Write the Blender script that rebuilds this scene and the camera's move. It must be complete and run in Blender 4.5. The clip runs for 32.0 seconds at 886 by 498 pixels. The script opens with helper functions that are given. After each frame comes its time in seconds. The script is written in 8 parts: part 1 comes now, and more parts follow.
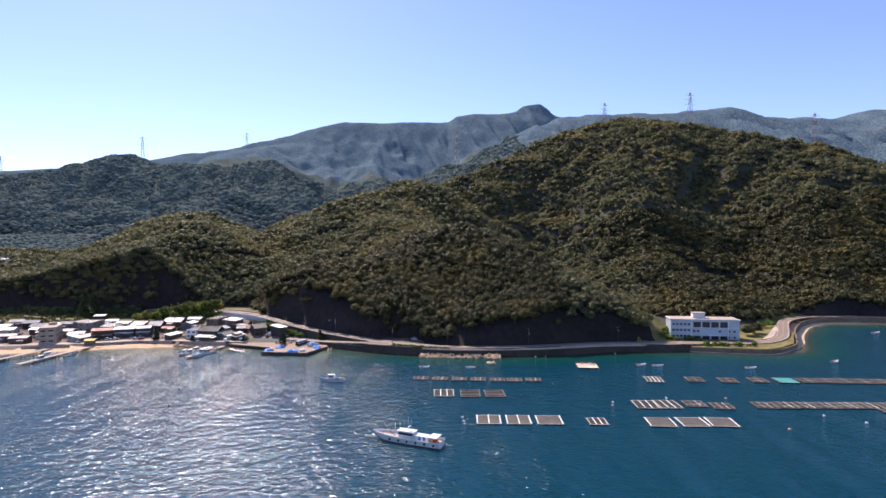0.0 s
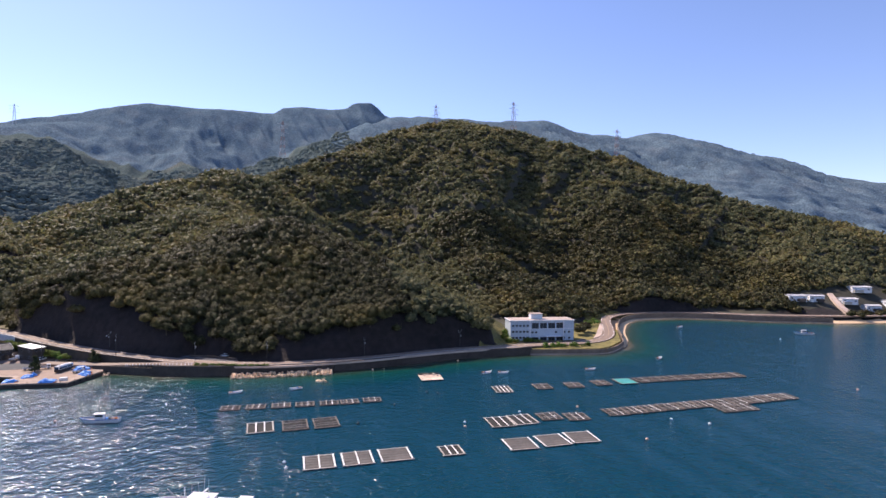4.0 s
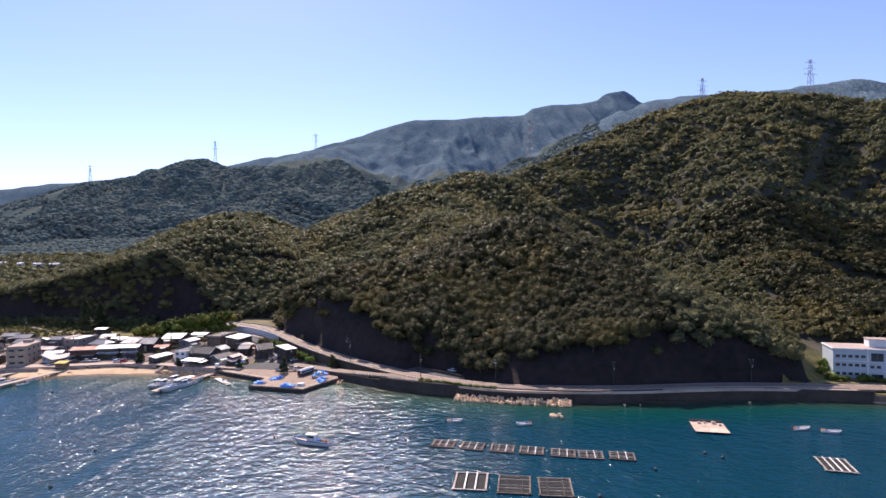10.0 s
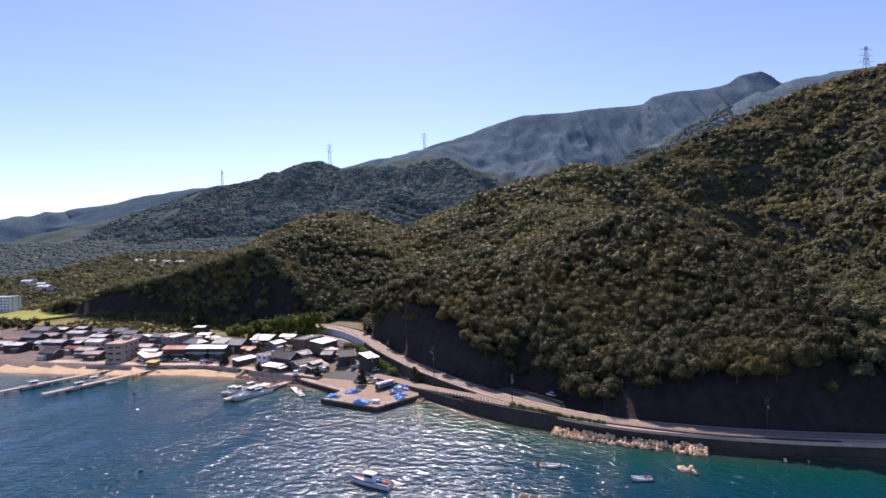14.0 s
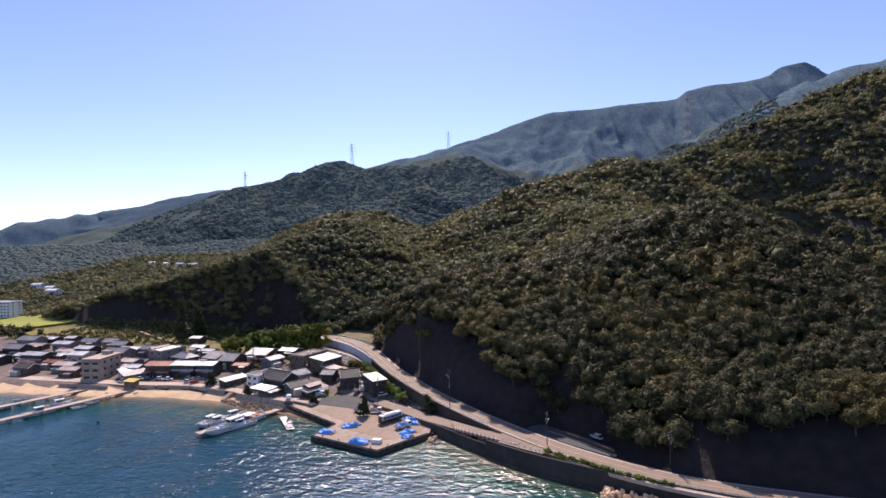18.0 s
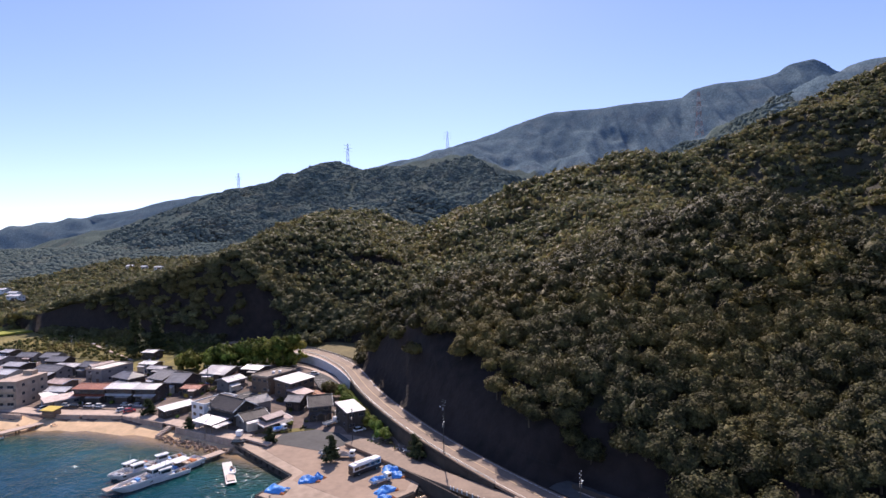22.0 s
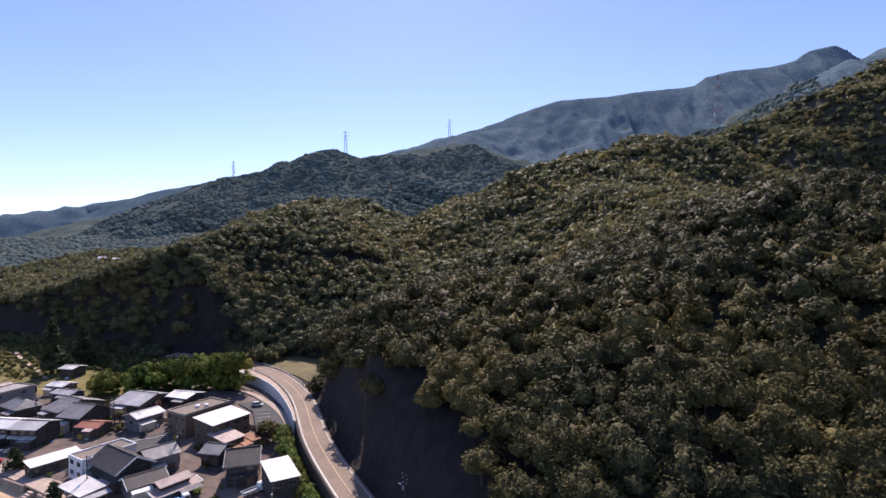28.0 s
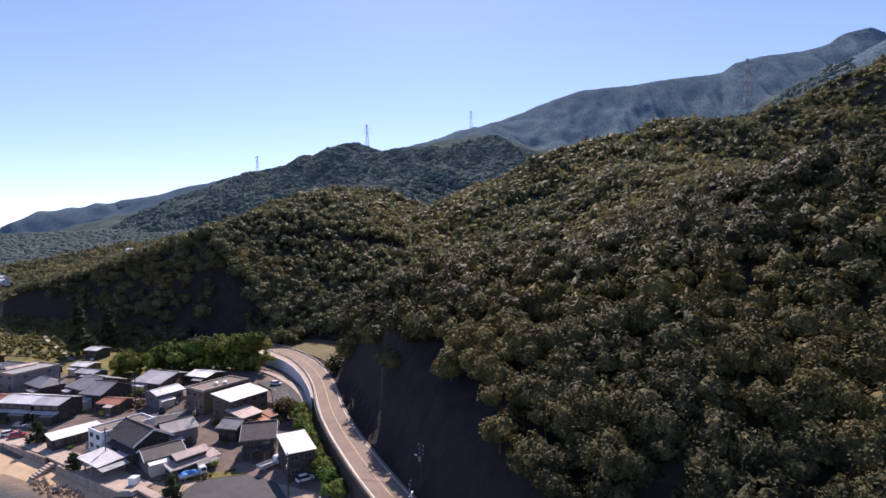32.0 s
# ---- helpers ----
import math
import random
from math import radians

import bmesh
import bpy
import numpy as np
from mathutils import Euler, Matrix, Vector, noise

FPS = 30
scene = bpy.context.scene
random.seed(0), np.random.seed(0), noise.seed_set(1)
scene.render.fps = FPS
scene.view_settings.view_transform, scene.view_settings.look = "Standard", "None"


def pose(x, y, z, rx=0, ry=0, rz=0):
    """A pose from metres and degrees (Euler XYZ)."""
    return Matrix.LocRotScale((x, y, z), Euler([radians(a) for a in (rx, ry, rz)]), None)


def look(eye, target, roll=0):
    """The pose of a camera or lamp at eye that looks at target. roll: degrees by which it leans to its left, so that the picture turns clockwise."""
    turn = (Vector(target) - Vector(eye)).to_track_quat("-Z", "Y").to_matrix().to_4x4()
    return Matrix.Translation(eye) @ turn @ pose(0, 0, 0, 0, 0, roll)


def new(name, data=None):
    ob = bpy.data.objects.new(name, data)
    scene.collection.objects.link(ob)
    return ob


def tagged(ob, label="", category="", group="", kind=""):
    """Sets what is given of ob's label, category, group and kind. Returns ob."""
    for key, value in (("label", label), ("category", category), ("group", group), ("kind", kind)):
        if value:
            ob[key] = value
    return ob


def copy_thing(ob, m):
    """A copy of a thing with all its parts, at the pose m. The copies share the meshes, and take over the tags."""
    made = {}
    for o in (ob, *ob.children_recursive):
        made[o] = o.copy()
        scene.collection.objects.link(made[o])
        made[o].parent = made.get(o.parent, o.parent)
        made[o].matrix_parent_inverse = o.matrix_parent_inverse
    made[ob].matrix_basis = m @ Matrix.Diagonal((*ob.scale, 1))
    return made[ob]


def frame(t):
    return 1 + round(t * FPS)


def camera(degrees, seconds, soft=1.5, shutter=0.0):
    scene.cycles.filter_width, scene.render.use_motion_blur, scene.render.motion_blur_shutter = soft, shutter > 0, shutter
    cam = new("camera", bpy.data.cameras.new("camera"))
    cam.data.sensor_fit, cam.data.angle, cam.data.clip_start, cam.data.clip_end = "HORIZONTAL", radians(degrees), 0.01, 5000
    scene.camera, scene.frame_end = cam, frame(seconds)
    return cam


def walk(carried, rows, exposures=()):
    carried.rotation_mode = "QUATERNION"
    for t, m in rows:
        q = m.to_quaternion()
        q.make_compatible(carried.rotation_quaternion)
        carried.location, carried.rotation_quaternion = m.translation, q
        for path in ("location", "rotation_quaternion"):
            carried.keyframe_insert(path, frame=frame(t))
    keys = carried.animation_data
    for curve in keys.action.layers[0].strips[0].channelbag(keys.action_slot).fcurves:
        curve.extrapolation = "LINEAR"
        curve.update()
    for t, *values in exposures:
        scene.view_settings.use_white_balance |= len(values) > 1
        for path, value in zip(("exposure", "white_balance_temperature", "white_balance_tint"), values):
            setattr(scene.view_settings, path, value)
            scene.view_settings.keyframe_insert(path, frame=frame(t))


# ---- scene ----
cam = camera(78.4, 32.0)
PATH = [
    (0, (-0.031, -30.485, 67.954), (-0.075, -28.485, 67.919), -0.3),
    (0.5, (-0.066, -25.466, 67.572), (-0.105, -23.466, 67.544), -0.2),
    (1, (-0.235, -19.986, 67.455), (-0.267, -17.986, 67.429), -0.1),
    (1.5, (-0.175, -15.234, 67.03), (-0.201, -13.234, 67.01), -0.1),
    (2, (-0.187, -10.013, 66.878), (-0.205, -8.013, 66.86), -0.2),
    (2.5, (-0.475, -4.53, 66.346), (-0.482, -2.53, 66.332), -0.1),
    (3, (0.035, 0.911, 65.91), (0.036, 2.911, 65.896), -0.1),
    (3.5, (0.165, 6.291, 65.459), (0.185, 8.291, 65.443), 0.3),
    (3.6, (0.259, 7.239, 65.419), (0.285, 9.239, 65.414), -0.4),
    (3.8, (0.551, 8.95, 65.288), (0.978, 10.904, 65.282), -0.8),
    (3.9, (0.759, 9.878, 65.261), (1.338, 11.792, 65.248), -0.3),
    (4, (1.075, 10.887, 65.258), (1.65, 12.803, 65.229), 0.5),
    (4.1, (1.552, 11.903, 65.25), (1.897, 13.873, 65.223), 0.0),
    (4.2, (2.039, 13.037, 65.285), (2.02, 15.037, 65.26), -0.5),
    (4.5, (3.247, 16.742, 65.69), (3.193, 18.741, 65.652), -0.2),
    (6.5, (7.38, 33.167, 65.93), (7.268, 35.163, 65.896), -0.9),
    (7, (8.414, 37.306, 65.772), (8.284, 39.302, 65.739), -0.9),
    (7.5, (9.232, 41.556, 65.653), (9.081, 43.55, 65.62), -0.9),
    (8, (10.077, 45.613, 65.566), (9.895, 47.604, 65.535), -0.9),
    (8.5, (11.037, 50.141, 65.455), (10.801, 52.126, 65.424), -1.0),
    (9, (11.68, 54.608, 65.239), (11.402, 56.589, 65.209), -1.0),
    (9.5, (12.499, 58.946, 65.071), (12.192, 60.922, 65.042), -1.1),
    (10, (12.864, 63.32, 64.799), (12.528, 65.291, 64.773), -1.0),
    (10.5, (13.06, 68.012, 64.672), (12.695, 69.978, 64.646), -1.0),
    (11, (13.394, 72.636, 64.611), (13.009, 74.598, 64.586), -0.9),
    (11.5, (13.884, 77.605, 64.464), (13.474, 79.563, 64.439), -1.0),
    (12, (13.97, 82.309, 64.298), (13.509, 84.255, 64.275), -0.9),
    (12.5, (13.917, 87.028, 64.325), (13.384, 88.956, 64.302), -0.9),
    (13, (13.715, 92.12, 64.406), (13.1, 94.023, 64.385), -1.0),
    (13.5, (13.026, 97.136, 64.273), (12.337, 99.013, 64.253), -1.0),
    (14, (12.03, 101.908, 64.243), (11.302, 103.77, 64.221), -1.0),
    (14.5, (10.867, 106.934, 64.234), (10.088, 108.776, 64.212), -1.0),
    (16.5, (4.746, 126.991, 64.314), (3.939, 128.821, 64.295), -1.0),
    (17, (3.346, 131.816, 64.466), (2.536, 133.644, 64.446), -1.1),
    (17.5, (1.54, 137.136, 64.478), (0.726, 138.963, 64.462), -1.1),
    (18, (-0.5, 142.114, 64.474), (-1.316, 143.94, 64.458), -1.1),
    (18.5, (-2.709, 147.28, 64.471), (-3.526, 149.105, 64.454), -1.1),
    (19, (-4.942, 152.711, 64.357), (-5.759, 154.537, 64.343), -1.1),
    (19.5, (-7.125, 157.798, 64.023), (-7.942, 159.623, 64.012), -1.2),
    (20, (-9.583, 163.632, 63.649), (-10.399, 165.458, 63.641), -1.2),
    (20.5, (-12.115, 169.328, 63.215), (-12.933, 171.154, 63.209), -1.2),
    (21, (-14.565, 175.082, 62.726), (-15.382, 176.907, 62.722), -1.1),
    (21.5, (-16.298, 180.953, 61.774), (-17.112, 182.78, 61.78), -1.3),
    (22, (-17.91, 186.358, 61.093), (-18.725, 188.184, 61.093), -1.2),
    (22.5, (-19.685, 191.897, 60.939), (-20.495, 193.726, 60.934), -1.0),
    (23, (-21.236, 197.58, 61.089), (-22.041, 199.411, 61.08), -0.8),
    (23.5, (-22.804, 202.688, 61.375), (-23.606, 204.52, 61.364), -0.7),
    (24, (-24.429, 207.526, 61.65), (-25.231, 209.359, 61.643), -0.7),
    (24.5, (-25.596, 212.469, 61.946), (-26.399, 214.301, 61.938), -0.7),
    (25, (-26.722, 216.99, 61.873), (-27.523, 218.823, 61.869), -0.8),
    (25.5, (-27.775, 221.549, 61.618), (-28.572, 223.383, 61.616), -0.8),
    (27.5, (-31.571, 236.619, 62.857), (-32.388, 238.445, 62.83), -0.7),
    (28, (-32.118, 238.663, 62.964), (-32.947, 240.483, 62.934), -0.7),
    (28.5, (-32.467, 240.432, 62.921), (-33.307, 242.246, 62.889), -0.8),
    (29, (-32.921, 241.815, 62.558), (-33.771, 243.625, 62.538), -0.9),
    (29.5, (-33.053, 242.411, 62.263), (-33.914, 244.216, 62.237), -0.8),
    (30, (-32.979, 242.648, 61.763), (-33.851, 244.448, 61.729), -0.8),
    (30.5, (-32.805, 242.967, 60.869), (-33.689, 244.761, 60.834), -0.8),
    (31, (-32.841, 242.805, 59.734), (-33.731, 244.595, 59.696), -0.9),
    (31.5, (-32.659, 242.849, 58.243), (-33.559, 244.635, 58.202), -1.1),
    (32, (-32.646, 242.675, 56.815), (-33.55, 244.458, 56.767), -1.1),
]
walk(cam, [(t, look(e, g, r)) for t, e, g, r in PATH], [(0, 0.44, 6450, 13), (3, 0.47, 6520, 15), (7, 0.45, 6540, 16), (10, 0.41, 6520, 16), (13, 0.28, 6480, 17), (17, 0.20, 6520, 16), (22, 0.26, 6520, 16), (28, 0.21, 6340, 16), (32, 0.21, 6340, 16)])

# ---- light: clear late-morning sun, ahead of the camera and to its side ----
SUN_AZ, SUN_EL = 28.0, 45.0      # degrees from +y towards -x, degrees up
world = bpy.data.worlds.new("sky")
scene.world = world
world.use_nodes = True
wn = world.node_tree.nodes
sky = wn.new("ShaderNodeTexSky")
sky.sky_type, sky.sun_disc = "NISHITA", False
sky.sun_elevation, sky.sun_rotation = radians(SUN_EL), radians(-SUN_AZ)
sky.altitude, sky.air_density, sky.dust_density, sky.ozone_density = 1200, 1.0, 0.45, 1.4
wn["Background"].inputs[1].default_value = 0.139
tint = wn.new("ShaderNodeMix")                    # the camera's cool white balance in the sky
tint.data_type, tint.blend_type = "RGBA", "MULTIPLY"
tint.inputs["Factor"].default_value, tint.inputs["B"].default_value = 1.0, (0.925, 0.905, 1.08, 1)
world.node_tree.links.new(sky.outputs[0], tint.inputs["A"])
world.node_tree.links.new(tint.outputs["Result"], wn["Background"].inputs[0])
sun = new("sun", bpy.data.lights.new("sun", "SUN"))
sun.data.energy, sun.data.angle, sun.data.color = 5.3, radians(0.53), (1.0, 0.868, 0.765)
sd = Vector((-math.sin(radians(SUN_AZ)) * math.cos(radians(SUN_EL)), math.cos(radians(SUN_AZ)) * math.cos(radians(SUN_EL)), math.sin(radians(SUN_EL))))
sun.matrix_world = look(sd * 300, (0, 0, 0))


# ---- materials ----
def mat(name, col, rough=0.8, var=0.25, scale=1.0, bump=0.3, bscale=None, metal=0.0, col2=None, spec=0.5, rand=0.0, coords="Object", dirt=0.0):
    """Base colour broken up at two scales, with fine relief; scale: grain per metre. rand: how far repeats differ."""
    m = bpy.data.materials.new(name)
    m.use_nodes = True
    nt = m.node_tree
    n, L = nt.nodes, nt.links
    b = n["Principled BSDF"]
    b.inputs["Roughness"].default_value, b.inputs["Metallic"].default_value = rough, metal
    b.inputs["Specular IOR Level"].default_value = spec
    tc = n.new("ShaderNodeTexCoord") if coords != "World" else n.new("ShaderNodeNewGeometry")
    out = tc.outputs["Object"] if coords != "World" else tc.outputs["Position"]
    n1, n2 = n.new("ShaderNodeTexNoise"), n.new("ShaderNodeTexNoise")
    n1.inputs["Scale"].default_value, n1.inputs["Detail"].default_value = scale, 6
    n2.inputs["Scale"].default_value, n2.inputs["Detail"].default_value = scale * 0.13, 3
    L.new(out, n1.inputs["Vector"]), L.new(out, n2.inputs["Vector"])
    add = n.new("ShaderNodeMath")
    add.operation = "ADD"
    L.new(n1.outputs["Fac"], add.inputs[0]), L.new(n2.outputs["Fac"], add.inputs[1])
    rmp = n.new("ShaderNodeMapRange")
    rmp.inputs["From Min"].default_value, rmp.inputs["From Max"].default_value = 0.7, 1.3
    L.new(add.outputs[0], rmp.inputs["Value"])
    mix = n.new("ShaderNodeMix")
    mix.data_type = "RGBA"
    c = Vector(col[:3])
    lo, hi = c * (1 - var), (Vector(col2[:3]) if col2 else c * (1 + var))
    mix.inputs["A"].default_value, mix.inputs["B"].default_value = (*lo, 1), (*[min(v, 0.95) for v in hi], 1)
    L.new(rmp.outputs[0], mix.inputs["Factor"])
    last = mix.outputs["Result"]
    if rand:
        oi = n.new("ShaderNodeObjectInfo")
        hsv = n.new("ShaderNodeHueSaturation")
        mr = n.new("ShaderNodeMapRange")
        mr.inputs["To Min"].default_value, mr.inputs["To Max"].default_value = 1 - rand, 1 + rand
        L.new(oi.outputs["Random"], mr.inputs["Value"]), L.new(mr.outputs[0], hsv.inputs["Value"]), L.new(last, hsv.inputs["Color"])
        last = hsv.outputs["Color"]
    L.new(last, b.inputs["Base Color"])
    if bump:
        bp, n3 = n.new("ShaderNodeBump"), n.new("ShaderNodeTexNoise")
        n3.inputs["Scale"].default_value, n3.inputs["Detail"].default_value = bscale or scale * 3, 5
        bp.inputs["Strength"].default_value, bp.inputs["Distance"].default_value = bump, 0.3 / (bscale or scale * 3)
        L.new(out, n3.inputs["Vector"]), L.new(n3.outputs["Fac"], bp.inputs["Height"]), L.new(bp.outputs["Normal"], b.inputs["Normal"])
    return m


def foliage_mat(name, dark, light, tip, scale, rand=0.25, translucent=0.25, spec=0.09, relief=0.5, fine_=2.2):
    """Leaves: hue and value differ from crown to crown and from clump to clump."""
    m = bpy.data.materials.new(name)
    m.use_nodes = True
    n, L = m.node_tree.nodes, m.node_tree.links
    b = n["Principled BSDF"]
    b.inputs["Roughness"].default_value, b.inputs["Specular IOR Level"].default_value = 0.58, spec
    g = n.new("ShaderNodeNewGeometry")
    n1, n2 = n.new("ShaderNodeTexNoise"), n.new("ShaderNodeTexNoise")
    n1.inputs["Scale"].default_value, n1.inputs["Detail"].default_value = scale, 4
    n2.inputs["Scale"].default_value, n2.inputs["Detail"].default_value = 0.018, 3
    L.new(g.outputs["Position"], n1.inputs["Vector"]), L.new(g.outputs["Position"], n2.inputs["Vector"])
    r1 = n.new("ShaderNodeMapRange")
    r1.inputs["From Min"].default_value, r1.inputs["From Max"].default_value = 0.36, 0.66
    L.new(n1.outputs["Fac"], r1.inputs["Value"])
    mix = n.new("ShaderNodeMix")
    mix.data_type = "RGBA"
    mix.inputs["A"].default_value, mix.inputs["B"].default_value = (*dark, 1), (*light, 1)
    L.new(r1.outputs[0], mix.inputs["Factor"])
    r2 = n.new("ShaderNodeMapRange")
    r2.inputs["From Min"].default_value, r2.inputs["From Max"].default_value, r2.inputs["To Max"].default_value = 0.5, 0.72, 0.75
    L.new(n2.outputs["Fac"], r2.inputs["Value"])
    mix2 = n.new("ShaderNodeMix")
    mix2.data_type = "RGBA"
    mix2.inputs["B"].default_value = (*tip, 1)
    L.new(r2.outputs[0], mix2.inputs["Factor"]), L.new(mix.outputs["Result"], mix2.inputs["A"])
    at = n.new("ShaderNodeAttribute")
    at.attribute_name = "tone"
    fine = n.new("ShaderNodeTexNoise")                     # sprays of leaves: self-shadow gaps and gloss painted in as value grain
    fine.inputs["Scale"].default_value, fine.inputs["Detail"].default_value = scale * 5.5, 3
    spray, grain = n.new("ShaderNodeMapRange"), n.new("ShaderNodeMix")
    spray.inputs["From Min"].default_value, spray.inputs["From Max"].default_value = 0.34, 0.66
    spray.inputs["To Min"].default_value, spray.inputs["To Max"].default_value = 0.62, 1.38
    grain.data_type, grain.blend_type = "RGBA", "MULTIPLY"
    grain.inputs["Factor"].default_value = 1.0
    L.new(g.outputs["Position"], fine.inputs["Vector"]), L.new(fine.outputs["Fac"], spray.inputs["Value"])
    L.new(mix2.outputs["Result"], grain.inputs["A"]), L.new(spray.outputs[0], grain.inputs["B"])
    hsv = n.new("ShaderNodeHueSaturation")
    v = n.new("ShaderNodeMapRange")
    v.inputs["To Min"].default_value, v.inputs["To Max"].default_value = 1 - rand * 1.6, 1 + rand * 1.8
    h = n.new("ShaderNodeMapRange")
    h.inputs["To Min"].default_value, h.inputs["To Max"].default_value = 0.462, 0.532
    wn_ = n.new("ShaderNodeTexWhiteNoise")
    wn_.noise_dimensions = "1D"
    L.new(at.outputs["Fac"], wn_.inputs["W"]), L.new(wn_.outputs["Value"], h.inputs["Value"])
    L.new(at.outputs["Fac"], v.inputs["Value"]), L.new(v.outputs[0], hsv.inputs["Value"]), L.new(h.outputs[0], hsv.inputs["Hue"])
    L.new(grain.outputs["Result"], hsv.inputs["Color"])
    L.new(hsv.outputs["Color"], b.inputs["Base Color"])
    bp, n3 = n.new("ShaderNodeBump"), n.new("ShaderNodeTexNoise")
    n3.inputs["Scale"].default_value, n3.inputs["Detail"].default_value = scale * fine_, 4
    bp.inputs["Strength"].default_value, bp.inputs["Distance"].default_value = 0.7, relief
    L.new(g.outputs["Position"], n3.inputs["Vector"]), L.new(n3.outputs["Fac"], bp.inputs["Height"]), L.new(bp.outputs["Normal"], b.inputs["Normal"])
    if translucent:
        tr = n.new("ShaderNodeBsdfTranslucent")
        ms = n.new("ShaderNodeMixShader")
        ms.inputs[0].default_value = translucent
        L.new(hsv.outputs["Color"], tr.inputs["Color"])
        L.new(b.outputs[0], ms.inputs[1]), L.new(tr.outputs[0], ms.inputs[2])
        L.new(ms.outputs[0], n["Material Output"].inputs["Surface"])
    return m


M_LEAF = foliage_mat("broadleaf_foliage", (0.028, 0.031, 0.015), (0.124, 0.116, 0.047), (0.176, 0.140, 0.042), 0.45, 0.30, 0.26, spec=0.12, relief=0.55, fine_=4.0)
# dark tone raised and contrast cut to stand in for distance haze
M_EVER = foliage_mat("hazed_evergreen_foliage", (0.092, 0.100, 0.053), (0.206, 0.200, 0.090), (0.235, 0.198, 0.076), 0.3, 0.14, 0.42, spec=0.12, relief=0.8)
# far and middle slopes: blue aerial haze mixed into the leaf colours
M_FAR = foliage_mat("hazed_far_foliage", (0.108, 0.150, 0.190), (0.134, 0.179, 0.217), (0.146, 0.178, 0.204), 0.05, 0.05, 0.0, 0.0, relief=0.9)
M_MID = foliage_mat("hazed_hill_foliage", (0.104, 0.136, 0.130), (0.142, 0.174, 0.156), (0.164, 0.174, 0.144), 0.08, 0.07, 0.12, 0.0, relief=1.2)
M_BAMBOO = foliage_mat("bamboo_foliage", (0.060, 0.090, 0.018), (0.240, 0.275, 0.052), (0.350, 0.310, 0.060), 0.7)
M_SHRUB = foliage_mat("shrub_foliage", (0.058, 0.100, 0.020), (0.185, 0.258, 0.054), (0.215, 0.215, 0.055), 1.2)
M_WEED = foliage_mat("weedy_growth", (0.055, 0.070, 0.020), (0.165, 0.165, 0.050), (0.235, 0.195, 0.062), 0.9)
M_CEDAR = foliage_mat("cedar_foliage", (0.030, 0.043, 0.022), (0.085, 0.105, 0.046), (0.095, 0.105, 0.045), 0.6)
M_GRASS = mat("grass", (0.120, 0.120, 0.030), 0.95, 0.4, 0.5, 0.6, 3, col2=(0.27, 0.215, 0.060), coords="World")
M_RICE = mat("ripe_rice", (0.26, 0.27, 0.04), 0.95, 0.2, 0.3, 0.5, 3, coords="World")
M_BARK = mat("bark", (0.09, 0.07, 0.05), 0.95, 0.3, 4)
# rock set below its own tone, so the cliffs' shade is in the colour
M_ROCKCUT = mat("shaded_cut_rock", (0.021, 0.0145, 0.0125), 0.97, 0.6, 0.3, 0.9, 0.8, coords="World")
M_ASPHALT = mat("asphalt", (0.232, 0.170, 0.129), 0.8, 0.18, 1.2, 0.25, 12, coords="World", spec=0.4)
M_ASPHALT_DARK = mat("dark_asphalt", (0.075, 0.075, 0.075), 0.92, 0.2, 0.8, 0.25, 12, coords="World")
M_CONC = mat("concrete", (0.47, 0.365, 0.295), 0.9, 0.22, 0.6, 0.3, 6, coords="World")
M_WALL_BROWN = mat("brown_stained_wall", (0.19, 0.142, 0.105), 0.92, 0.35, 0.5, 0.5, 4, coords="World")
# old concrete, darkened further to hold the shade on sunless faces
M_CONC_OLD_SHADE = mat("old_shaded_concrete", (0.060, 0.048, 0.040), 0.92, 0.35, 0.35, 0.5, 4, coords="World")
M_SAND = mat("sand", (0.64, 0.45, 0.27), 0.95, 0.18, 0.5, 0.3, 6, coords="World")
M_DIRT = mat("packed_earth", (0.165, 0.122, 0.102), 0.95, 0.45, 0.4, 0.4, 5, coords="World")
M_ROCK = mat("pale_rock", (0.70, 0.49, 0.30), 0.9, 0.3, 0.8, 0.6, 4, rand=0.25)
M_ROCK_DARK = mat("brown_rock", (0.37, 0.26, 0.18), 0.9, 0.35, 0.8, 0.6, 4, rand=0.2)


# ---- makers ----
def big_mesh(name, V, Fq, material, tone=None, smooth=True):
    """A mesh from numpy arrays: vertices (n, 3) and faces (m, 3 or 4)."""
    me = bpy.data.meshes.new(name)
    k = Fq.shape[1]
    me.vertices.add(len(V)), me.loops.add(Fq.size), me.polygons.add(len(Fq))
    me.vertices.foreach_set("co", np.ascontiguousarray(V, np.float32).ravel())
    me.loops.foreach_set("vertex_index", np.ascontiguousarray(Fq, np.int32).ravel())
    me.polygons.foreach_set("loop_start", np.arange(0, Fq.size, k, dtype=np.int32))
    me.polygons.foreach_set("use_smooth", np.full(len(Fq), smooth))
    me.materials.append(material)
    if tone is not None:
        a = me.attributes.new("tone", "FLOAT", "POINT")
        a.data.foreach_set("value", np.ascontiguousarray(tone, np.float32))
    me.update(calc_edges=True)
    return me


def part(name, bm, material, parent, label="", at=None):
    """Links a bmesh (or a mesh) as one object under a thing or part."""
    if isinstance(bm, bmesh.types.BMesh):
        me = bpy.data.meshes.new(name)
        bm.to_mesh(me)
        bm.free()
        me.materials.append(material)
    else:
        me = bm
    ob = new(name, me)
    ob.parent = parent
    if at is not None:
        ob.matrix_basis = at
    if label:
        ob["label"] = label
    return ob


def thing(name, m, label, category, group="", kind=""):
    ob = new(name)
    ob.empty_display_size = 0.5
    ob.matrix_basis = m
    return tagged(ob, label, category, group, kind)


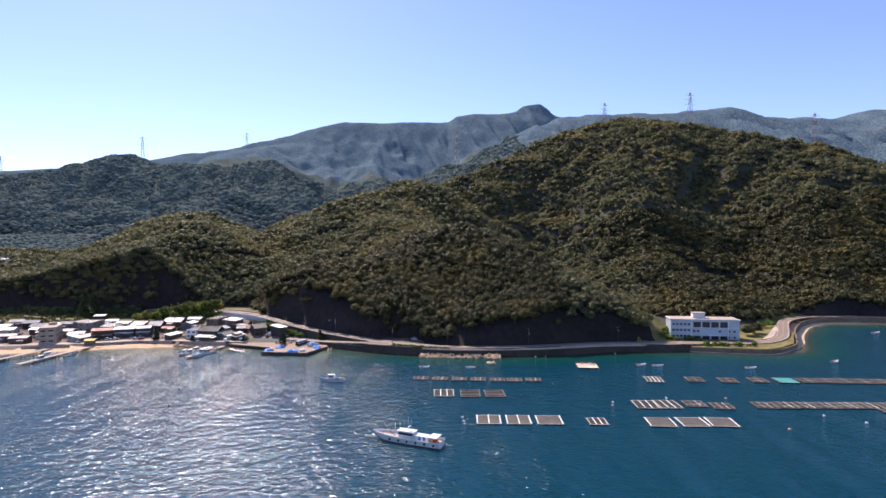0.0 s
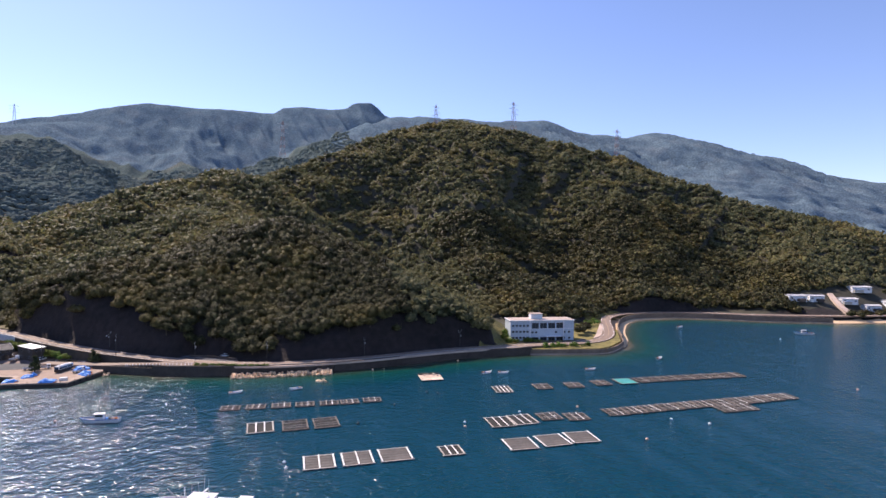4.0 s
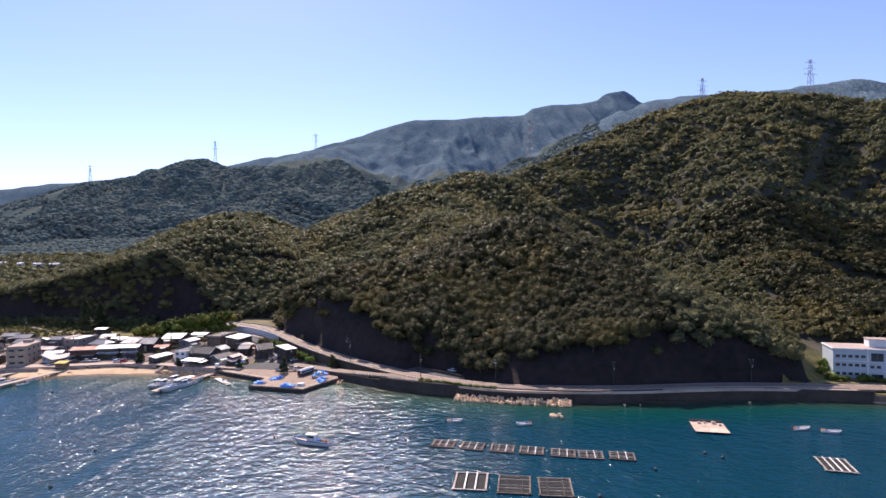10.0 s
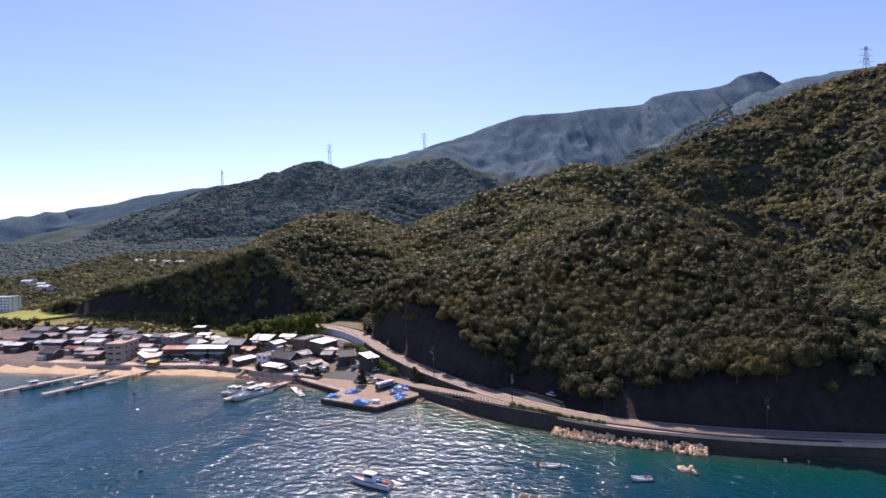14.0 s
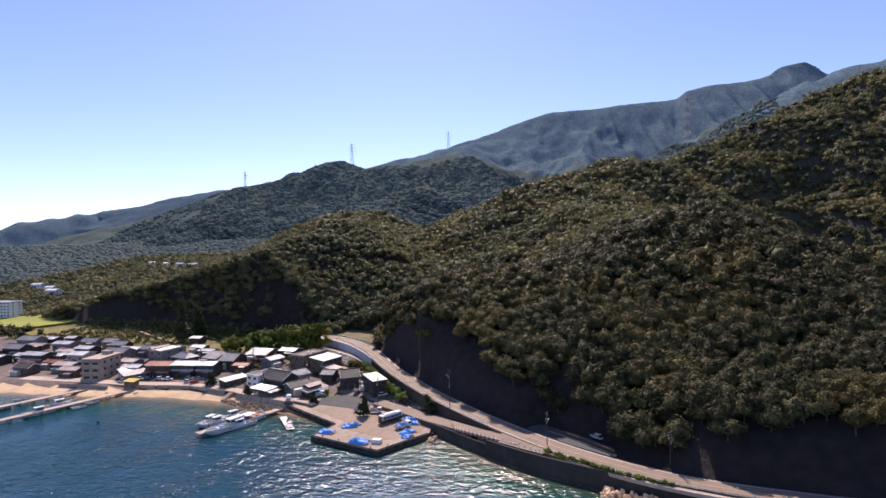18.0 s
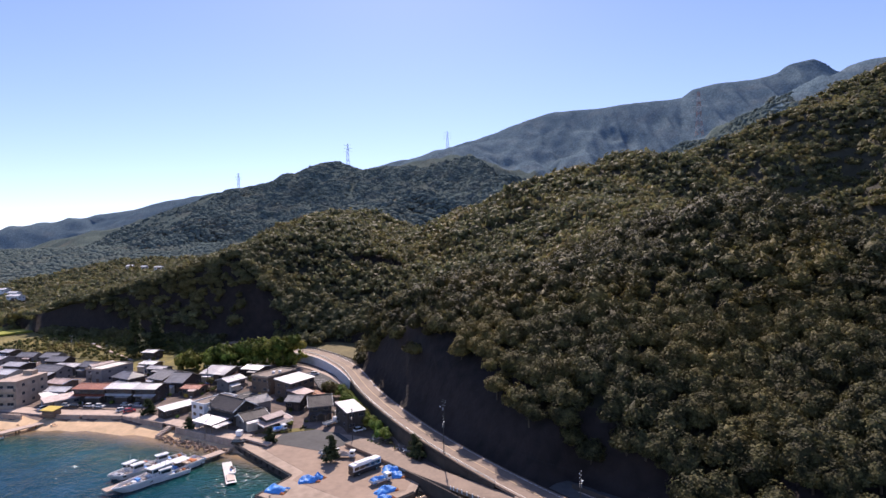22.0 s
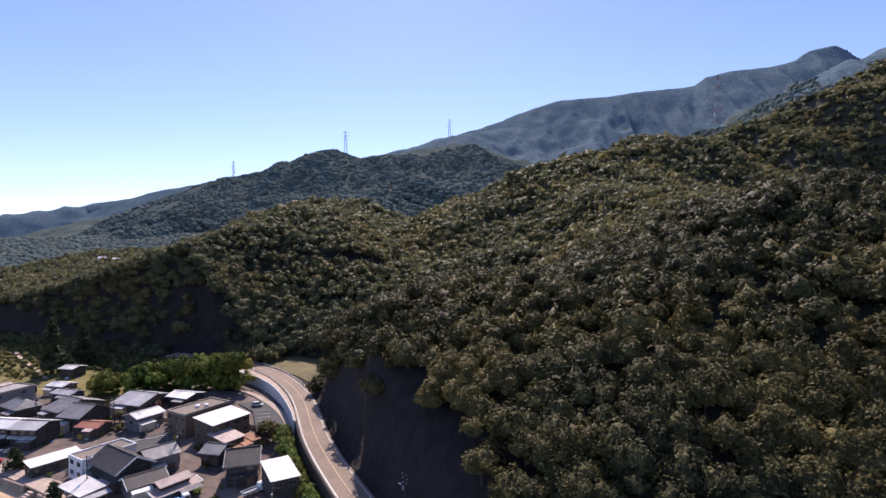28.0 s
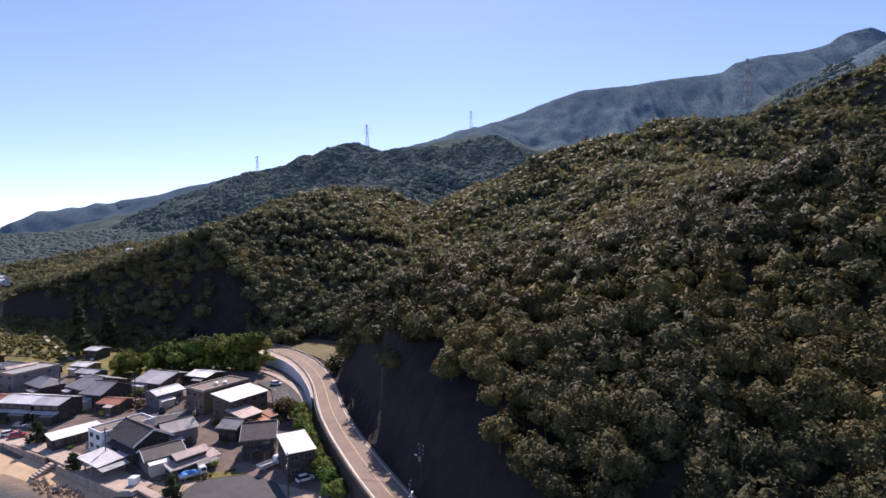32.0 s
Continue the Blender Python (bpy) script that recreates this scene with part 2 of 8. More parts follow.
def box(bm, x0, y0, z0, x1, y1, z1, bev=0.0):
    """A box between two corners; bev rounds its edges."""
    v = [bm.verts.new(p) for p in ((x0, y0, z0), (x1, y0, z0), (x1, y1, z0), (x0, y1, z0), (x0, y0, z1), (x1, y0, z1), (x1, y1, z1), (x0, y1, z1))]
    fs = [bm.faces.new([v[i] for i in f]) for f in ((3, 2, 1, 0), (4, 5, 6, 7), (0, 1, 5, 4), (1, 2, 6, 5), (2, 3, 7, 6), (3, 0, 4, 7))]
    if bev:
        es = list({e for f in fs for e in f.edges})
        bmesh.ops.bevel(bm, geom=es, offset=bev, segments=1, affect="EDGES")
    return bm


def boxes(*rows, bev=0.0):
    bm = bmesh.new()
    for r in rows:
        box(bm, *r, bev=bev)
    return bm


def prism(bm, pts, z0, z1):
    """A plate with the outline pts from z0 to z1."""
    lo, hi = [bm.verts.new((x, y, z0)) for x, y in pts], [bm.verts.new((x, y, z1)) for x, y in pts]
    bm.faces.new(hi), bm.faces.new(lo[::-1])
    for i in range(len(pts)):
        j = (i + 1) % len(pts)
        bm.faces.new((lo[i], lo[j], hi[j], hi[i]))
    bmesh.ops.recalc_face_normals(bm, faces=bm.faces)
    return bm


def tube(bm, a, b, r0, r1=None, seg=6):
    a, b = Vector(a), Vector(b)
    r1 = r0 if r1 is None else r1
    q = (b - a).to_track_quat("Z", "Y").to_matrix()
    ring = [[bm.verts.new(p + q @ Vector((r * math.cos(2 * math.pi * k / seg), r * math.sin(2 * math.pi * k / seg), 0))) for k in range(seg)] for p, r in ((a, r0), (b, r1))]
    for k in range(seg):
        j = (k + 1) % seg
        bm.faces.new((ring[0][k], ring[0][j], ring[1][j], ring[1][k]))
    bm.faces.new(ring[0][::-1]), bm.faces.new(ring[1])
    return bm


def band(path, w0, w1, dz=0.0, zover=None):
    """Left and right edges of a strip along a path of (x, y, z), offset w0 and w1 to its left."""
    P = [Vector(p) for p in path]
    L, R = [], []
    for i, p in enumerate(P):
        d = (P[min(i + 1, len(P) - 1)] - P[max(i - 1, 0)])
        nrm = Vector((-d.y, d.x, 0)).normalized()
        for out, w in ((L, w0), (R, w1)):
            q = p + nrm * w
            out.append((q.x, q.y, p.z + dz))
    return L, R


def smooth_path(pts, step=4.0):
    """A rounded, evenly spaced path through a few points."""
    P = [Vector(p) for p in pts]
    out = []
    for i in range(len(P) - 1):
        a, b, c, d = P[max(i - 1, 0)], P[i], P[i + 1], P[min(i + 2, len(P) - 1)]
        k = max(2, int((c - b).length / step))
        for j in range(k):
            t = j / k
            out.append(0.5 * (2 * b + (c - a) * t + (2 * a - 5 * b + 4 * c - d) * t * t + (3 * b - a - 3 * c + d) * t ** 3))
    return out + [P[-1]]


def strip(bm, L, R, thick=0.0):
    n_ = len(L)
    top = [[bm.verts.new(p) for p in e] for e in (L, R)]
    for i in range(n_ - 1):
        bm.faces.new((top[0][i], top[1][i], top[1][i + 1], top[0][i + 1]))
    if thick:
        low = [[bm.verts.new((p[0], p[1], p[2] - thick)) for p in e] for e in (L, R)]
        for i in range(n_ - 1):
            bm.faces.new((top[0][i + 1], low[0][i + 1], low[0][i], top[0][i]))
            bm.faces.new((top[1][i], low[1][i], low[1][i + 1], top[1][i + 1]))
        for i in (0, n_ - 1):
            bm.faces.new((top[0][i], low[0][i], low[1][i], top[1][i]))
    bmesh.ops.recalc_face_normals(bm, faces=bm.faces)
    return bm

# ---- the lie of the land ----
SHORE = [(-4000, 150), (-900, 235), (-420, 262), (-300, 285), (-240, 298), (-224, 304), (-205, 309), (-188, 311), (-168, 311), (-146, 311), (-118, 310), (-85, 311), (-78, 308), (-49, 294.5),
         (-17, 287), (20, 284), (48, 287), (93, 296), (136, 297), (165, 291), (181, 288), (191, 291), (209, 306), (234, 348), (264, 388), (290, 403), (325, 403),
         (355, 392), (393, 367), (441, 347), (480, 341), (560, 325), (760, 300), (4000, 150), (4000, 6000), (-4000, 6000)]
ROAD = smooth_path([(560, 345, 5), (480, 352, 4.6), (400, 376, 4.6), (355, 401, 4.6), (325, 412, 4.6), (286, 412, 4.6), (258, 396, 4.6), (240, 372, 4.4), (226, 348, 4.0), (210, 324, 3.6), (192, 310, 3.5), (168, 305.5, 3.7), (136, 303.5, 4.2), (93, 301, 4.4),
                    (48, 292, 4.4), (20, 289, 4.4), (-5, 289.6, 4.5), (-30.4, 297.2, 4.8), (-58, 310.9, 5.6), (-85.1, 327.4, 6.8), (-105.8, 342.3, 8), (-126.1, 359.3, 9.2),
                    (-148.2, 381.7, 10.2), (-166.4, 396.8, 10.4), (-188, 410.2, 10.3), (-216, 419, 10.1), (-260, 422, 10)], 5)
RIDGES = [   # side slope, crest rounding, crest line
    (0.60, 34, [(122, 318, 20), (85, 345, 40), (40, 395, 61), (5, 430, 76), (-18, 475, 79), (-42, 525, 88), (-66, 560, 92), (-98, 620, 104), (-118, 664, 117)]),
    (0.60, 40, [(-129, 661, 117), (-113, 669, 123), (-56, 738, 153), (-24, 775, 150), (66, 848, 195), (200, 930, 258), (300, 952, 281), (365, 925, 274), (436, 889, 251), (505, 816, 219), (560, 720, 172), (630, 640, 132), (668, 541, 94), (690, 430, 58)]),
    (0.66, 22, [(5, 430, 74), (-40, 392, 53), (-98, 395, 51)]),
    (0.54, 30, [(-129, 661, 117), (-171, 645, 93), (-240, 660, 74)]),
    (0.55, 40, [(300, 952, 281), (255, 780, 192), (231, 650, 118), (205, 565, 60), (215, 450, 28)]),
    (0.55, 40, [(505, 816, 219), (430, 640, 122), (370, 520, 60), (330, 450, 26)]),
    (0.55, 35, [(668, 541, 94), (560, 480, 60), (470, 420, 26)]),
    (0.55, 35, [(-208, 446, 24), (-250, 447, 62), (-278, 536, 85), (-327, 620, 100), (-380, 760, 112), (-450, 900, 140), (-420, 1050, 180)]),
    (0.42, 40, [(-270, 470, 64), (-340, 462, 50), (-440, 452, 30)]),
    (0.45, 60, [(-1900, 1340, 130), (-1450, 1340, 178), (-1160, 1340, 240), (-1000, 1340, 253), (-913, 1340, 279), (-820, 1340, 287), (-752, 1340, 262), (-640, 1390, 276), (-613, 1565, 343), (-560, 1760, 400)]),
    (0.50, 40, [(-613, 1565, 343), (-500, 1400, 290), (-400, 1250, 228), (-330, 1080, 170)]),
    (0.50, 40, [(-700, 1385, 275), (-680, 1220, 215), (-640, 1080, 150)]),
    (0.50, 40, [(-870, 1340, 290), (-900, 1180, 200), (-920, 1000, 110)]),
    (0.70, 30, [(-2700, 1590, 210), (-2500, 1880, 264), (-1900, 1870, 314), (-1660, 1850, 320), (-1250, 1930, 350), (-964, 1930, 388), (-768, 1930, 414), (-640, 1930, 441), (-515, 1930, 473), (-392, 1930, 494), (-200, 1930, 494), (-56, 1930, 492), (-20, 1930, 494),
                (10, 1930, 514), (70, 1930, 523), (160, 1930, 518), (228, 1930, 526), (262, 1930, 540), (364, 1930, 508), (430, 1930, 500), (560, 1800, 470)]),
    (1.30, 22, [(256, 1930, 549), (300, 1930, 556)]),
    (0.60, 30, [(-160, 1930, 488), (-230, 1750, 380), (-250, 1560, 300), (-200, 1300, 215), (-150, 1100, 170)]),
    (0.60, 30, [(-400, 1930, 488), (-420, 1780, 390), (-400, 1600, 310), (-350, 1450, 250)]),
    (0.60, 30, [(150, 1930, 515), (120, 1720, 390), (60, 1500, 300), (40, 1200, 215), (10, 1050, 190)]),
    (0.50, 50, [(286, 1400, 385), (377, 1400, 395), (537, 1400, 396), (650, 1400, 402), (705, 1400, 408), (778, 1400, 384), (965, 1400, 380), (1083, 1400, 399), (1271, 1400, 376), (1494, 1400, 352), (1711, 1400, 304), (2047, 1400, 284)]),
    (0.50, 50, [(1083, 1400, 399), (1000, 1150, 280), (900, 900, 170), (820, 650, 90)]),
]
GULLIES = [   # half width, line with its depth
    (36, [(40, 830, 6), (85, 780, 20), (109, 745, 27), (104, 640, 12), (88, 560, -14), (92, 530, -14), (120, 470, 0), (150, 420, 1)]),
    (26, [(-12, 800, 3), (20, 740, 16), (60, 690, 14), (95, 640, 8)]),
    (26, [(-30, 690, 4), (10, 640, 10), (45, 600, 6), (70, 570, 0)]),
    (24, [(-150, 600, 8), (-120, 520, 6), (-110, 470, 6), (-150, 440, 3)]),
    (30, [(160, 850, 6), (175, 740, 9), (165, 640, 8), (150, 560, 6), (160, 480, 2)]),
    (34, [(390, 850, 8), (345, 740, 11), (310, 620, 10), (285, 520, 6)]),
    (30, [(560, 660, 6), (500, 580, 8), (430, 480, 6)]),
    (22, [(270, 800, 2), (290, 700, 10), (270, 600, 10), (255, 520, 6)]),
]
CANOPY = 6.0


def seg_dist(X, Y, pts):
    """Distance from the nearest place on a line, and the third coordinate there."""
    best, val = np.full(X.shape, 1e9), np.zeros(X.shape)
    for a, b in zip(pts[:-1], pts[1:]):
        dx, dy = b[0] - a[0], b[1] - a[1]
        t = np.clip(((X - a[0]) * dx + (Y - a[1]) * dy) / (dx * dx + dy * dy + 1e-9), 0, 1)
        d = np.hypot(X - a[0] - t * dx, Y - a[1] - t * dy)
        z = (a[2] + t * (b[2] - a[2])) if len(a) > 2 else 0 * d
        near = d < best
        best, val = np.where(near, d, best), np.where(near, z, val)
    return best, val


def inside(X, Y, poly):
    r = np.zeros(X.shape, bool)
    for (x0, y0), (x1, y1) in zip(poly, poly[1:] + poly[:1]):
        if y0 != y1:
            r ^= ((y0 > Y) != (y1 > Y)) & (X < (x1 - x0) * (Y - y0) / (y1 - y0) + x0)
    return r


def waves2(X, Y, scale, seed, octaves=4):
    """Cheap smooth noise in the plane, about -1 to 1."""
    rs = np.random.RandomState(seed)
    out, amp, tot = 0 * X, 1.0, 0.0
    for _ in range(octaves):
        for _k in range(5):
            a, p = rs.uniform(0, 2 * math.pi, 2)
            f = rs.uniform(0.7, 1.4) * 2 * math.pi / scale
            out = out + amp * np.sin((X * math.cos(a) + Y * math.sin(a)) * f + p + 1.3 * np.sin((X * math.sin(a) - Y * math.cos(a)) * f * 0.6 + p * 2))
        tot += amp * 2.2
        amp, scale = amp * 0.5, scale * 0.48
    return out / tot


def hill_height(X, Y):
    """Tops of the trees on the hills."""
    h = np.full(X.shape, -50.0)
    for k, r, line in RIDGES:
        d, z = seg_dist(X, Y, line)
        hr = z - k * (np.sqrt(d * d + r * r) - r)
        hi, lo = np.maximum(h, hr), np.minimum(h, hr)
        soft = 16.0
        h = hi + soft * np.exp(-(hi - lo) / soft) * 0.35
    for w, line in GULLIES:
        d, depth = seg_dist(X, Y, line)
        h = h - depth * np.exp(-(d / w) ** 2)
    far = np.clip((Y - 700) / 700, 0, 1)
    crest = np.minimum(np.minimum(seg_dist(X, Y, RIDGES[9][2])[0], seg_dist(X, Y, RIDGES[13][2])[0]), seg_dist(X, Y, RIDGES[18][2])[0])
    spurs = 0.55 - 2.2 * np.abs(waves2(X + 0.3 * Y, 0.28 * Y, 190, 14, 3))      # ribs running down to the valley
    h = h + np.clip((Y - 950) / 200, 0, 1) * (10 + 4 * np.clip((1420 - Y) / 100, 0, 1)) * spurs * np.clip(crest / 150, 0.04, 1) * np.clip((h - 30) / 90, 0, 1)
    h = h + np.clip((Y - 560) / 60, 0, 1) * (1 - far) * 6 * (0.5 - 2 * np.abs(waves2(X, Y, 110, 31, 2))) * np.clip((X + 10) / 60, 0, 1)
    mid = np.clip((Y - 380) / 120, 0, 1)
    h = h + mid * (1 - far) * (4.0 + 5.0 * np.clip((Y - 620) / 120, 0, 1) * np.clip((-60 - X) / 120, 0, 1)) * waves2(X, Y, 90, 5) + far * 7 * waves2(X, Y, 300, 9) * np.clip((h - 40) / 100, 0, 1) * np.clip((560 - h) / 200, 0.15, 1)
    return h


def road_offset(X, Y):
    return seg_dist(X, Y, [tuple(p) for p in ROAD])


def seaward(X, Y):
    """Whether a place lies on the sea's side of the road."""
    best, side = np.full(X.shape, 1e9), np.zeros(X.shape)
    pts = [(760, 330, 5)] + [tuple(p) for p in ROAD] + [(-420, 425, 12)]
    for a, b in zip(pts[:-1], pts[1:]):
        dx, dy = b[0] - a[0], b[1] - a[1]
        t = np.clip(((X - a[0]) * dx + (Y - a[1]) * dy) / (dx * dx + dy * dy + 1e-9), 0, 1)
        ox, oy = X - a[0] - t * dx, Y - a[1] - t * dy
        d = np.hypot(ox, oy)
        near = d < best - 1e-6
        best, side = np.where(near, d, best), np.where(near, dx * oy - dy * ox, side)
    return side > 0


def land(X, Y):
    """Height of the ground, and how far inland each place is (negative at sea)."""
    X, Y = np.asarray(X, float), np.asarray(Y, float)
    d, _ = seg_dist(X, Y, SHORE[:34])
    d = np.where(inside(X, Y, SHORE), d, -d) - 3.2 * ((X > -76) & (X < 205))
    plain = 2.6 + np.clip((Y - 318) * 0.06, 0, 4) * np.clip((-140 - X) / 20, 0, 1) + np.clip((Y - 440) * 0.17, 0, 70) * np.clip((-270 - X) / 60, 0, 1)
    plain = np.where(inside(X, Y, [(-150, 300), (-76, 300), (-84, 318), (-104, 334), (-122, 336), (-148, 331)]), 1.5, plain)
    h = hill_height(X, Y) - CANOPY
    rd, rz = road_offset(X, Y)
    h = h + 5.0 * np.clip((X + 8) / 10, 0, 1) * np.clip((70 - X) / 20, 0, 1) * np.clip((42 - rd) / 22, 0, 1)
    h = np.where(seaward(X, Y) & (Y < 470), -50, h)
    cut = rz + 2.5 * np.maximum(rd - np.interp(X, [-50, -44, -22, -16], [6.2, 15.5, 14.5, 6.2]), 0) - 0.45
    h = np.where((X > -215) & (X < 150) & (Y < 520), np.minimum(h, cut + np.clip(rd - 22, 0, 100) * 3), h)
    # quarry-like face behind the village
    fy, _ = seg_dist(X, Y, [(-440, 420), (-329, 425), (-240, 426), (-180, 429)])
    front = (Y < 427) & (X < -175)
    h = np.where((X < -185) & (X > -430) & (Y < 475), np.where(front, np.minimum(h, 7 - 3 * fy), np.minimum(h, 7 + 3.6 * fy)), h)
    h = np.where(inside(X, Y, [(119, 285), (260, 330), (262, 376), (222, 372), (200, 356), (150, 372), (129, 350), (126, 328), (121, 306)]), -20, h)
    h = np.where(inside(X, Y, [(-196, 415), (-196, 438), (-174, 438), (-151, 405), (-147, 390)]), np.minimum(h, 10.2), h)
    # the open hollow behind the bend
    dv, _ = seg_dist(X, Y, [(-196, 424), (-180, 420), (-168, 412)])
    h = np.where((X < -158) & (Y > 411) & (Y < 520), np.minimum(h, 9.6 + 0.74 * np.maximum(dv - 9, 0)), h)
    ground = np.maximum(h, plain)
    # shelf of the road
    low = ground < rz - 0.35
    sea_side = seaward(X, Y)
    ground = np.where(~sea_side & (rd < 9) & low & (X < 215), rz - 0.45, ground)
    ground = np.where(rd < 4.4, np.minimum(ground, rz - 0.5), ground)
    ground = np.where(sea_side & (rd < 12) & (X < 150), np.minimum(ground, np.maximum(plain, 2.6)), ground)
    land_z = np.where((X < -140) | (X > 205), np.minimum(ground, 0.3 + 0.13 * d) * (1 - np.clip((d - 9) / 2, 0, 1)) + ground * np.clip((d - 9) / 2, 0, 1), ground)
    sea = -np.minimum(0.5 + np.maximum(-d, 0) * 0.16, 14)
    z = np.where(d > 0, land_z, sea)
    return z, d


def axis(*runs):
    out = []
    for a, b, s in runs:
        out += list(np.arange(a, b, s))
    return np.array(out)


gx = axis((-4200, -1000, 60), (-1000, -320, 9), (-320, 260, 3.4), (260, 780, 9), (780, 1800, 14), (1800, 4200, 80))
gy = axis((-3000, 240, 270), (240, 470, 3.2), (470, 1000, 8), (1000, 2050, 10), (2050, 4700, 120))
GX, GY = np.meshgrid(gx, gy)
GZ, GD = land(GX, GY)
nx, ny = len(gx), len(gy)
idx = np.arange(nx * ny).reshape(ny, nx)
quads = np.stack([idx[:-1, :-1], idx[:-1, 1:], idx[1:, 1:], idx[1:, :-1]], -1).reshape(-1, 4)
verts = np.stack([GX, GY, GZ], -1).reshape(-1, 3)
M_GROUND = mat("forest_floor", (0.045, 0.042, 0.026), 0.95, 0.35, 0.12, 0.8, 0.6, coords="World")
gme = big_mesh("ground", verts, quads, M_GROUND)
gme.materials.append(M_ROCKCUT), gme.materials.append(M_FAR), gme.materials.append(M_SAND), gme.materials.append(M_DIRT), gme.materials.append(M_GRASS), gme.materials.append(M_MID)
qc = verts[quads].mean(1)
e1, e2 = verts[quads[:, 1]] - verts[quads[:, 0]], verts[quads[:, 3]] - verts[quads[:, 0]]
nrm = np.cross(e1, e2)
steep = nrm[:, 2] / np.linalg.norm(nrm, axis=1)
rdq, _ = road_offset(qc[:, 0], qc[:, 1])
# slots 2 and 6 give distant ground the same haze-tinted colours
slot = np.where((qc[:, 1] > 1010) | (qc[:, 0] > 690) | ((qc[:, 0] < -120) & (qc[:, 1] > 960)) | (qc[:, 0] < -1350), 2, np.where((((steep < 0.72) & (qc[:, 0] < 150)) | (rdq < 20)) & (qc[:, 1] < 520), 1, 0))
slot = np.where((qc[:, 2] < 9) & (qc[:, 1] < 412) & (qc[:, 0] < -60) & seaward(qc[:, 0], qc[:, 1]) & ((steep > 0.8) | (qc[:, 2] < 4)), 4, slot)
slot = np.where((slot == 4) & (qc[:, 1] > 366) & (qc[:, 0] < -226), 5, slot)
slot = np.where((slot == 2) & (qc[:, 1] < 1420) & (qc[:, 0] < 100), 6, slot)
slot = np.where((qc[:, 0] > 186) & (qc[:, 0] < 330) & (rdq < 15) & (qc[:, 2] < 6), 5, slot)      # grass beside the cove road
slot = np.where((qc[:, 2] < 1.6) & (qc[:, 1] < 420), 3, slot)
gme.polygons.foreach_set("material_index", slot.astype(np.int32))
tone_a = gme.attributes.new("tone", "FLOAT", "POINT")
tone_a.data.foreach_set("value", np.full(nx * ny, 0.45, np.float32))
ground = tagged(new("ground", gme), "wooded hills and mountains falling to a bay", "ground", kind="structure")

# ---- the sea: colour follows the depth of the bed ----
wx = axis((-4200, -330, 90), (-330, 560, 5), (560, 4300, 90))
wy = axis((-3000, 90, 103), (90, 430, 4), (430, 520, 30))
WX, WY = np.meshgrid(wx, wy)
WZ, WD = land(WX, WY)
widx = np.arange(WX.size).reshape(WX.shape)
wq = np.stack([widx[:-1, :-1], widx[:-1, 1:], widx[1:, 1:], widx[1:, :-1]], -1).reshape(-1, 4)
M_SEA = bpy.data.materials.new("sea_water")
M_SEA.use_nodes = True
n, L = M_SEA.node_tree.nodes, M_SEA.node_tree.links
b = n["Principled BSDF"]
b.inputs["IOR"].default_value = 1.33
b.inputs["Specular IOR Level"].default_value = 0.36
b.inputs["Roughness"].default_value = 0.13
at = n.new("ShaderNodeAttribute")
at.attribute_name = "tone"
geo = n.new("ShaderNodeNewGeometry")
pn = n.new("ShaderNodeTexNoise")
pn.inputs["Scale"].default_value, pn.inputs["Detail"].default_value = 0.05, 4
L.new(geo.outputs["Position"], pn.inputs["Vector"])
off = n.new("ShaderNodeMath")
off.operation, off.inputs[1].default_value, off.inputs[2].default_value = "MULTIPLY_ADD", 0.16, -0.08
add = n.new("ShaderNodeMath")
L.new(pn.outputs["Fac"], off.inputs[0]), L.new(off.outputs[0], add.inputs[0]), L.new(at.outputs["Fac"], add.inputs[1])
ramp = n.new("ShaderNodeValToRGB")
stops = [(0.0, (0.32, 0.22, 0.125)), (0.07, (0.15, 0.118, 0.076)), (0.20, (0.022, 0.050, 0.034)), (0.42, (0.001, 0.052, 0.046)), (0.75, (0.0004, 0.042, 0.057)), (1.0, (0.0002, 0.037, 0.061))]
cr = ramp.color_ramp
while len(cr.elements) < len(stops):
    cr.elements.new(0.5)
for el, (p, c) in zip(cr.elements, stops):
    el.position, el.color = p, (*c, 1)
L.new(add.outputs[0], ramp.inputs[0]), L.new(ramp.outputs[0], b.inputs["Base Color"])
mapn = n.new("ShaderNodeMapping")
mapn.inputs["Rotation"].default_value[2], mapn.inputs["Scale"].default_value = radians(-24), (0.82, 1.0, 1)
L.new(geo.outputs["Position"], mapn.inputs["Vector"])
height = None
for sc, det, amp in ((0.13, 1, 0.50), (0.36, 2, 0.66), (0.85, 2, 0.38), (2.2, 2, 0.11)):
    w = n.new("ShaderNodeTexNoise")
    w.inputs["Scale"].default_value, w.inputs["Detail"].default_value = sc, det
    L.new(mapn.outputs[0], w.inputs["Vector"])
    mu = n.new("ShaderNodeMath")
    mu.operation, mu.inputs[1].default_value = "MULTIPLY", amp
    L.new(w.outputs["Fac"], mu.inputs[0])
    if height is None:
        height = mu.outputs[0]
    else:
        ad = n.new("ShaderNodeMath")
        L.new(height, ad.inputs[0]), L.new(mu.outputs[0], ad.inputs[1])
        height = ad.outputs[0]
bp = n.new("ShaderNodeBump")
bp.inputs["Distance"].default_value = 1.45
gust = n.new("ShaderNodeTexNoise")                 # wind patches, calmer close to the beaches
gust.inputs["Scale"].default_value, gust.inputs["Detail"].default_value = 0.11, 3
streak = n.new("ShaderNodeMapping")
streak.inputs["Rotation"].default_value[2], streak.inputs["Scale"].default_value = radians(-22), (1.0, 0.14, 1)
L.new(geo.outputs["Position"], streak.inputs["Vector"]), L.new(streak.outputs[0], gust.inputs["Vector"])
calm = n.new("ShaderNodeMapRange")
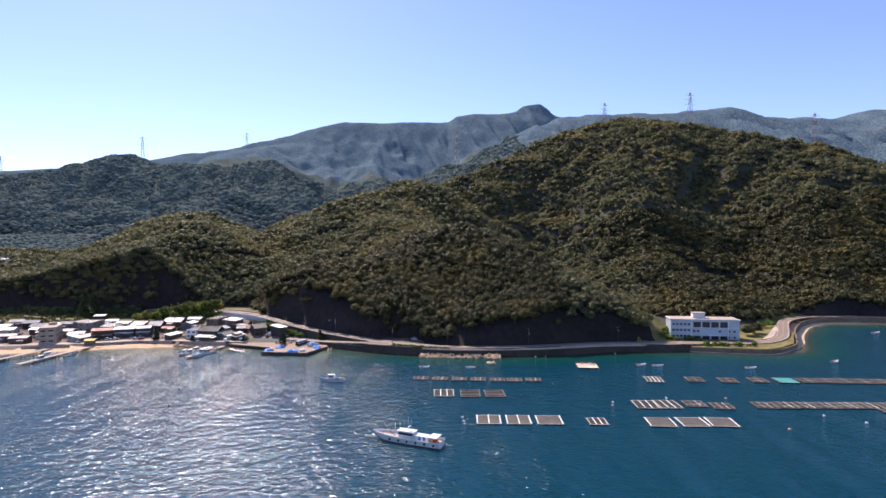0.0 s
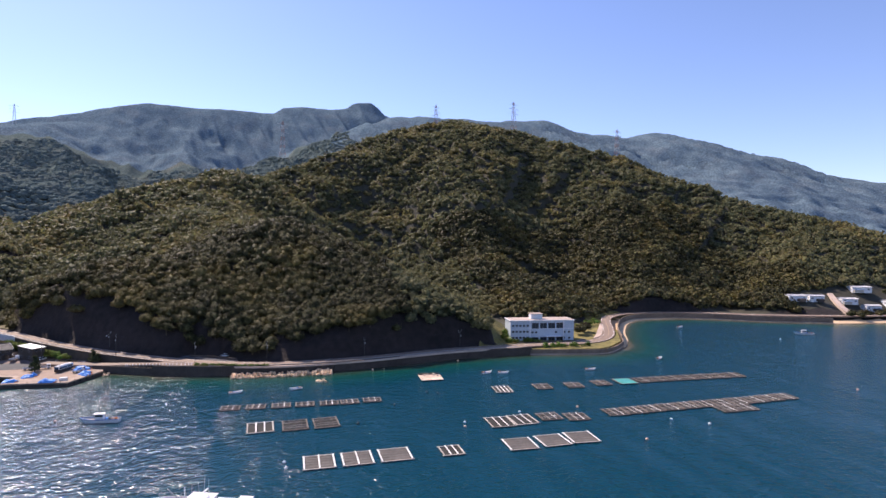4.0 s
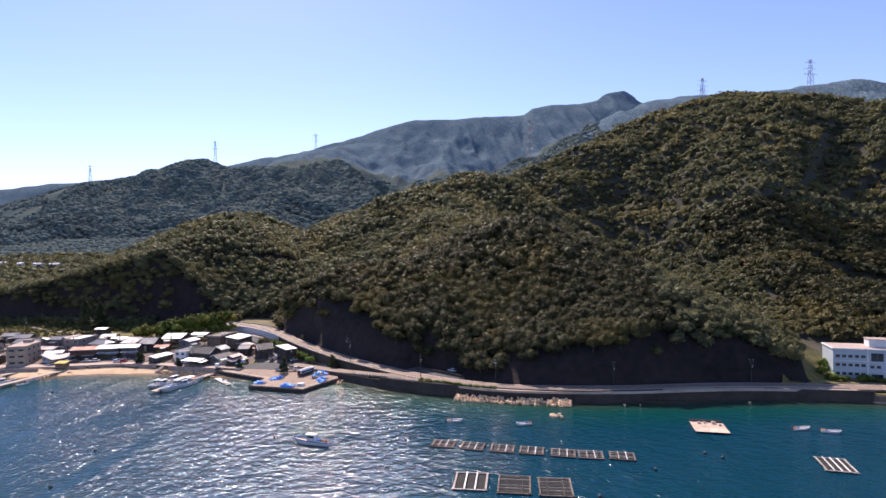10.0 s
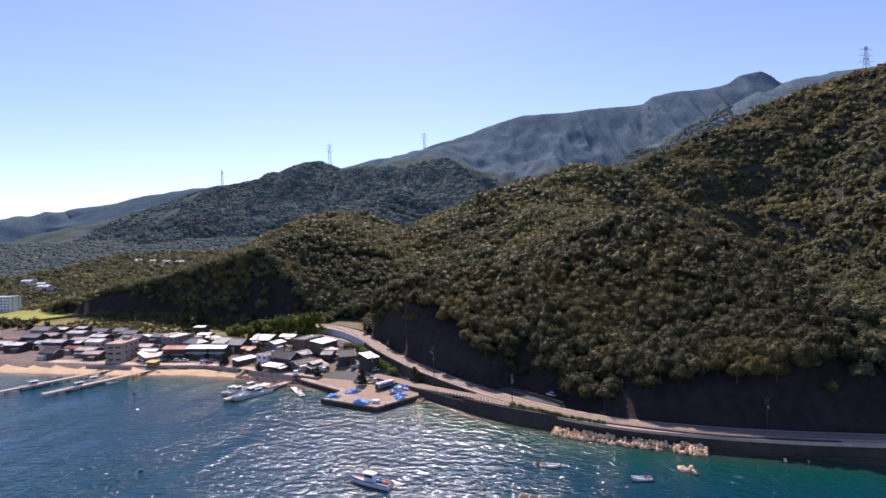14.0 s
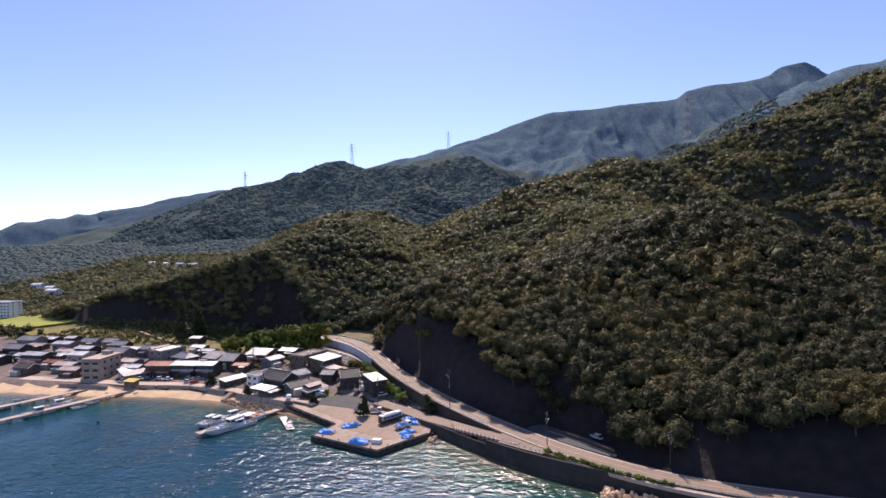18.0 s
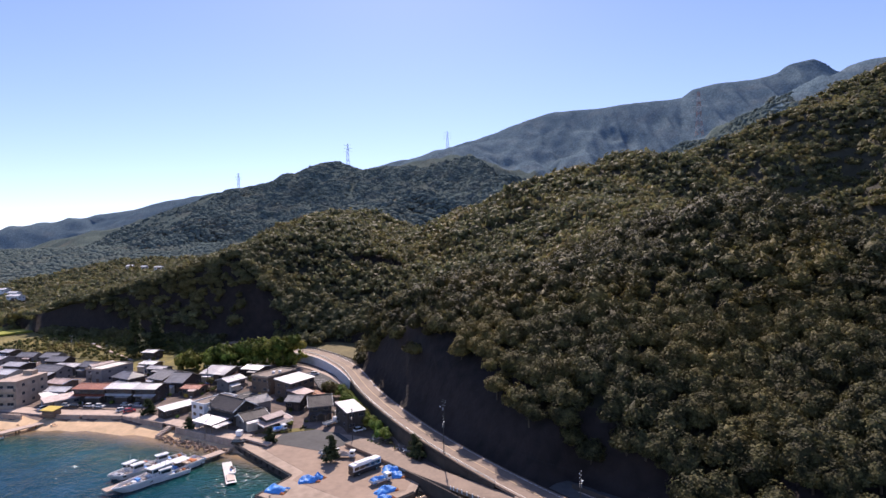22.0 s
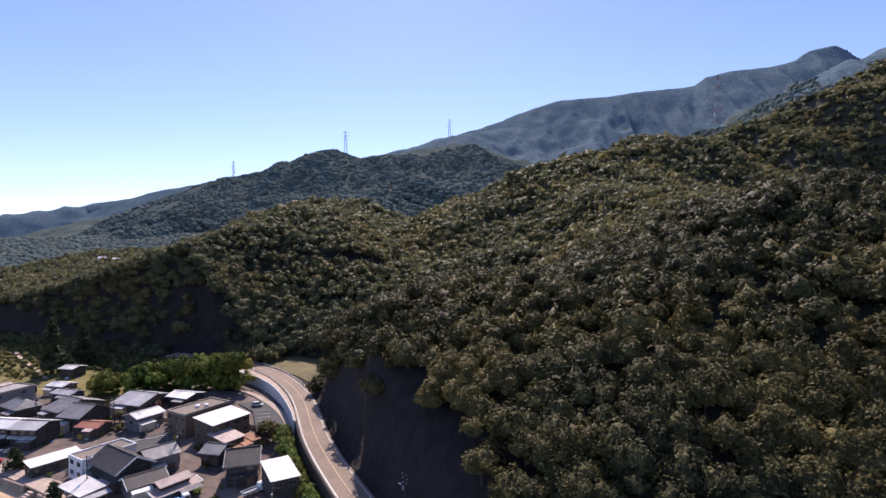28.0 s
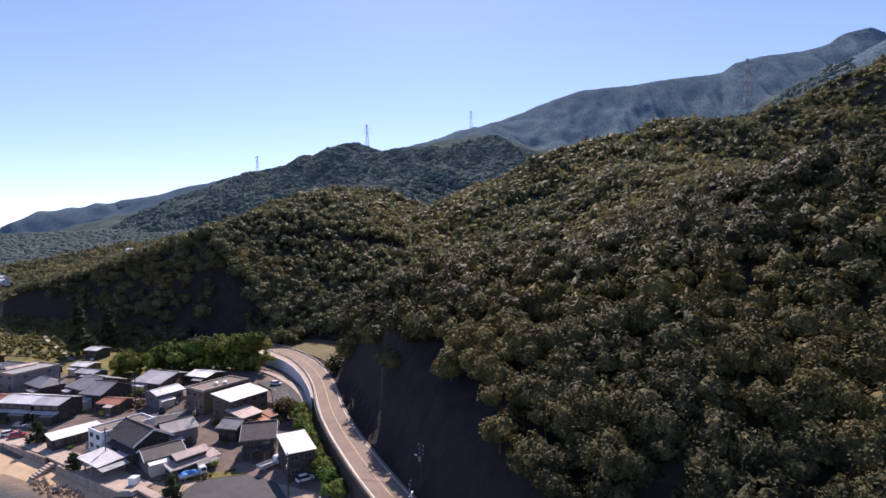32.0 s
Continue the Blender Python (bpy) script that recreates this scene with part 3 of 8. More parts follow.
calm.inputs["From Min"].default_value, calm.inputs["From Max"].default_value, calm.inputs["To Min"].default_value = 0.38, 0.60, 0.52
L.new(gust.outputs["Fac"], calm.inputs["Value"])
lee = n.new("ShaderNodeMapRange")
lee.inputs["From Max"].default_value, lee.inputs["To Min"].default_value = 0.4, 0.6
L.new(at.outputs["Fac"], lee.inputs["Value"])
both = n.new("ShaderNodeMath")
both.operation = "MULTIPLY"
L.new(calm.outputs[0], both.inputs[0]), L.new(lee.outputs[0], both.inputs[1])
breeze = n.new("ShaderNodeMath")
breeze.operation, breeze.inputs[1].default_value = "MULTIPLY", 1.0
L.new(both.outputs[0], breeze.inputs[0]), L.new(breeze.outputs[0], bp.inputs["Strength"])
L.new(height, bp.inputs["Height"]), L.new(bp.outputs["Normal"], b.inputs["Normal"])
sea = tagged(new("water", big_mesh("water", np.stack([WX, WY, 0 * WX], -1).reshape(-1, 3), wq, M_SEA, np.clip(np.where(WD > 0, 0, -WD / 38.0), 0, 1).ravel())),
             "rippled deep blue sea, green over the shallows, glittering towards the sun", "sea", kind="structure")

# ---- road, sea walls, quay ----
def structure(name, bm, material, label, category):
    me = bpy.data.meshes.new(name)
    bm.to_mesh(me), bm.free()
    me.materials.append(material)
    return tagged(new(name, me), label, category, kind="structure")


M_PAINT = mat("road_paint", (0.78, 0.76, 0.72), 0.7, 0.12, 2, 0, coords="World")
M_PAINT_Y = mat("yellow_road_paint", (0.50, 0.36, 0.20), 0.7, 0.12, 2, 0, coords="World")
M_RAIL = mat("galvanised_rail", (0.36, 0.36, 0.36), 0.5, 0.15, 2, 0.1, metal=0.3)
M_WHITE = mat("white_paint", (0.78, 0.78, 0.77), 0.55, 0.06, 1.5, 0.1)
M_TYRE = mat("black_rubber", (0.02, 0.02, 0.021), 0.85, 0.2, 3, 0.2)

road = structure("road", strip(bmesh.new(), *band(ROAD, -3.9, 3.9), thick=0.6), M_ASPHALT, "sunlit two-lane asphalt coast road", "road")
part("centre_line", strip(bmesh.new(), *band(ROAD, -0.09, 0.09, 0.012)), M_PAINT_Y, road, "worn yellow centre line")
for side in (-3.15, 3.15):
    part("edge_line", strip(bmesh.new(), *band(ROAD, side - 0.07, side + 0.07, 0.012)), M_PAINT, road, "white edge line")


def stretch(x0, x1, path=ROAD):
    return [p for p in path if x0 <= p.x <= x1]


# sea wall: one panel after another along the shore
wall_line = smooth_path([(-86, 311.5, 0), (-78, 308, 0), (-49, 294.5, 0), (-17, 287, 0), (20, 284, 0), (48, 287, 0), (93, 296, 0), (136, 297, 0), (140, 296.2, 0)], 7)
sea_wall = structure("sea_wall", strip(bmesh.new(), *band(wall_line, -0.8, 0.7, 0.35), thick=2.0), M_CONC_OLD_SHADE, "weathered concrete sea wall below the road, darkened for shade", "sea wall")
for i in range(len(wall_line) - 1):
    a, b_ = wall_line[i], wall_line[i + 1]
    d = (b_ - a).normalized()
    nrm_ = Vector((d.y, -d.x, 0))                    # towards the sea
    top = (4.7 if a.x < 60 else 4.3) if a.x > -60 else 3.4
    bm = bmesh.new()
    ends = []
    for p in (a + d * 0.03, b_ - d * 0.03):
        ring = [p + nrm_ * 0.35 + Vector((0, 0, -0.6)), p + nrm_ * 0.0 + Vector((0, 0, top)), p - nrm_ * 0.45 + Vector((0, 0, top)), p - nrm_ * 0.45 + Vector((0, 0, -0.6))]
        ends.append([bm.verts.new(q) for q in ring])
    for k in range(4):
        bm.faces.new((ends[0][k], ends[0][(k + 1) % 4], ends[1][(k + 1) % 4], ends[1][k]))
    bm.faces.new(ends[0][::-1]), bm.faces.new(ends[1])
    bmesh.ops.recalc_face_normals(bm, faces=bm.faces)
    part("wall_panel", bm, M_CONC_OLD_SHADE, sea_wall)
low_line = smooth_path([(140, 296.4, 0), (165, 291, 0), (181, 288, 0), (191, 291, 0), (209, 306, 0), (220, 324, 0), (234, 348, 0), (250, 370, 0), (266, 389, 0), (290, 404.5, 0), (325, 404.5, 0), (355, 393.5, 0), (393, 368.5, 0), (441, 348.5, 0)], 7)
low_wall = structure("low_sea_wall", strip(bmesh.new(), *band(low_line, -0.5, 0.5, 0.5), thick=1.6), M_CONC, "low concrete sea wall round the headland", "sea wall")
for i in range(len(low_line) - 1):
    a, b_ = low_line[i], low_line[i + 1]
    d = (b_ - a).normalized()
    bm = bmesh.new()
    box(bm, 0.02, -0.25, -0.6, (b_ - a).length - 0.02, 0.25, 2.9 if a.x < 215 else 4.4)
    part("wall_panel", bm, M_WALL_BROWN, low_wall, at=pose(a.x, a.y, a.z, 0, 0, math.degrees(math.atan2(d.y, d.x))))

# grass strip and forecourt of the headland
structure("grass_bank", prism(bmesh.new(), [(138, 298), (166, 292.5), (181, 289.5), (190, 292.5), (208, 307), (232, 346), (226, 344), (209, 318), (192, 305.5), (168, 301.2), (138, 299.5)], 2.0, 3.0), M_GRASS, "sunlit grassy strip behind the low sea wall", "grass")
structure("school_ground", prism(bmesh.new(), [(122, 309.5), (150, 310), (186, 313), (204, 326), (222, 352), (226, 366), (206, 362), (190, 340), (146, 347), (131, 348), (126, 328)], 2.0, 3.05), M_GRASS, "grassy ground round the school", "grass")
structure("forecourt", strip(bmesh.new(), [(140, 314.5, 3.1), (160, 314.6, 3.12), (184, 312.8, 3.12), (190, 318, 3.12)], [(140, 317.5, 3.1), (160, 317.2, 3.12), (182, 315.2, 3.12), (187, 320, 3.12)], 0.3), M_DIRT, "earth path along the school's front", "forecourt")
slope = structure("grass_slope", strip(bmesh.new(), [(112, 306, 5.0), (116, 314, 9.4), (121, 329, 15), (125, 346, 21)], [(138, 309.5, 3.1), (139, 320, 3.4), (141, 332, 6.0), (144, 346, 10)], 0.8), M_GRASS, "grassy slope with yellow weeds beside the school", "grass")

structure("cove_beach", strip(bmesh.new(), smooth_path([(206, 303.4, 0.7), (220.6, 323.6, 0.9), (234.6, 347.6, 1.0), (250.6, 369.6, 1.0), (266.4, 388.2, 1.0), (290, 403.4, 0.9), (322, 403.6, 0.6)], 6)[:22], smooth_path([(210, 301, -0.7), (227, 320.6, -0.7), (241.6, 344.4, -0.7), (257, 365.6, -0.7), (271.4, 383.2, -0.7), (292, 398.4, -0.7), (322, 400.4, -0.7)], 6)[:22], 0.6), M_SAND, "strip of ochre sand below the cove's sea wall", "beach")
structure("road_apron", strip(bmesh.new(), [(195, 318, 3.5), (207, 333, 3.7), (222, 354, 4.1), (238, 376, 4.4), (252, 390, 4.6)], [(203, 322.6, 3.52), (208.4, 328.4, 3.66), (223.6, 350.6, 4.05), (237.4, 374.4, 4.38), (254, 392.2, 4.58)], 0.6), M_CONC, "wide pale apron beside the coast road", "pavement")
structure('road_shoulder', strip(bmesh.new(), *band(stretch(-37, 140), 3.85, 5.6, -0.08), thick=0.9), M_CONC, 'narrow concrete shoulder between road and sea wall', 'pavement')
# retaining wall at the bend, with its pale ledge
def spread(path, k):
    """k even places along a path."""
    P = [Vector(p) for p in path]
    run = [0.0]
    for a, b_ in zip(P[:-1], P[1:]):
        run.append(run[-1] + (b_ - a).length)
    out = []
    for i in range(k):
        s_ = run[-1] * i / (k - 1)
        q = max(q_ for q_ in range(len(P) - 1) if run[q_] <= s_ + 1e-6)
        out.append(P[q].lerp(P[q + 1], min(1.0, (s_ - run[q]) / max(run[q + 1] - run[q], 1e-6))))
    return out


inner = spread(band(stretch(-212, -134), 3.85, 3.85, -0.05)[0][::-1], 26)
Rw = [tuple(p) for p in spread(smooth_path([(-209, 411.5, 10.1), (-200, 405.5, 10.15), (-189, 402.2, 10.2), (-175, 395.2, 10.25), (-161, 385.4, 10.2), (-147, 373.6, 10.05), (-142.6, 369.4, 9.9), (-139.4, 366.2, 9.75)], 2.5), 26)]
if (inner[0] - Vector(Rw[0])).length > (inner[-1] - Vector(Rw[0])).length:
    inner = inner[::-1]
structure("roadside_ledge", strip(bmesh.new(), [tuple(p) for p in inner], Rw, 0.5), M_CONC, "pale concrete ledge beside the bend of the road", "pavement")
# blue-grey tint puts the sky-lit shade of the wall face into its colour
M_WALLFACE = mat("sky_shaded_concrete", (0.50, 0.53, 0.56), 0.85, 0.18, 0.5, 0.3, 5, coords="World")
retaining = structure("retaining_wall", strip(bmesh.new(), [(x, y, 3.0) for x, y, z in Rw], [(x + 0.2, y - 0.6, 3.0) for x, y, z in Rw], 0.4), M_CONC, "smooth pale concrete retaining wall under the road bend", "retaining wall")
for i in range(len(Rw) - 1):
    a, b_ = Vector(Rw[i]), Vector(Rw[i + 1])
    d = b_ - a
    bm = bmesh.new()
    box(bm, 0.02, -0.3, -8.0, Vector((d.x, d.y, 0)).length - 0.02, 0.05, 0.45)
    part("wall_panel", bm, M_WALLFACE, retaining, at=pose(a.x, a.y, a.z, 0, 0, math.degrees(math.atan2(d.y, d.x))))
# near-black concrete: the shade under the climbing road is in its colour
M_DARKWALL = mat("shaded_dark_concrete", (0.055, 0.047, 0.038), 0.95, 0.4, 0.4, 0.5, 4, coords="World")
lowwall_path = stretch(-139, -56)
retaining2 = structure("lower_retaining_wall", strip(bmesh.new(), *band(lowwall_path, 3.9, 4.25, -0.02), thick=0.5), M_CONC_OLD_SHADE, "grey concrete retaining wall under the climbing road", "retaining wall")
for i in range(len(lowwall_path) - 1):
    a, b_ = lowwall_path[i], lowwall_path[i + 1]
    d = (b_ - a)
    nn = Vector((-d.y, d.x, 0)).normalized()
    o = a + nn * 4.3
    bm = bmesh.new()
    box(bm, 0.01, -0.45, -6.0, Vector((d.x, d.y, 0)).length + 0.05, 0.0, 0.0)
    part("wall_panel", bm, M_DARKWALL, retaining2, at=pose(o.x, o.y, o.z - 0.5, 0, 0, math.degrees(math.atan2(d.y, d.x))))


# guard rails: posts and a beam
POST = bpy.data.meshes.new("post")
bm = tube(bmesh.new(), (0, 0, -0.3), (0, 0, 0.78), 0.08, seg=6)
bm.to_mesh(POST), bm.free()
POST.materials.append(M_RAIL)


def guardrail(path, off, label, every=1, inner=1, low=0.5, high=0.8):
    g = tagged(new("guardrail"), label, "guardrail")
    bm = bmesh.new()
    for zz, ww in ((low, 0.05), (high, 0.05)):
        A, B = band(path, off - ww, off + ww, zz)
        strip(bm, A, B, 0.14)
    part("beam", bm, M_RAIL, g)
    A, B = band(path, off + 0.12 * inner, off + 0.12 * inner)
    for i in range(0, len(A), every):
        part("post", POST, None, g, at=Matrix.Translation(A[i]))
    return g


fine = smooth_path([tuple(p) for p in stretch(-260, 140)][::2], 3.0)
guardrail([p for p in fine if -226 < p.x < -57], 3.7, "grey steel guardrail along the outer edge of the climbing road")
guardrail([p for p in fine if -215 < p.x < -160], -3.7, "grey steel guardrail on the inside of the bend")
guardrail([p for p in fine if -20 < p.x < 136], 3.6, "low steel guardrail on top of the sea wall", low=0.25, high=0.5)

# lower road from the quay, joining the coast road
LOWER = smooth_path([(-112, 326.5, 2.95), (-98, 321, 3.0), (-84, 314.5, 3.3), (-70, 308.6, 3.9), (-58, 303.6, 4.6), (-46, 299.2, 4.95)], 4)
structure("lower_road", strip(bmesh.new(), *band(LOWER, -2.9, 3.0), thick=0.8), M_ASPHALT, "sunlit asphalt slip road rising from the quay", "road")
fence = tagged(new("white_fence"), "low white post fence along the slip road", "fence")
FP = bpy.data.meshes.new("fence_post")
bm = boxes((-0.12, -0.06, -0.1, 0.12, 0.06, 0.85))
bm.to_mesh(FP), bm.free()
FP.materials.append(M_WHITE)
for p in smooth_path([(-70, 304.7, 3.9), (-58.6, 299.7, 4.6), (-48, 296.3, 4.72), (-39.4, 293.7, 4.8)], 1.5):
    part("post", FP, None, fence, at=pose(p.x, p.y, p.z, 0, 0, -22))
structure("junction", strip(bmesh.new(), [(-54, 304.1, 5.24), (-45.4, 300.3, 4.98), (-37.0, 296.3, 4.84)], [(-53, 297.4, 4.64), (-45, 294.8, 4.72), (-38.5, 293.0, 4.76)], 0.9), M_ASPHALT, "sunlit asphalt where the slip road joins the coast road", "road")

# quay
QUAY = [(-115.2, 288.2), (-87.6, 284.6), (-79.5, 304.5), (-82, 314), (-92, 326), (-103, 332), (-118, 336), (-150, 326), (-147, 313.6), (-114.6, 301)]
# body darker than the deck slab: shade on the quay faces put into colour
quay = structure("quay", prism(bmesh.new(), QUAY, -3.0, 1.5), M_CONC_OLD_SHADE, "sunlit concrete fishing quay", "quay")
part("deck_slab", prism(bmesh.new(), QUAY, 1.5, 1.75), mat("worn_quay_concrete", (0.36, 0.275, 0.21), 0.9, 0.25, 0.5, 0.3, 6, coords="World"), quay, "worn tan concrete deck")
part("apron", prism(bmesh.new(), [(-112.5, 299), (-89.5, 294), (-82, 304.5), (-84, 313), (-103, 329), (-147, 322.5), (-145.5, 317.5), (-113, 304.5)], 1.7, 1.79), mat("quay_asphalt", (0.300, 0.218, 0.162), 0.92, 0.2, 0.5, 0.25, 10, coords="World"), quay, "worn brownish asphalt surface of the quay")
structure("parking_lot", prism(bmesh.new(), [(-137, 318.5), (-140.5, 331.5), (-131, 334.5), (-122, 333.5), (-113, 328), (-117, 318.5)], 1.74, 1.86), M_ASPHALT_DARK, "dark asphalt lot behind the quay", "parking lot")
KERB = [(QUAY[9], QUAY[0]), (QUAY[0], QUAY[1]), (QUAY[1], QUAY[2]), (QUAY[8], QUAY[9])]
for a, b_ in KERB:
    ln = math.hypot(b_[0] - a[0], b_[1] - a[1])
    part("kerb", boxes((0.2, -0.2, 0, ln - 0.2, 0.2, 0.22), bev=0.03), M_CONC_OLD_SHADE, quay, at=pose(a[0], a[1], 1.75, 0, 0, math.degrees(math.atan2(b_[1] - a[1], b_[0] - a[0]))) @ Matrix.Translation((0, 0.25, 0)))
FENDER = bpy.data.meshes.new("fender")
bm = bmesh.new()
tube(bm, (0, 0.0, -0.5), (0, 0.0, 0.5), 0.22, 0.2, 7)
bm.to_mesh(FENDER), bm.free()
FENDER.materials.append(M_TYRE)
for a, b_ in KERB:
    ln = math.hypot(b_[0] - a[0], b_[1] - a[1])
    for k in range(1, int(ln / 3.6)):
        t = k * 3.6 / ln
        nx_, ny_ = (b_[1] - a[1]) / ln, -(b_[0] - a[0]) / ln
        part("fender", FENDER, None, quay, at=Matrix.Translation((a[0] + (b_[0] - a[0]) * t + nx_ * 0.2, a[1] + (b_[1] - a[1]) * t + ny_ * 0.2, 1.15)))
BOLLARD = bpy.data.meshes.new("bollard")
bm = bmesh.new()
tube(bm, (0, 0, 0), (0, 0, 0.45), 0.14, 0.12, 8), tube(bm, (0, 0, 0.45), (0, 0, 0.6), 0.24, 0.2, 8)
bm.to_mesh(BOLLARD), bm.free()
BOLLARD.materials.append(M_ROCK_DARK)
for x, y in ((-111, 288.9), (-104, 288), (-97, 287.1), (-91, 286.4), (-86.6, 289.5), (-83.5, 297)):
    part("bollard", BOLLARD, None, quay, at=Matrix.Translation((x, y, 1.75)))

M_STONEWALL = mat("pinkish_stone_wall", (0.34, 0.27, 0.225), 0.92, 0.35, 0.8, 0.5, 4, coords="World")
# village ground: sea wall of the beach, lane, slipway
beach_wall = structure("beach_wall", strip(bmesh.new(), [(-150, 317.2, 2.72), (-135, 315, 2.72)], [(-150, 319, 2.72), (-135, 317, 2.72)], 0.6), M_CONC, "low concrete wall along the beach", "sea wall")
for a, b_ in (((-232, 310.5), (-222, 313.6)), ((-221, 314), (-206, 318.5)), ((-205.5, 318.6), (-184, 317.8)), ((-176, 316.4), (-161, 315)), ((-160.5, 315), (-146, 313.8)), ((-270, 300.5), (-243, 305.5))):
    ln = math.hypot(b_[0] - a[0], b_[1] - a[1])
    bm = boxes((0, -0.3, -1.8, ln, 0.3, 0.55), bev=0.05)
    part("wall_panel", bm, M_STONEWALL, beach_wall, at=pose(a[0], a[1], 2.5, 0, 0, math.degrees(math.atan2(b_[1] - a[1], b_[0] - a[0]))))
SLIP = bpy.data.meshes.new("step")
bm = boxes((-1.0, -0.35, -0.6, 1.0, 0.35, 0.0))
bm.to_mesh(SLIP), bm.free()
SLIP.materials.append(M_CONC)
for k in range(7):
    part("step", SLIP, None, beach_wall, at=pose(-180, 317.0 - 0.7 * k, 2.5 - 0.26 * k, 0, 0, -4))
structure("village_lane", strip(bmesh.new(), *band(smooth_path([(-300, 302, 2.75), (-262, 309, 2.75), (-232, 314, 2.75), (-206, 322, 2.9), (-184, 321.5, 2.9), (-160, 318.5, 2.75), (-146, 317, 2.75)], 4), -3.2, 3.2), thick=0.5), M_CONC, "pale concrete lane along the shore", "lane")
structure("village_lot", prism(bmesh.new(), [(-246, 316.5), (-206, 325), (-188, 324.6), (-186, 333), (-205, 331), (-234, 324), (-248, 321)], 2.4, 2.99), M_ASPHALT, "sunlit asphalt yard before the houses", "yard")
carpark = structure("car_park", strip(bmesh.new(), [(-190, 341, 4.35), (-182, 352, 4.95), (-178, 366, 5.7)], [(-176, 339.5, 4.25), (-172.5, 345, 4.55), (-171, 352, 4.9)], 0.6), M_ASPHALT_DARK, "dark car park between the houses with white bays", "car park")
for k in range(5):
    part("bay_line", boxes((-0.06, -2.2, 0, 0.06, 2.2, 0.012)), M_PAINT, carpark, at=pose(-184.5 + k * 1.7, 344.2 + k * 1.9, 4.58 + k * 0.1 + 0.09, 2.2, 0, -48))
lot2 = structure("upper_lot", strip(bmesh.new(), [(-177, 381.5, 6.7), (-166, 377, 6.6), (-152, 364, 5.9)], [(-171, 388.4, 6.98), (-158, 385, 6.9), (-146, 371, 6.2)], 0.7), M_ASPHALT_DARK, "dark asphalt parking area below the road bend", "parking lot")
for k in range(4):
    part("bay_line", boxes((-0.06, -2.1, 0, 0.06, 2.1, 0.012)), M_PAINT, lot2, at=pose(-163.5 + k * 2.6, 378.6 - k * 2.4, 6.74 - k * 0.11, 0, 0, -46))
structure("lower_lane", strip(bmesh.new(), *band(smooth_path([(-196, 397.5, 7.2), (-189.4, 395, 7.1), (-177, 390.8, 7.0), (-162, 383.3, 6.9), (-150, 375, 6.6), (-144, 369.5, 6.2)], 4), -1.2, 0.8), thick=1.4), M_CONC, "pale concrete lane edge under the retaining wall", "lane")
structure("lay_by", strip(bmesh.new(), [(-48, 311.6, 4.95), (-34, 303.6, 4.8), (-21, 298.6, 4.6)], [(-46, 317.5, 4.98), (-32, 312.5, 4.83), (-18, 303.5, 4.62)], 0.5), M_ASPHALT_DARK, "dark asphalt lay-by in the shade of the slope", "lay-by")
side_wall = structure("roadside_wall", strip(bmesh.new(), [(-44, 314.2, 4.9), (-30, 307.0, 4.9), (-19, 300.2, 4.7)], [(-44.4, 313.4, 4.9), (-30.5, 306.2, 4.9), (-19.5, 299.4, 4.7)], 1.0), M_CONC, "low pale concrete wall at the foot of the wooded slope", "wall")
# wall panels use the shade-darkened concrete
sw_line = smooth_path([(-43, 313.5, 4.8), (-30.2, 306.6, 4.8), (-19.5, 299.9, 4.6)], 3)
for a, b_ in zip(sw_line[:-1], sw_line[1:]):
    d = b_ - a
    part("wall_panel", boxes((0.02, -0.2, -0.6, d.length - 0.02, 0.2, 1.2), bev=0.03), M_CONC_OLD_SHADE, side_wall, at=pose(a.x, a.y, a.z, 0, 0, math.degrees(math.atan2(d.y, d.x))))


# rocks: riprap along the walls and the awash boulders
def rock_mesh(rs, material):
    v, f = ico_pts(1)
    k = rs.normal(size=(6, 3))
    k /= np.linalg.norm(k, axis=1, keepdims=True)
    v = v * (1 - 0.35 * np.clip(np.max(v @ k.T, 1) - 0.55, 0, 1))[:, None] * np.array([1.0, 0.8, 0.6]) + rs.uniform(-0.07, 0.07, v.shape)
    return big_mesh("rock", v, f, material, None, False)


def ico_pts(sub):
    bm = bmesh.new()
    bmesh.ops.create_icosphere(bm, subdivisions=sub, radius=1)
    v, f = np.array([p.co[:] for p in bm.verts]), np.array([[q.index for q in p.verts] for p in bm.faces])
    bm.free()
    return v, f


rs = np.random.RandomState(3)
ROCKS, ROCKS_D = [rock_mesh(rs, M_ROCK) for _ in range(8)], [rock_mesh(rs, M_ROCK_DARK) for _ in range(5)]


def riprap(label, path, width, count, meshes, r0, r1, zmid=0.3):
    g = tagged(new("riprap"), label, "rocks", kind="structure")
    P = smooth_path([(x, y, 0) for x, y in path], 1.0)
    if zmid > 0.5:
        hi = band(P, 0, 0, zmid * 2 - 0.4)[0]
        lo = [(x, y, -0.5) for x, y, z in band(P, -width, -width)[0]]
        part("core", strip(bmesh.new(), hi, lo, 0.6), M_ROCK_DARK, g)
    for _ in range(count):
        i = rs.randint(len(P) - 1)
        d = (P[i + 1] - P[i]).normalized()
        w = rs.uniform(0, 1)
        q = P[i] + Vector((d.y, -d.x, 0)) * w * width
        r = rs.uniform(r0, r1)
        part("rock", meshes[rs.randint(len(meshes))], None, g, at=Matrix.Translation((q.x, q.y, zmid * 2 * (1 - w) + r * 0.15)) @ Euler(rs.uniform(0, 6.28, 3)).to_matrix().to_4x4() @ Matrix.Scale(r, 4))
    return g


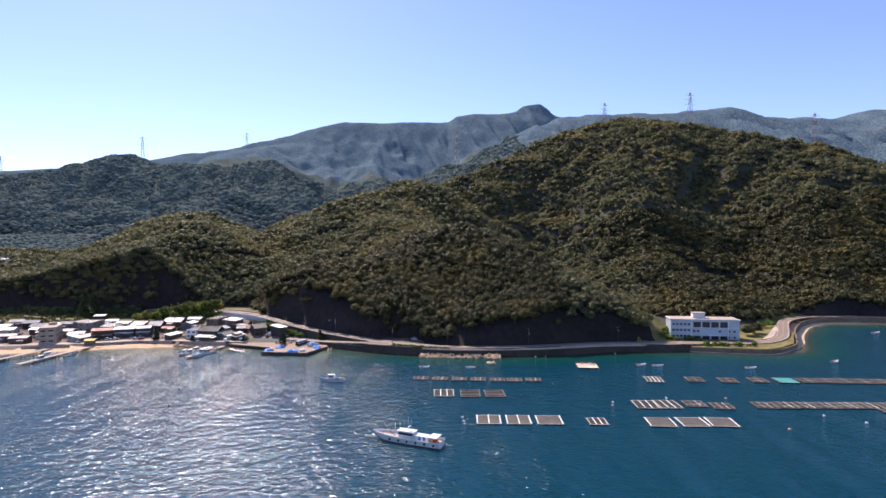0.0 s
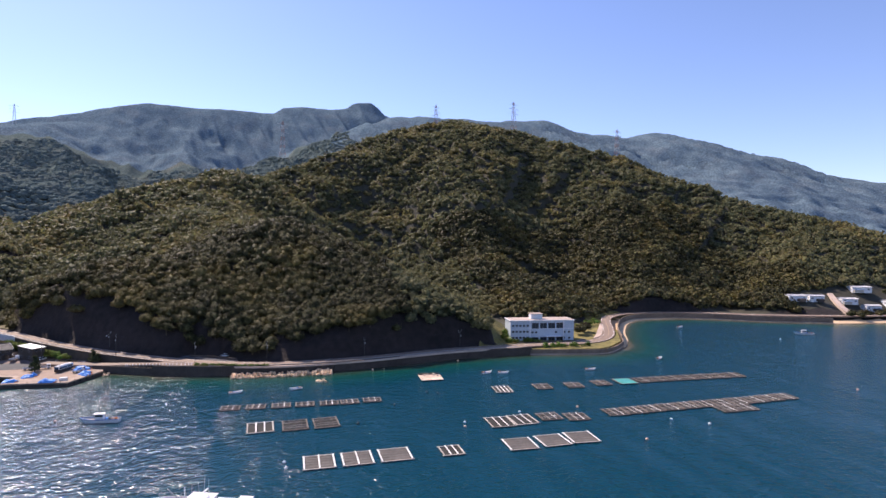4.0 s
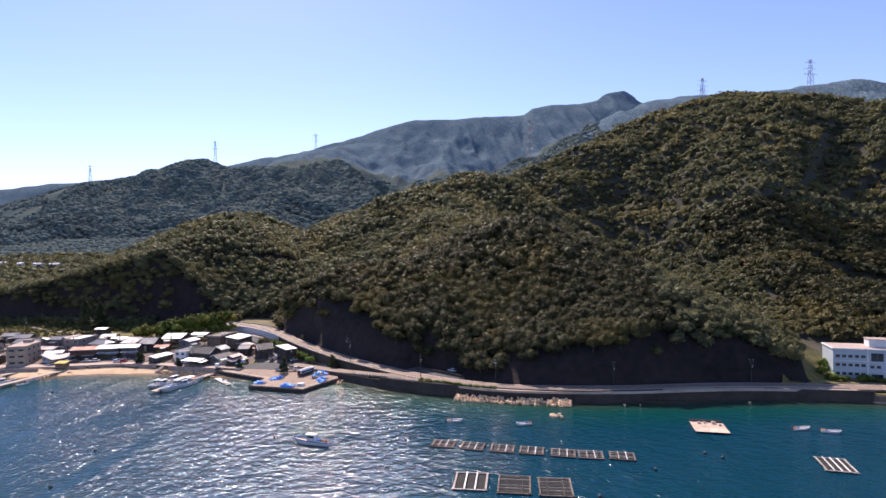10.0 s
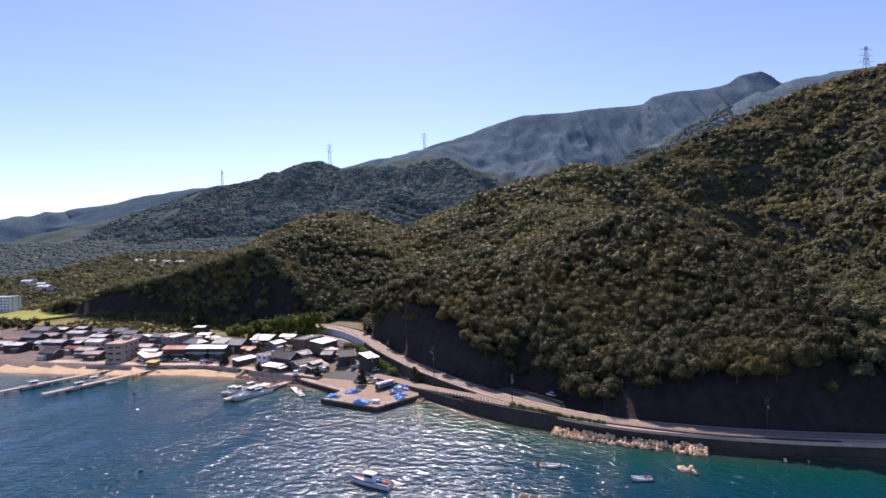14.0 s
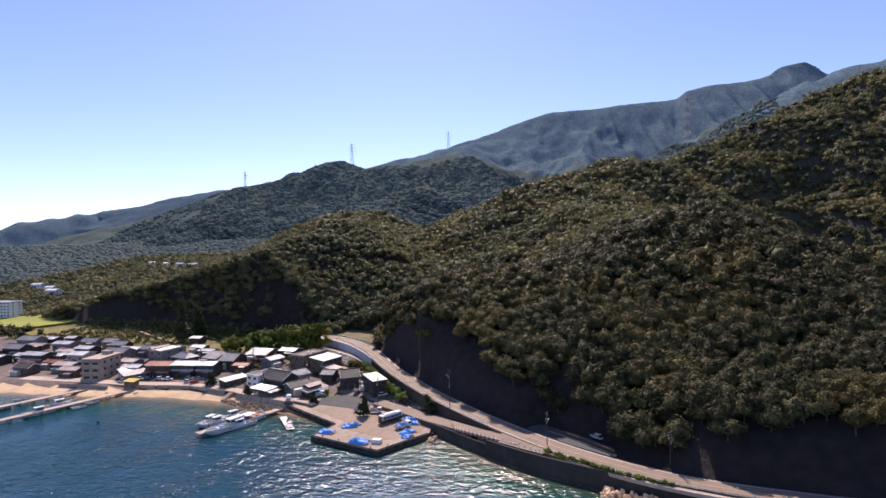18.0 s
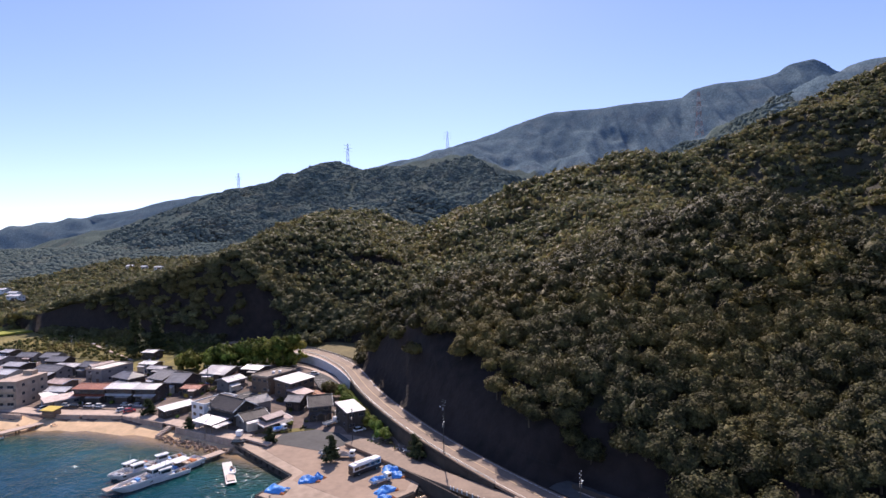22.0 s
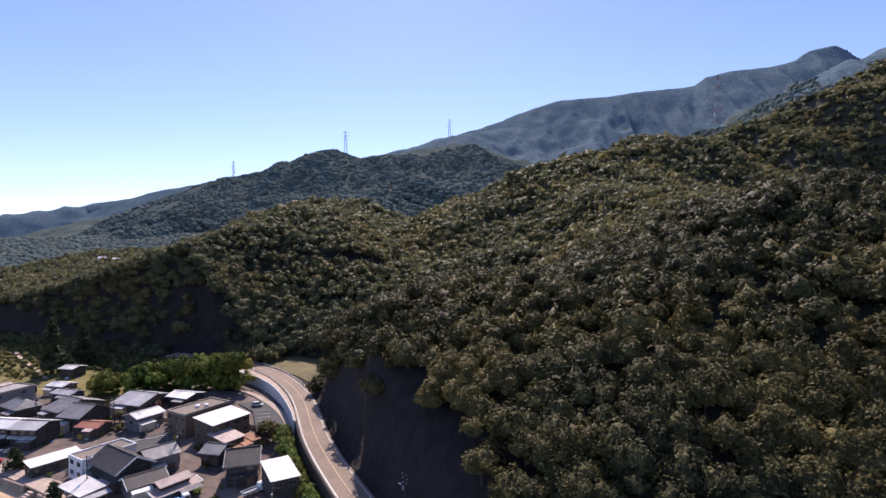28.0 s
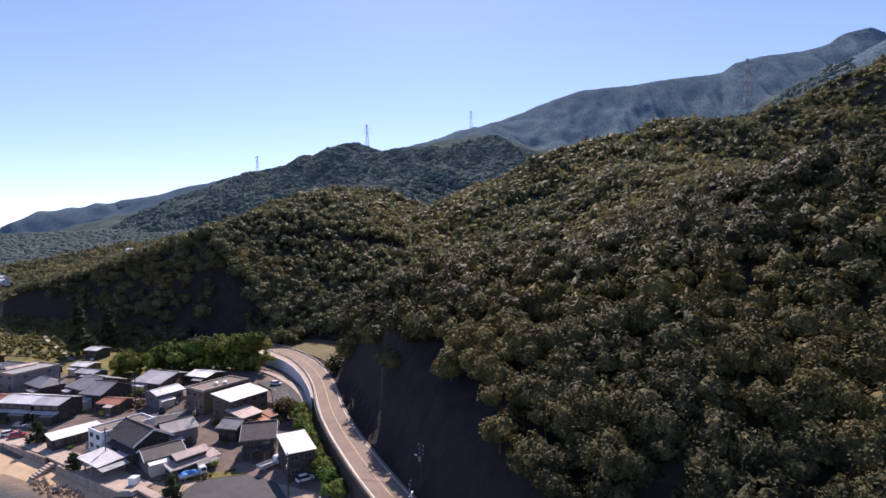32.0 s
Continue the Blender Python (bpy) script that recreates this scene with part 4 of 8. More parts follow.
riprap("pale tumbled boulders at the foot of the sea wall", [(-20, 285.6), (-5, 283.8), (5, 283.0), (26, 282.4)], 4.6, 230, ROCKS, 0.55, 1.25, 0.62)
riprap("brown boulders between quay and sea wall", [(-87, 311), (-80, 305.5), (-76.5, 305)], 4.5, 46, ROCKS, 0.5, 1.0)
riprap("rubble bank below the beach wall", [(-178, 314.5), (-161, 313.2), (-146, 312.2)], 4.0, 120, ROCKS_D, 0.35, 0.8)
riprap("stones along the old pier root", [(-240, 303), (-233, 306.5), (-224, 308)], 3.0, 50, ROCKS, 0.35, 0.8)
riprap("stones under the wall beyond the pier", [(-272, 299), (-243, 303.5)], 2.5, 50, ROCKS, 0.3, 0.7)
for k, (x, y, r) in enumerate(((18.6, 265.6, 2.2), (21.3, 264.4, 1.6), (20.5, 267, 1.2), (46, 281.5, 0.9), (94, 290.5, 0.8), (52, 283, 0.5))):
    tagged(new("boulder", ROCKS[k]), "sea-washed pale boulder awash near the shore", "boulder", "boulders").matrix_basis = Matrix.Translation((x, y, 0.1)) @ Euler((k, 0.4 * k, k * 2)).to_matrix().to_4x4() @ Matrix.Scale(r, 4)

# ---- forest ----
def ico(sub):
    bm = bmesh.new()
    bmesh.ops.create_icosphere(bm, subdivisions=sub, radius=1)
    v, f = np.array([p.co[:] for p in bm.verts]), np.array([[q.index for q in p.verts] for p in bm.faces])
    bm.free()
    return v, f


def crown_shape(rs, sub, tufts, size=0.1, tall=0.8, lobes_=16, spread_=0.88):
    """A broadleaf crown about 1 across its radius: a dome of rounded boughs with sprays of leaves standing off it. Triangles."""
    v, f = ico(sub)
    f = f[(v[f][:, :, 2] > -0.45).any(1)]
    keep, f = np.unique(f, return_inverse=True)
    v, f = v[keep], f.reshape(-1, 3)
    lobes = rs.normal(size=(lobes_, 3))
    lobes[:, 2] = np.abs(lobes[:, 2]) * 0.9 - 0.1
    lobes /= np.linalg.norm(lobes, axis=1, keepdims=True)
    reach = rs.uniform(0.72, 1.08, lobes_)
    turn_ = rs.uniform(0, 6.28)

    def radius(d):
        q = np.clip((d @ lobes.T - spread_) / (1 - spread_), 0, 1) ** 0.5 * (reach - 0.6)
        return (0.6 + q.max(1)) * (1 + 0.14 * np.sin(2 * np.arctan2(d[:, 1], d[:, 0]) + turn_))

    def shaped(p):
        p[:, 2] = np.where(p[:, 2] < 0, p[:, 2] * 0.6, p[:, 2]) * tall
        return p

    body = shaped(v * (radius(v) * 0.84 + rs.uniform(-0.03, 0.03, len(v)))[:, None])
    V, Fa = [body], [f]
    if tufts:
        d = rs.normal(size=(tufts, 3))
        d[:, 2] = d[:, 2] * 0.8 + 0.35
        d /= np.linalg.norm(d, axis=1, keepdims=True)
        c = shaped(d * (radius(d) + rs.uniform(-0.09, 0.07, tufts))[:, None])
        nn = d + rs.normal(size=(tufts, 3)) * 0.5 + np.array([0, 0, 0.3])
        nn /= np.linalg.norm(nn, axis=1, keepdims=True)
        u = np.cross(nn, rs.normal(size=(tufts, 3)))
        u /= np.linalg.norm(u, axis=1, keepdims=True)
        w = np.cross(nn, u)
        s = size * rs.uniform(0.6, 1.35, (tufts, 1))
        tri = np.stack([c - u * s - w * s * 0.55, c + u * s - w * s * 0.55 + nn * s * 0.2, c + w * s * 1.1 + nn * s * rs.uniform(-0.5, 0.3, (tufts, 1))], 1).reshape(-1, 3)
        V.append(tri)
        Fa.append(len(body) + np.arange(3 * tufts).reshape(-1, 3))
    return np.vstack(V), np.vstack(Fa)


def scatter(rs, x0, x1, y0, y1, step):
    X, Y = np.meshgrid(np.arange(x0, x1, step), np.arange(y0, y1, step))
    return X.ravel() + rs.uniform(-0.42, 0.42, X.size) * step, Y.ravel() + rs.uniform(-0.42, 0.42, X.size) * step


def wooded(X, Y):
    """Where trees stand, and the ground below them."""
    Z, d = land(X, Y)
    Zx, Zy = land(X + 1.5, Y)[0], land(X, Y + 1.5)[0]
    slope = np.hypot(Zx - Z, Zy - Z) / 1.5
    rd, _ = road_offset(X, Y)
    clump = waves2(X, Y, 26, 21, 2)
    foot = np.interp(X, [-175, -150, -134, -70, -50, -43, -23, -18, -8, 30, 80, 140], [6, 7, 12.5, 14, 14, 17, 16, 9, 11, 9.5, 11, 11]) + 1.6 * clump   # top of the bare cutting
    face = ((X + 14 * clump > -268) & (X + 14 * clump < -220) & (Y < 437) & (Z < 30 + 16 * clump + 0.4 * (X + 272))) | ((X < -378 + 20 * clump) & (Z < 14))
    bare = (slope > 1.25) & (Y < 470) & ~((X > -175) & (X < 140) & (rd > foot)) & ~((X < -175) & ~face & (slope < 7))
    ok = (d > 6) & ~bare & (rd > 7.0) & (Z > 5.2) & ~((X > -2) & (X < 56) & (rd < 11.5 + 2 * clump))
    ok &= ~inside(X, Y, [(-265, 300), (-95, 300), (-95, 345), (-200, 412), (-330, 412), (-330, 300)])
    ok &= ~inside(X, Y, [(119, 285), (262, 320), (270, 378), (222, 370), (200, 356), (150, 368), (131, 350), (127, 328), (122, 306)])
    ok &= ~inside(X, Y, [(-199, 412), (-199, 437), (-177, 438), (-160, 410), (-150, 394)])
    ok &= ~(seaward(X, Y) & (X > -240) & (X < -60) & (Y < 440))
    ok &= ~inside(X, Y, [(440, 372), (560, 355), (575, 412), (450, 408)])
    ok &= ~((X < -180) & (X > -600) & (Y < 421))
    return ok, Z


def plant(rs, X, Y, Z, shapes, rmin, rmax, uneven=1.2):
    """Joins one crown per place into arrays."""
    Vs, Fs, Ts, base = [], [], [], 0
    pick = rs.randint(0, len(shapes), len(X))
    leafy = [np.repeat(rs.uniform(-0.2, 0.2, len(v) // 3 + 1), 3)[:len(v)] for v, f in shapes]
    for k, (v, f) in enumerate(shapes):
        m = pick == k
        q = m.sum()
        if not q:
            continue
        a, r = rs.uniform(0, 2 * math.pi, q), rmin + (rmax - rmin) * rs.uniform(0, 1, q) ** 1.7
        ca, sa = np.cos(a)[:, None] * r[:, None], np.sin(a)[:, None] * r[:, None]
        lx, ly = rs.uniform(0.8, 1.25, (q, 1)), rs.uniform(0.8, 1.25, (q, 1))
        px = (v[None, :, 0] * ca - v[None, :, 1] * sa) * lx + X[m][:, None]
        py = (v[None, :, 0] * sa + v[None, :, 1] * ca) * ly + Y[m][:, None]
        pz = v[None, :, 2] * (r * rs.uniform(0.85, 1.25, q))[:, None] + (Z[m] + CANOPY - r * 0.85 + 0.55 * (r - (rmin + rmax) / 2) + rs.uniform(-1, 0.8, q) * uneven)[:, None]
        Vs.append(np.stack([px, py, pz], -1).reshape(-1, 3))
        Fs.append((f[None] + (base + np.arange(q) * len(v))[:, None, None]).reshape(-1, 3))
        Ts.append((rs.uniform(0.05, 0.95, q)[:, None] + leafy[k][None]).ravel())
        base += q * len(v)
    return np.vstack(Vs), np.vstack(Fs), np.concatenate(Ts)


rs = np.random.RandomState(11)
SHAPE_NEAR = [crown_shape(rs, 2, 330, 0.1, 0.95, 24, 0.9) for _ in range(8)]
SHAPE_MID = [crown_shape(rs, 2, 120, 0.15, 0.95, 16, 0.88) for _ in range(8)]
SHAPE_FAR = [crown_shape(rs, 1, 38, 0.25, 0.9, 10, 0.85) for _ in range(6)]
LOW_F = ico(1)[1][(ico(1)[0][ico(1)[1]][:, :, 2].mean(1) > -0.5)]
SHAPE_LOW = [(ico(1)[0] * rs.uniform(0.85, 1.15, (12, 1)) * (1, 1, 0.62), LOW_F) for _ in range(6)]
fx, fy_ = scatter(rs, -430, 175, 300, 560, 4.4)
sx, sy = scatter(rs, -430, -182, 422, 452, 3.3)            # crowded up the steep front of the hill behind the village
tx, ty = scatter(rs, -196, -136, 380, 446, 2.6)
tx, ty = tx[~seaward(tx, ty)], ty[~seaward(tx, ty)]
fx, fy_ = np.concatenate([fx, sx, tx]), np.concatenate([fy_, sy, ty])
ok, fz = wooded(fx, fy_)
fx, fy_, fz = fx[ok], fy_[ok], fz[ok]
near_wood = (fx > -92) & (fx < 62) & (fy_ < 358)
NEAR_TREES = list(zip(fx[near_wood], fy_[near_wood], fz[near_wood]))
rs.shuffle(NEAR_TREES)
extra = np.array(NEAR_TREES[300:]).reshape(-1, 3)
NEAR_TREES = NEAR_TREES[:300]
fx, fy_, fz = np.append(fx[~near_wood], extra[:, 0]), np.append(fy_[~near_wood], extra[:, 1]), np.append(fz[~near_wood], extra[:, 2])
front = (fx > -170) & (fx < 70) & (fy_ < 450)
back = ~front & (fy_ > 455)
# hills farther back take the haze-lightened foliage
for sel, shapes, leaf in ((front, SHAPE_NEAR, M_LEAF), (~front & ~back, SHAPE_MID, M_EVER), (back, SHAPE_FAR, M_EVER)):
    V, Fa, T = plant(rs, fx[sel], fy_[sel], fz[sel], shapes, 2.3, 5.6, 1.6)
    tagged(new("hillside_forest", big_mesh("hillside_forest", V, Fa, leaf, T)), "dense dark olive broadleaf forest with a few yellowing crowns", "forest", kind="stuff")
fx, fy_ = scatter(rs, -760, 720, 330, 1010, 7.4)
sx, sy = scatter(rs, 175, 520, 330, 640, 5.2)                 # closer over the slope behind the school
close = (fx > 175) & (fx < 520) & (fy_ < 640)
fx, fy_ = np.append(fx[~close], sx), np.append(fy_[~close], sy)
ok, fz = wooded(fx, fy_)
ok &= ~((fx > -430) & (fx < 175) & (fy_ < 560))
ok &= (fy_ < 720) | (fx > -130)
ok &= (fx > -430) | (rs.uniform(0, 1, len(fx)) < 0.68)
shore_side = (fx[ok] > 175) & (fx[ok] < 520) & (fy_[ok] < 640)
V, Fa, T = plant(rs, fx[ok][shore_side], fy_[ok][shore_side], fz[ok][shore_side], SHAPE_FAR, 3.6, 6.4, 1.6)
tagged(new("headland_forest", big_mesh("headland_forest", V, Fa, M_LEAF, T)), "dark broadleaf forest on the slope behind the school", "forest", kind="stuff")
ok[ok] = ~shore_side
V, Fa, T = plant(rs, fx[ok], fy_[ok], fz[ok], SHAPE_FAR, 4.7, 7.4, 1.4)
tagged(new("upper_forest", big_mesh("upper_forest", V, Fa, M_EVER, T)), "dense evergreen forest covering the upper slopes", "forest", kind="stuff")
fx, fy_ = scatter(rs, -1400, 150, 500, 1360, 7.2)
ok, fz = wooded(fx, fy_)
ok &= (fx < -120) | (fy_ > 1005)
ok &= ((fx < -760) | (fy_ >= 720)) & (fy_ < 1400)
low = np.clip((1010 - fy_[ok]) / 90, 0, 1)          # far crowns are sunk into the slope to soften the shadows between them
V, Fa, T = plant(rs, fx[ok], fy_[ok], fz[ok] - 3.0 + 2.0 * low * rs.uniform(0.4, 1.3, len(low)), SHAPE_LOW, 5.2, 8.2, 0.8)
tagged(new("far_forest", big_mesh("far_forest", V, Fa, M_MID, T)), "blue-green forest on far ridges with haze in its colour", "forest", kind="stuff")

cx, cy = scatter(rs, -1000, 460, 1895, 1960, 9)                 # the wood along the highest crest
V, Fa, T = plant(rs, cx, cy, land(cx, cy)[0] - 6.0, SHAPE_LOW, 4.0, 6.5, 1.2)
tagged(new("crest_forest", big_mesh("crest_forest", V, Fa, M_FAR, T)), "line of trees along the mountain crest, haze in their colour", "forest", kind="stuff")

# the trees over the road, each one a thing
def crown_mesh(rs, name, material, sub=3, tufts=1000, size=0.064, tall=0.95):
    v, f = crown_shape(rs, sub, tufts, size, tall, 30, 0.92)
    return big_mesh(name, v, f, material, rs.uniform(0.2, 0.8) + np.repeat(rs.uniform(-0.2, 0.2, len(v) // 3 + 1), 3)[:len(v)])


def tree(x, y, z, r, crowns, trunk_mesh, rs, label, group, h=CANOPY):
    t = thing("tree", pose(x, y, z, 0, 0, rs.uniform(0, 360)), label, "tree", group)
    c = part("crown", crowns[rs.randint(len(crowns))], None, t, at=Matrix.Translation((0, 0, h - r * 0.85)) @ Matrix.Diagonal((r, r, r * rs.uniform(0.85, 1.2), 1)))
    part("trunk", trunk_mesh, None, t, at=Matrix.Diagonal((1, 1, h - r * 0.4, 1)))
    return t


bm = bmesh.new()
tube(bm, (0, 0, -0.25), (0.05, 0.02, 0.55), 0.26, 0.17)
tube(bm, (0.05, 0.02, 0.5), (0.5, 0.2, 1.0), 0.13, 0.06, 5), tube(bm, (0.05, 0.02, 0.5), (-0.45, 0.15, 1.0), 0.13, 0.06, 5), tube(bm, (0.05, 0.02, 0.52), (0.05, -0.45, 1.05), 0.12, 0.05, 5)
TRUNK = bpy.data.meshes.new("trunk")
bm.to_mesh(TRUNK), bm.free()
TRUNK.materials.append(M_BARK)
rs = np.random.RandomState(5)
CROWNS = [crown_mesh(rs, "crown", M_LEAF) for _ in range(14)]
for x, y, z in NEAR_TREES:
    tree(x, y, z, rs.uniform(3.2, 5.2), CROWNS, TRUNK, rs, "broadleaf evergreen tree on the slope above the road", "trees above the road")

# ---- houses ----
def roof_mat(name, col, rough, metal, ribs=3.0):
    """Roofing with ribs or tile rows across it."""
    m = mat(name, col, rough, 0.28, 0.55, 0, metal=metal, rand=0.12)
    n, L = m.node_tree.nodes, m.node_tree.links
    tc, wv, bp = n.new("ShaderNodeTexCoord"), n.new("ShaderNodeTexWave"), n.new("ShaderNodeBump")
    wv.inputs["Scale"].default_value, wv.inputs["Distortion"].default_value = ribs, 0.0
    bp.inputs["Strength"].default_value, bp.inputs["Distance"].default_value = 0.5, 0.05
    seam, base = n.new("ShaderNodeMix"), n["Principled BSDF"].inputs["Base Color"]
    seam.data_type, seam.blend_type = "RGBA", "MULTIPLY"
    wide = n.new("ShaderNodeTexWave")
    wide.inputs["Scale"].default_value, wide.inputs["Distortion"].default_value, wide.inputs["Detail"].default_value = ribs * 0.28, 1.2, 2
    dim = n.new("ShaderNodeMapRange")
    dim.inputs["To Min"].default_value, dim.inputs["To Max"].default_value = 0.68, 1.0
    L.new(tc.outputs["Object"], wide.inputs["Vector"]), L.new(wide.outputs["Fac"], dim.inputs["Value"])
    seam.inputs["Factor"].default_value = 1.0
    L.new(base.links[0].from_socket, seam.inputs["A"]), L.new(dim.outputs[0], seam.inputs["B"]), L.new(seam.outputs["Result"], base)
    L.new(tc.outputs["Object"], wv.inputs["Vector"]), L.new(wv.outputs["Fac"], bp.inputs["Height"]), L.new(bp.outputs["Normal"], n["Principled BSDF"].inputs["Normal"])
    return m


R_WHITE = roof_mat("white_metal_roof", (0.80, 0.76, 0.745), 0.42, 0.1)
R_LIGHT = roof_mat("light_grey_metal_roof", (0.56, 0.545, 0.55), 0.38, 0.1)
R_GREY = roof_mat("grey_tile_roof", (0.32, 0.305, 0.30), 0.4, 0.0, 4)
R_DARK = roof_mat("dark_tile_roof", (0.085, 0.074, 0.07), 0.6, 0.0, 4)
R_RED = roof_mat("rust_red_metal_roof", (0.30, 0.085, 0.045), 0.5, 0.1)
R_ORANGE = roof_mat("orange_tile_roof", (0.42, 0.17, 0.08), 0.6, 0.0, 4)
R_PINK = roof_mat("faded_pink_roof", (0.60, 0.46, 0.41), 0.5, 0.0)
R_BROWN = mat("brown_flat_roof", (0.20, 0.16, 0.13), 0.85, 0.25, 0.8)
W_DARK = mat("dark_stained_boards", (0.055, 0.045, 0.038), 0.85, 0.3, 1.5, rand=0.2)
W_BROWN = mat("brown_boards", (0.13, 0.095, 0.07), 0.85, 0.3, 1.5, rand=0.2)
W_GREY = mat("grey_mortar", (0.20, 0.19, 0.185), 0.9, 0.2, 1.0, rand=0.15)
W_CREAM = mat("cream_render", (0.52, 0.47, 0.39), 0.9, 0.15, 1.0)
W_WHITE = mat("white_render", (0.72, 0.73, 0.74), 0.85, 0.12, 0.8)
# pale blue sheeting; on the white school it paints in the bluish shade
W_BLUE = mat("pale_blue_shaded_render", (0.44, 0.51, 0.58), 0.85, 0.12, 0.8)
W_CONC = mat("stained_concrete_wall", (0.38, 0.31, 0.245), 0.9, 0.25, 0.5)
M_GLASS = mat("window_glass", (0.03, 0.035, 0.045), 0.08, 0.1, 1, 0, spec=0.8)
M_FRAME = mat("window_frame_metal", (0.16, 0.16, 0.17), 0.5, 0.1, 2, 0)
M_WOOD = mat("weathered_wood", (0.26, 0.20, 0.15), 0.85, 0.3, 3, rand=0.2)
M_TANK = mat("white_plastic", (0.78, 0.80, 0.83), 0.4, 0.06, 1)

WIN_F, PANE = {}, {}


def window(parent, w, h, m):
    """A window: a frame round a pane with a mullion; m: its centre on the wall, y out of the wall being -y."""
    key = (round(w, 1), round(h, 1))
    if key not in WIN_F:
        t = 0.08
        bm = boxes((-w / 2, -0.06, -h / 2, -w / 2 + t, 0.02, h / 2), (w / 2 - t, -0.06, -h / 2, w / 2, 0.02, h / 2), (-w / 2 + t, -0.06, h / 2 - t, w / 2 - t, 0.02, h / 2),
                   (-w / 2 + t, -0.09, -h / 2, w / 2 - t, 0.02, -h / 2 + t), (-0.04, -0.05, -h / 2 + t, 0.04, 0.02, h / 2 - t))
        WIN_F[key] = bpy.data.meshes.new("window")
        bm.to_mesh(WIN_F[key]), bm.free()
        WIN_F[key].materials.append(M_FRAME)
        PANE[key] = bpy.data.meshes.new("pane")
        bm = boxes((-w / 2 + t, -0.025, -h / 2 + t, w / 2 - t, 0.01, h / 2 - t))
        bm.to_mesh(PANE[key]), bm.free()
        PANE[key].materials.append(M_GLASS)
    f = part("window", WIN_F[key], None, parent, at=m)
    part("pane", PANE[key], None, f)
    return f


def gable_roof(w, d, rise, over, thick=0.16, hip=0.0):
    """Two slopes with their thickness, ridge along x; hip: how far the ridge ends stand in."""
    bm = bmesh.new()
    x, y = w / 2 + over, d / 2 + over
    e = -over * rise / (d / 2)
    xr = x - hip
    top = [bm.verts.new(p) for p in ((-x, -y, e), (x, -y, e), (xr, 0, rise), (-xr, 0, rise), (x, y, e), (-x, y, e))]
    low = [bm.verts.new((v.co.x, v.co.y, v.co.z - thick)) for v in top]
    fs = [(0, 1, 2, 3), (3, 2, 4, 5)] + ([(1, 4, 2), (5, 0, 3)] if hip else [])
    for f in fs:
        bm.faces.new([top[i] for i in f]), bm.faces.new([low[i] for i in f[::-1]])
    rim = (0, 1, 4, 5) if hip else (0, 1, 2, 4, 5, 3)
    for i, j in zip(rim, rim[1:] + rim[:1]):
        bm.faces.new((top[i], low[i], low[j], top[j]))
    bmesh.ops.recalc_face_normals(bm, faces=bm.faces)
    return bm


HOUSES = []


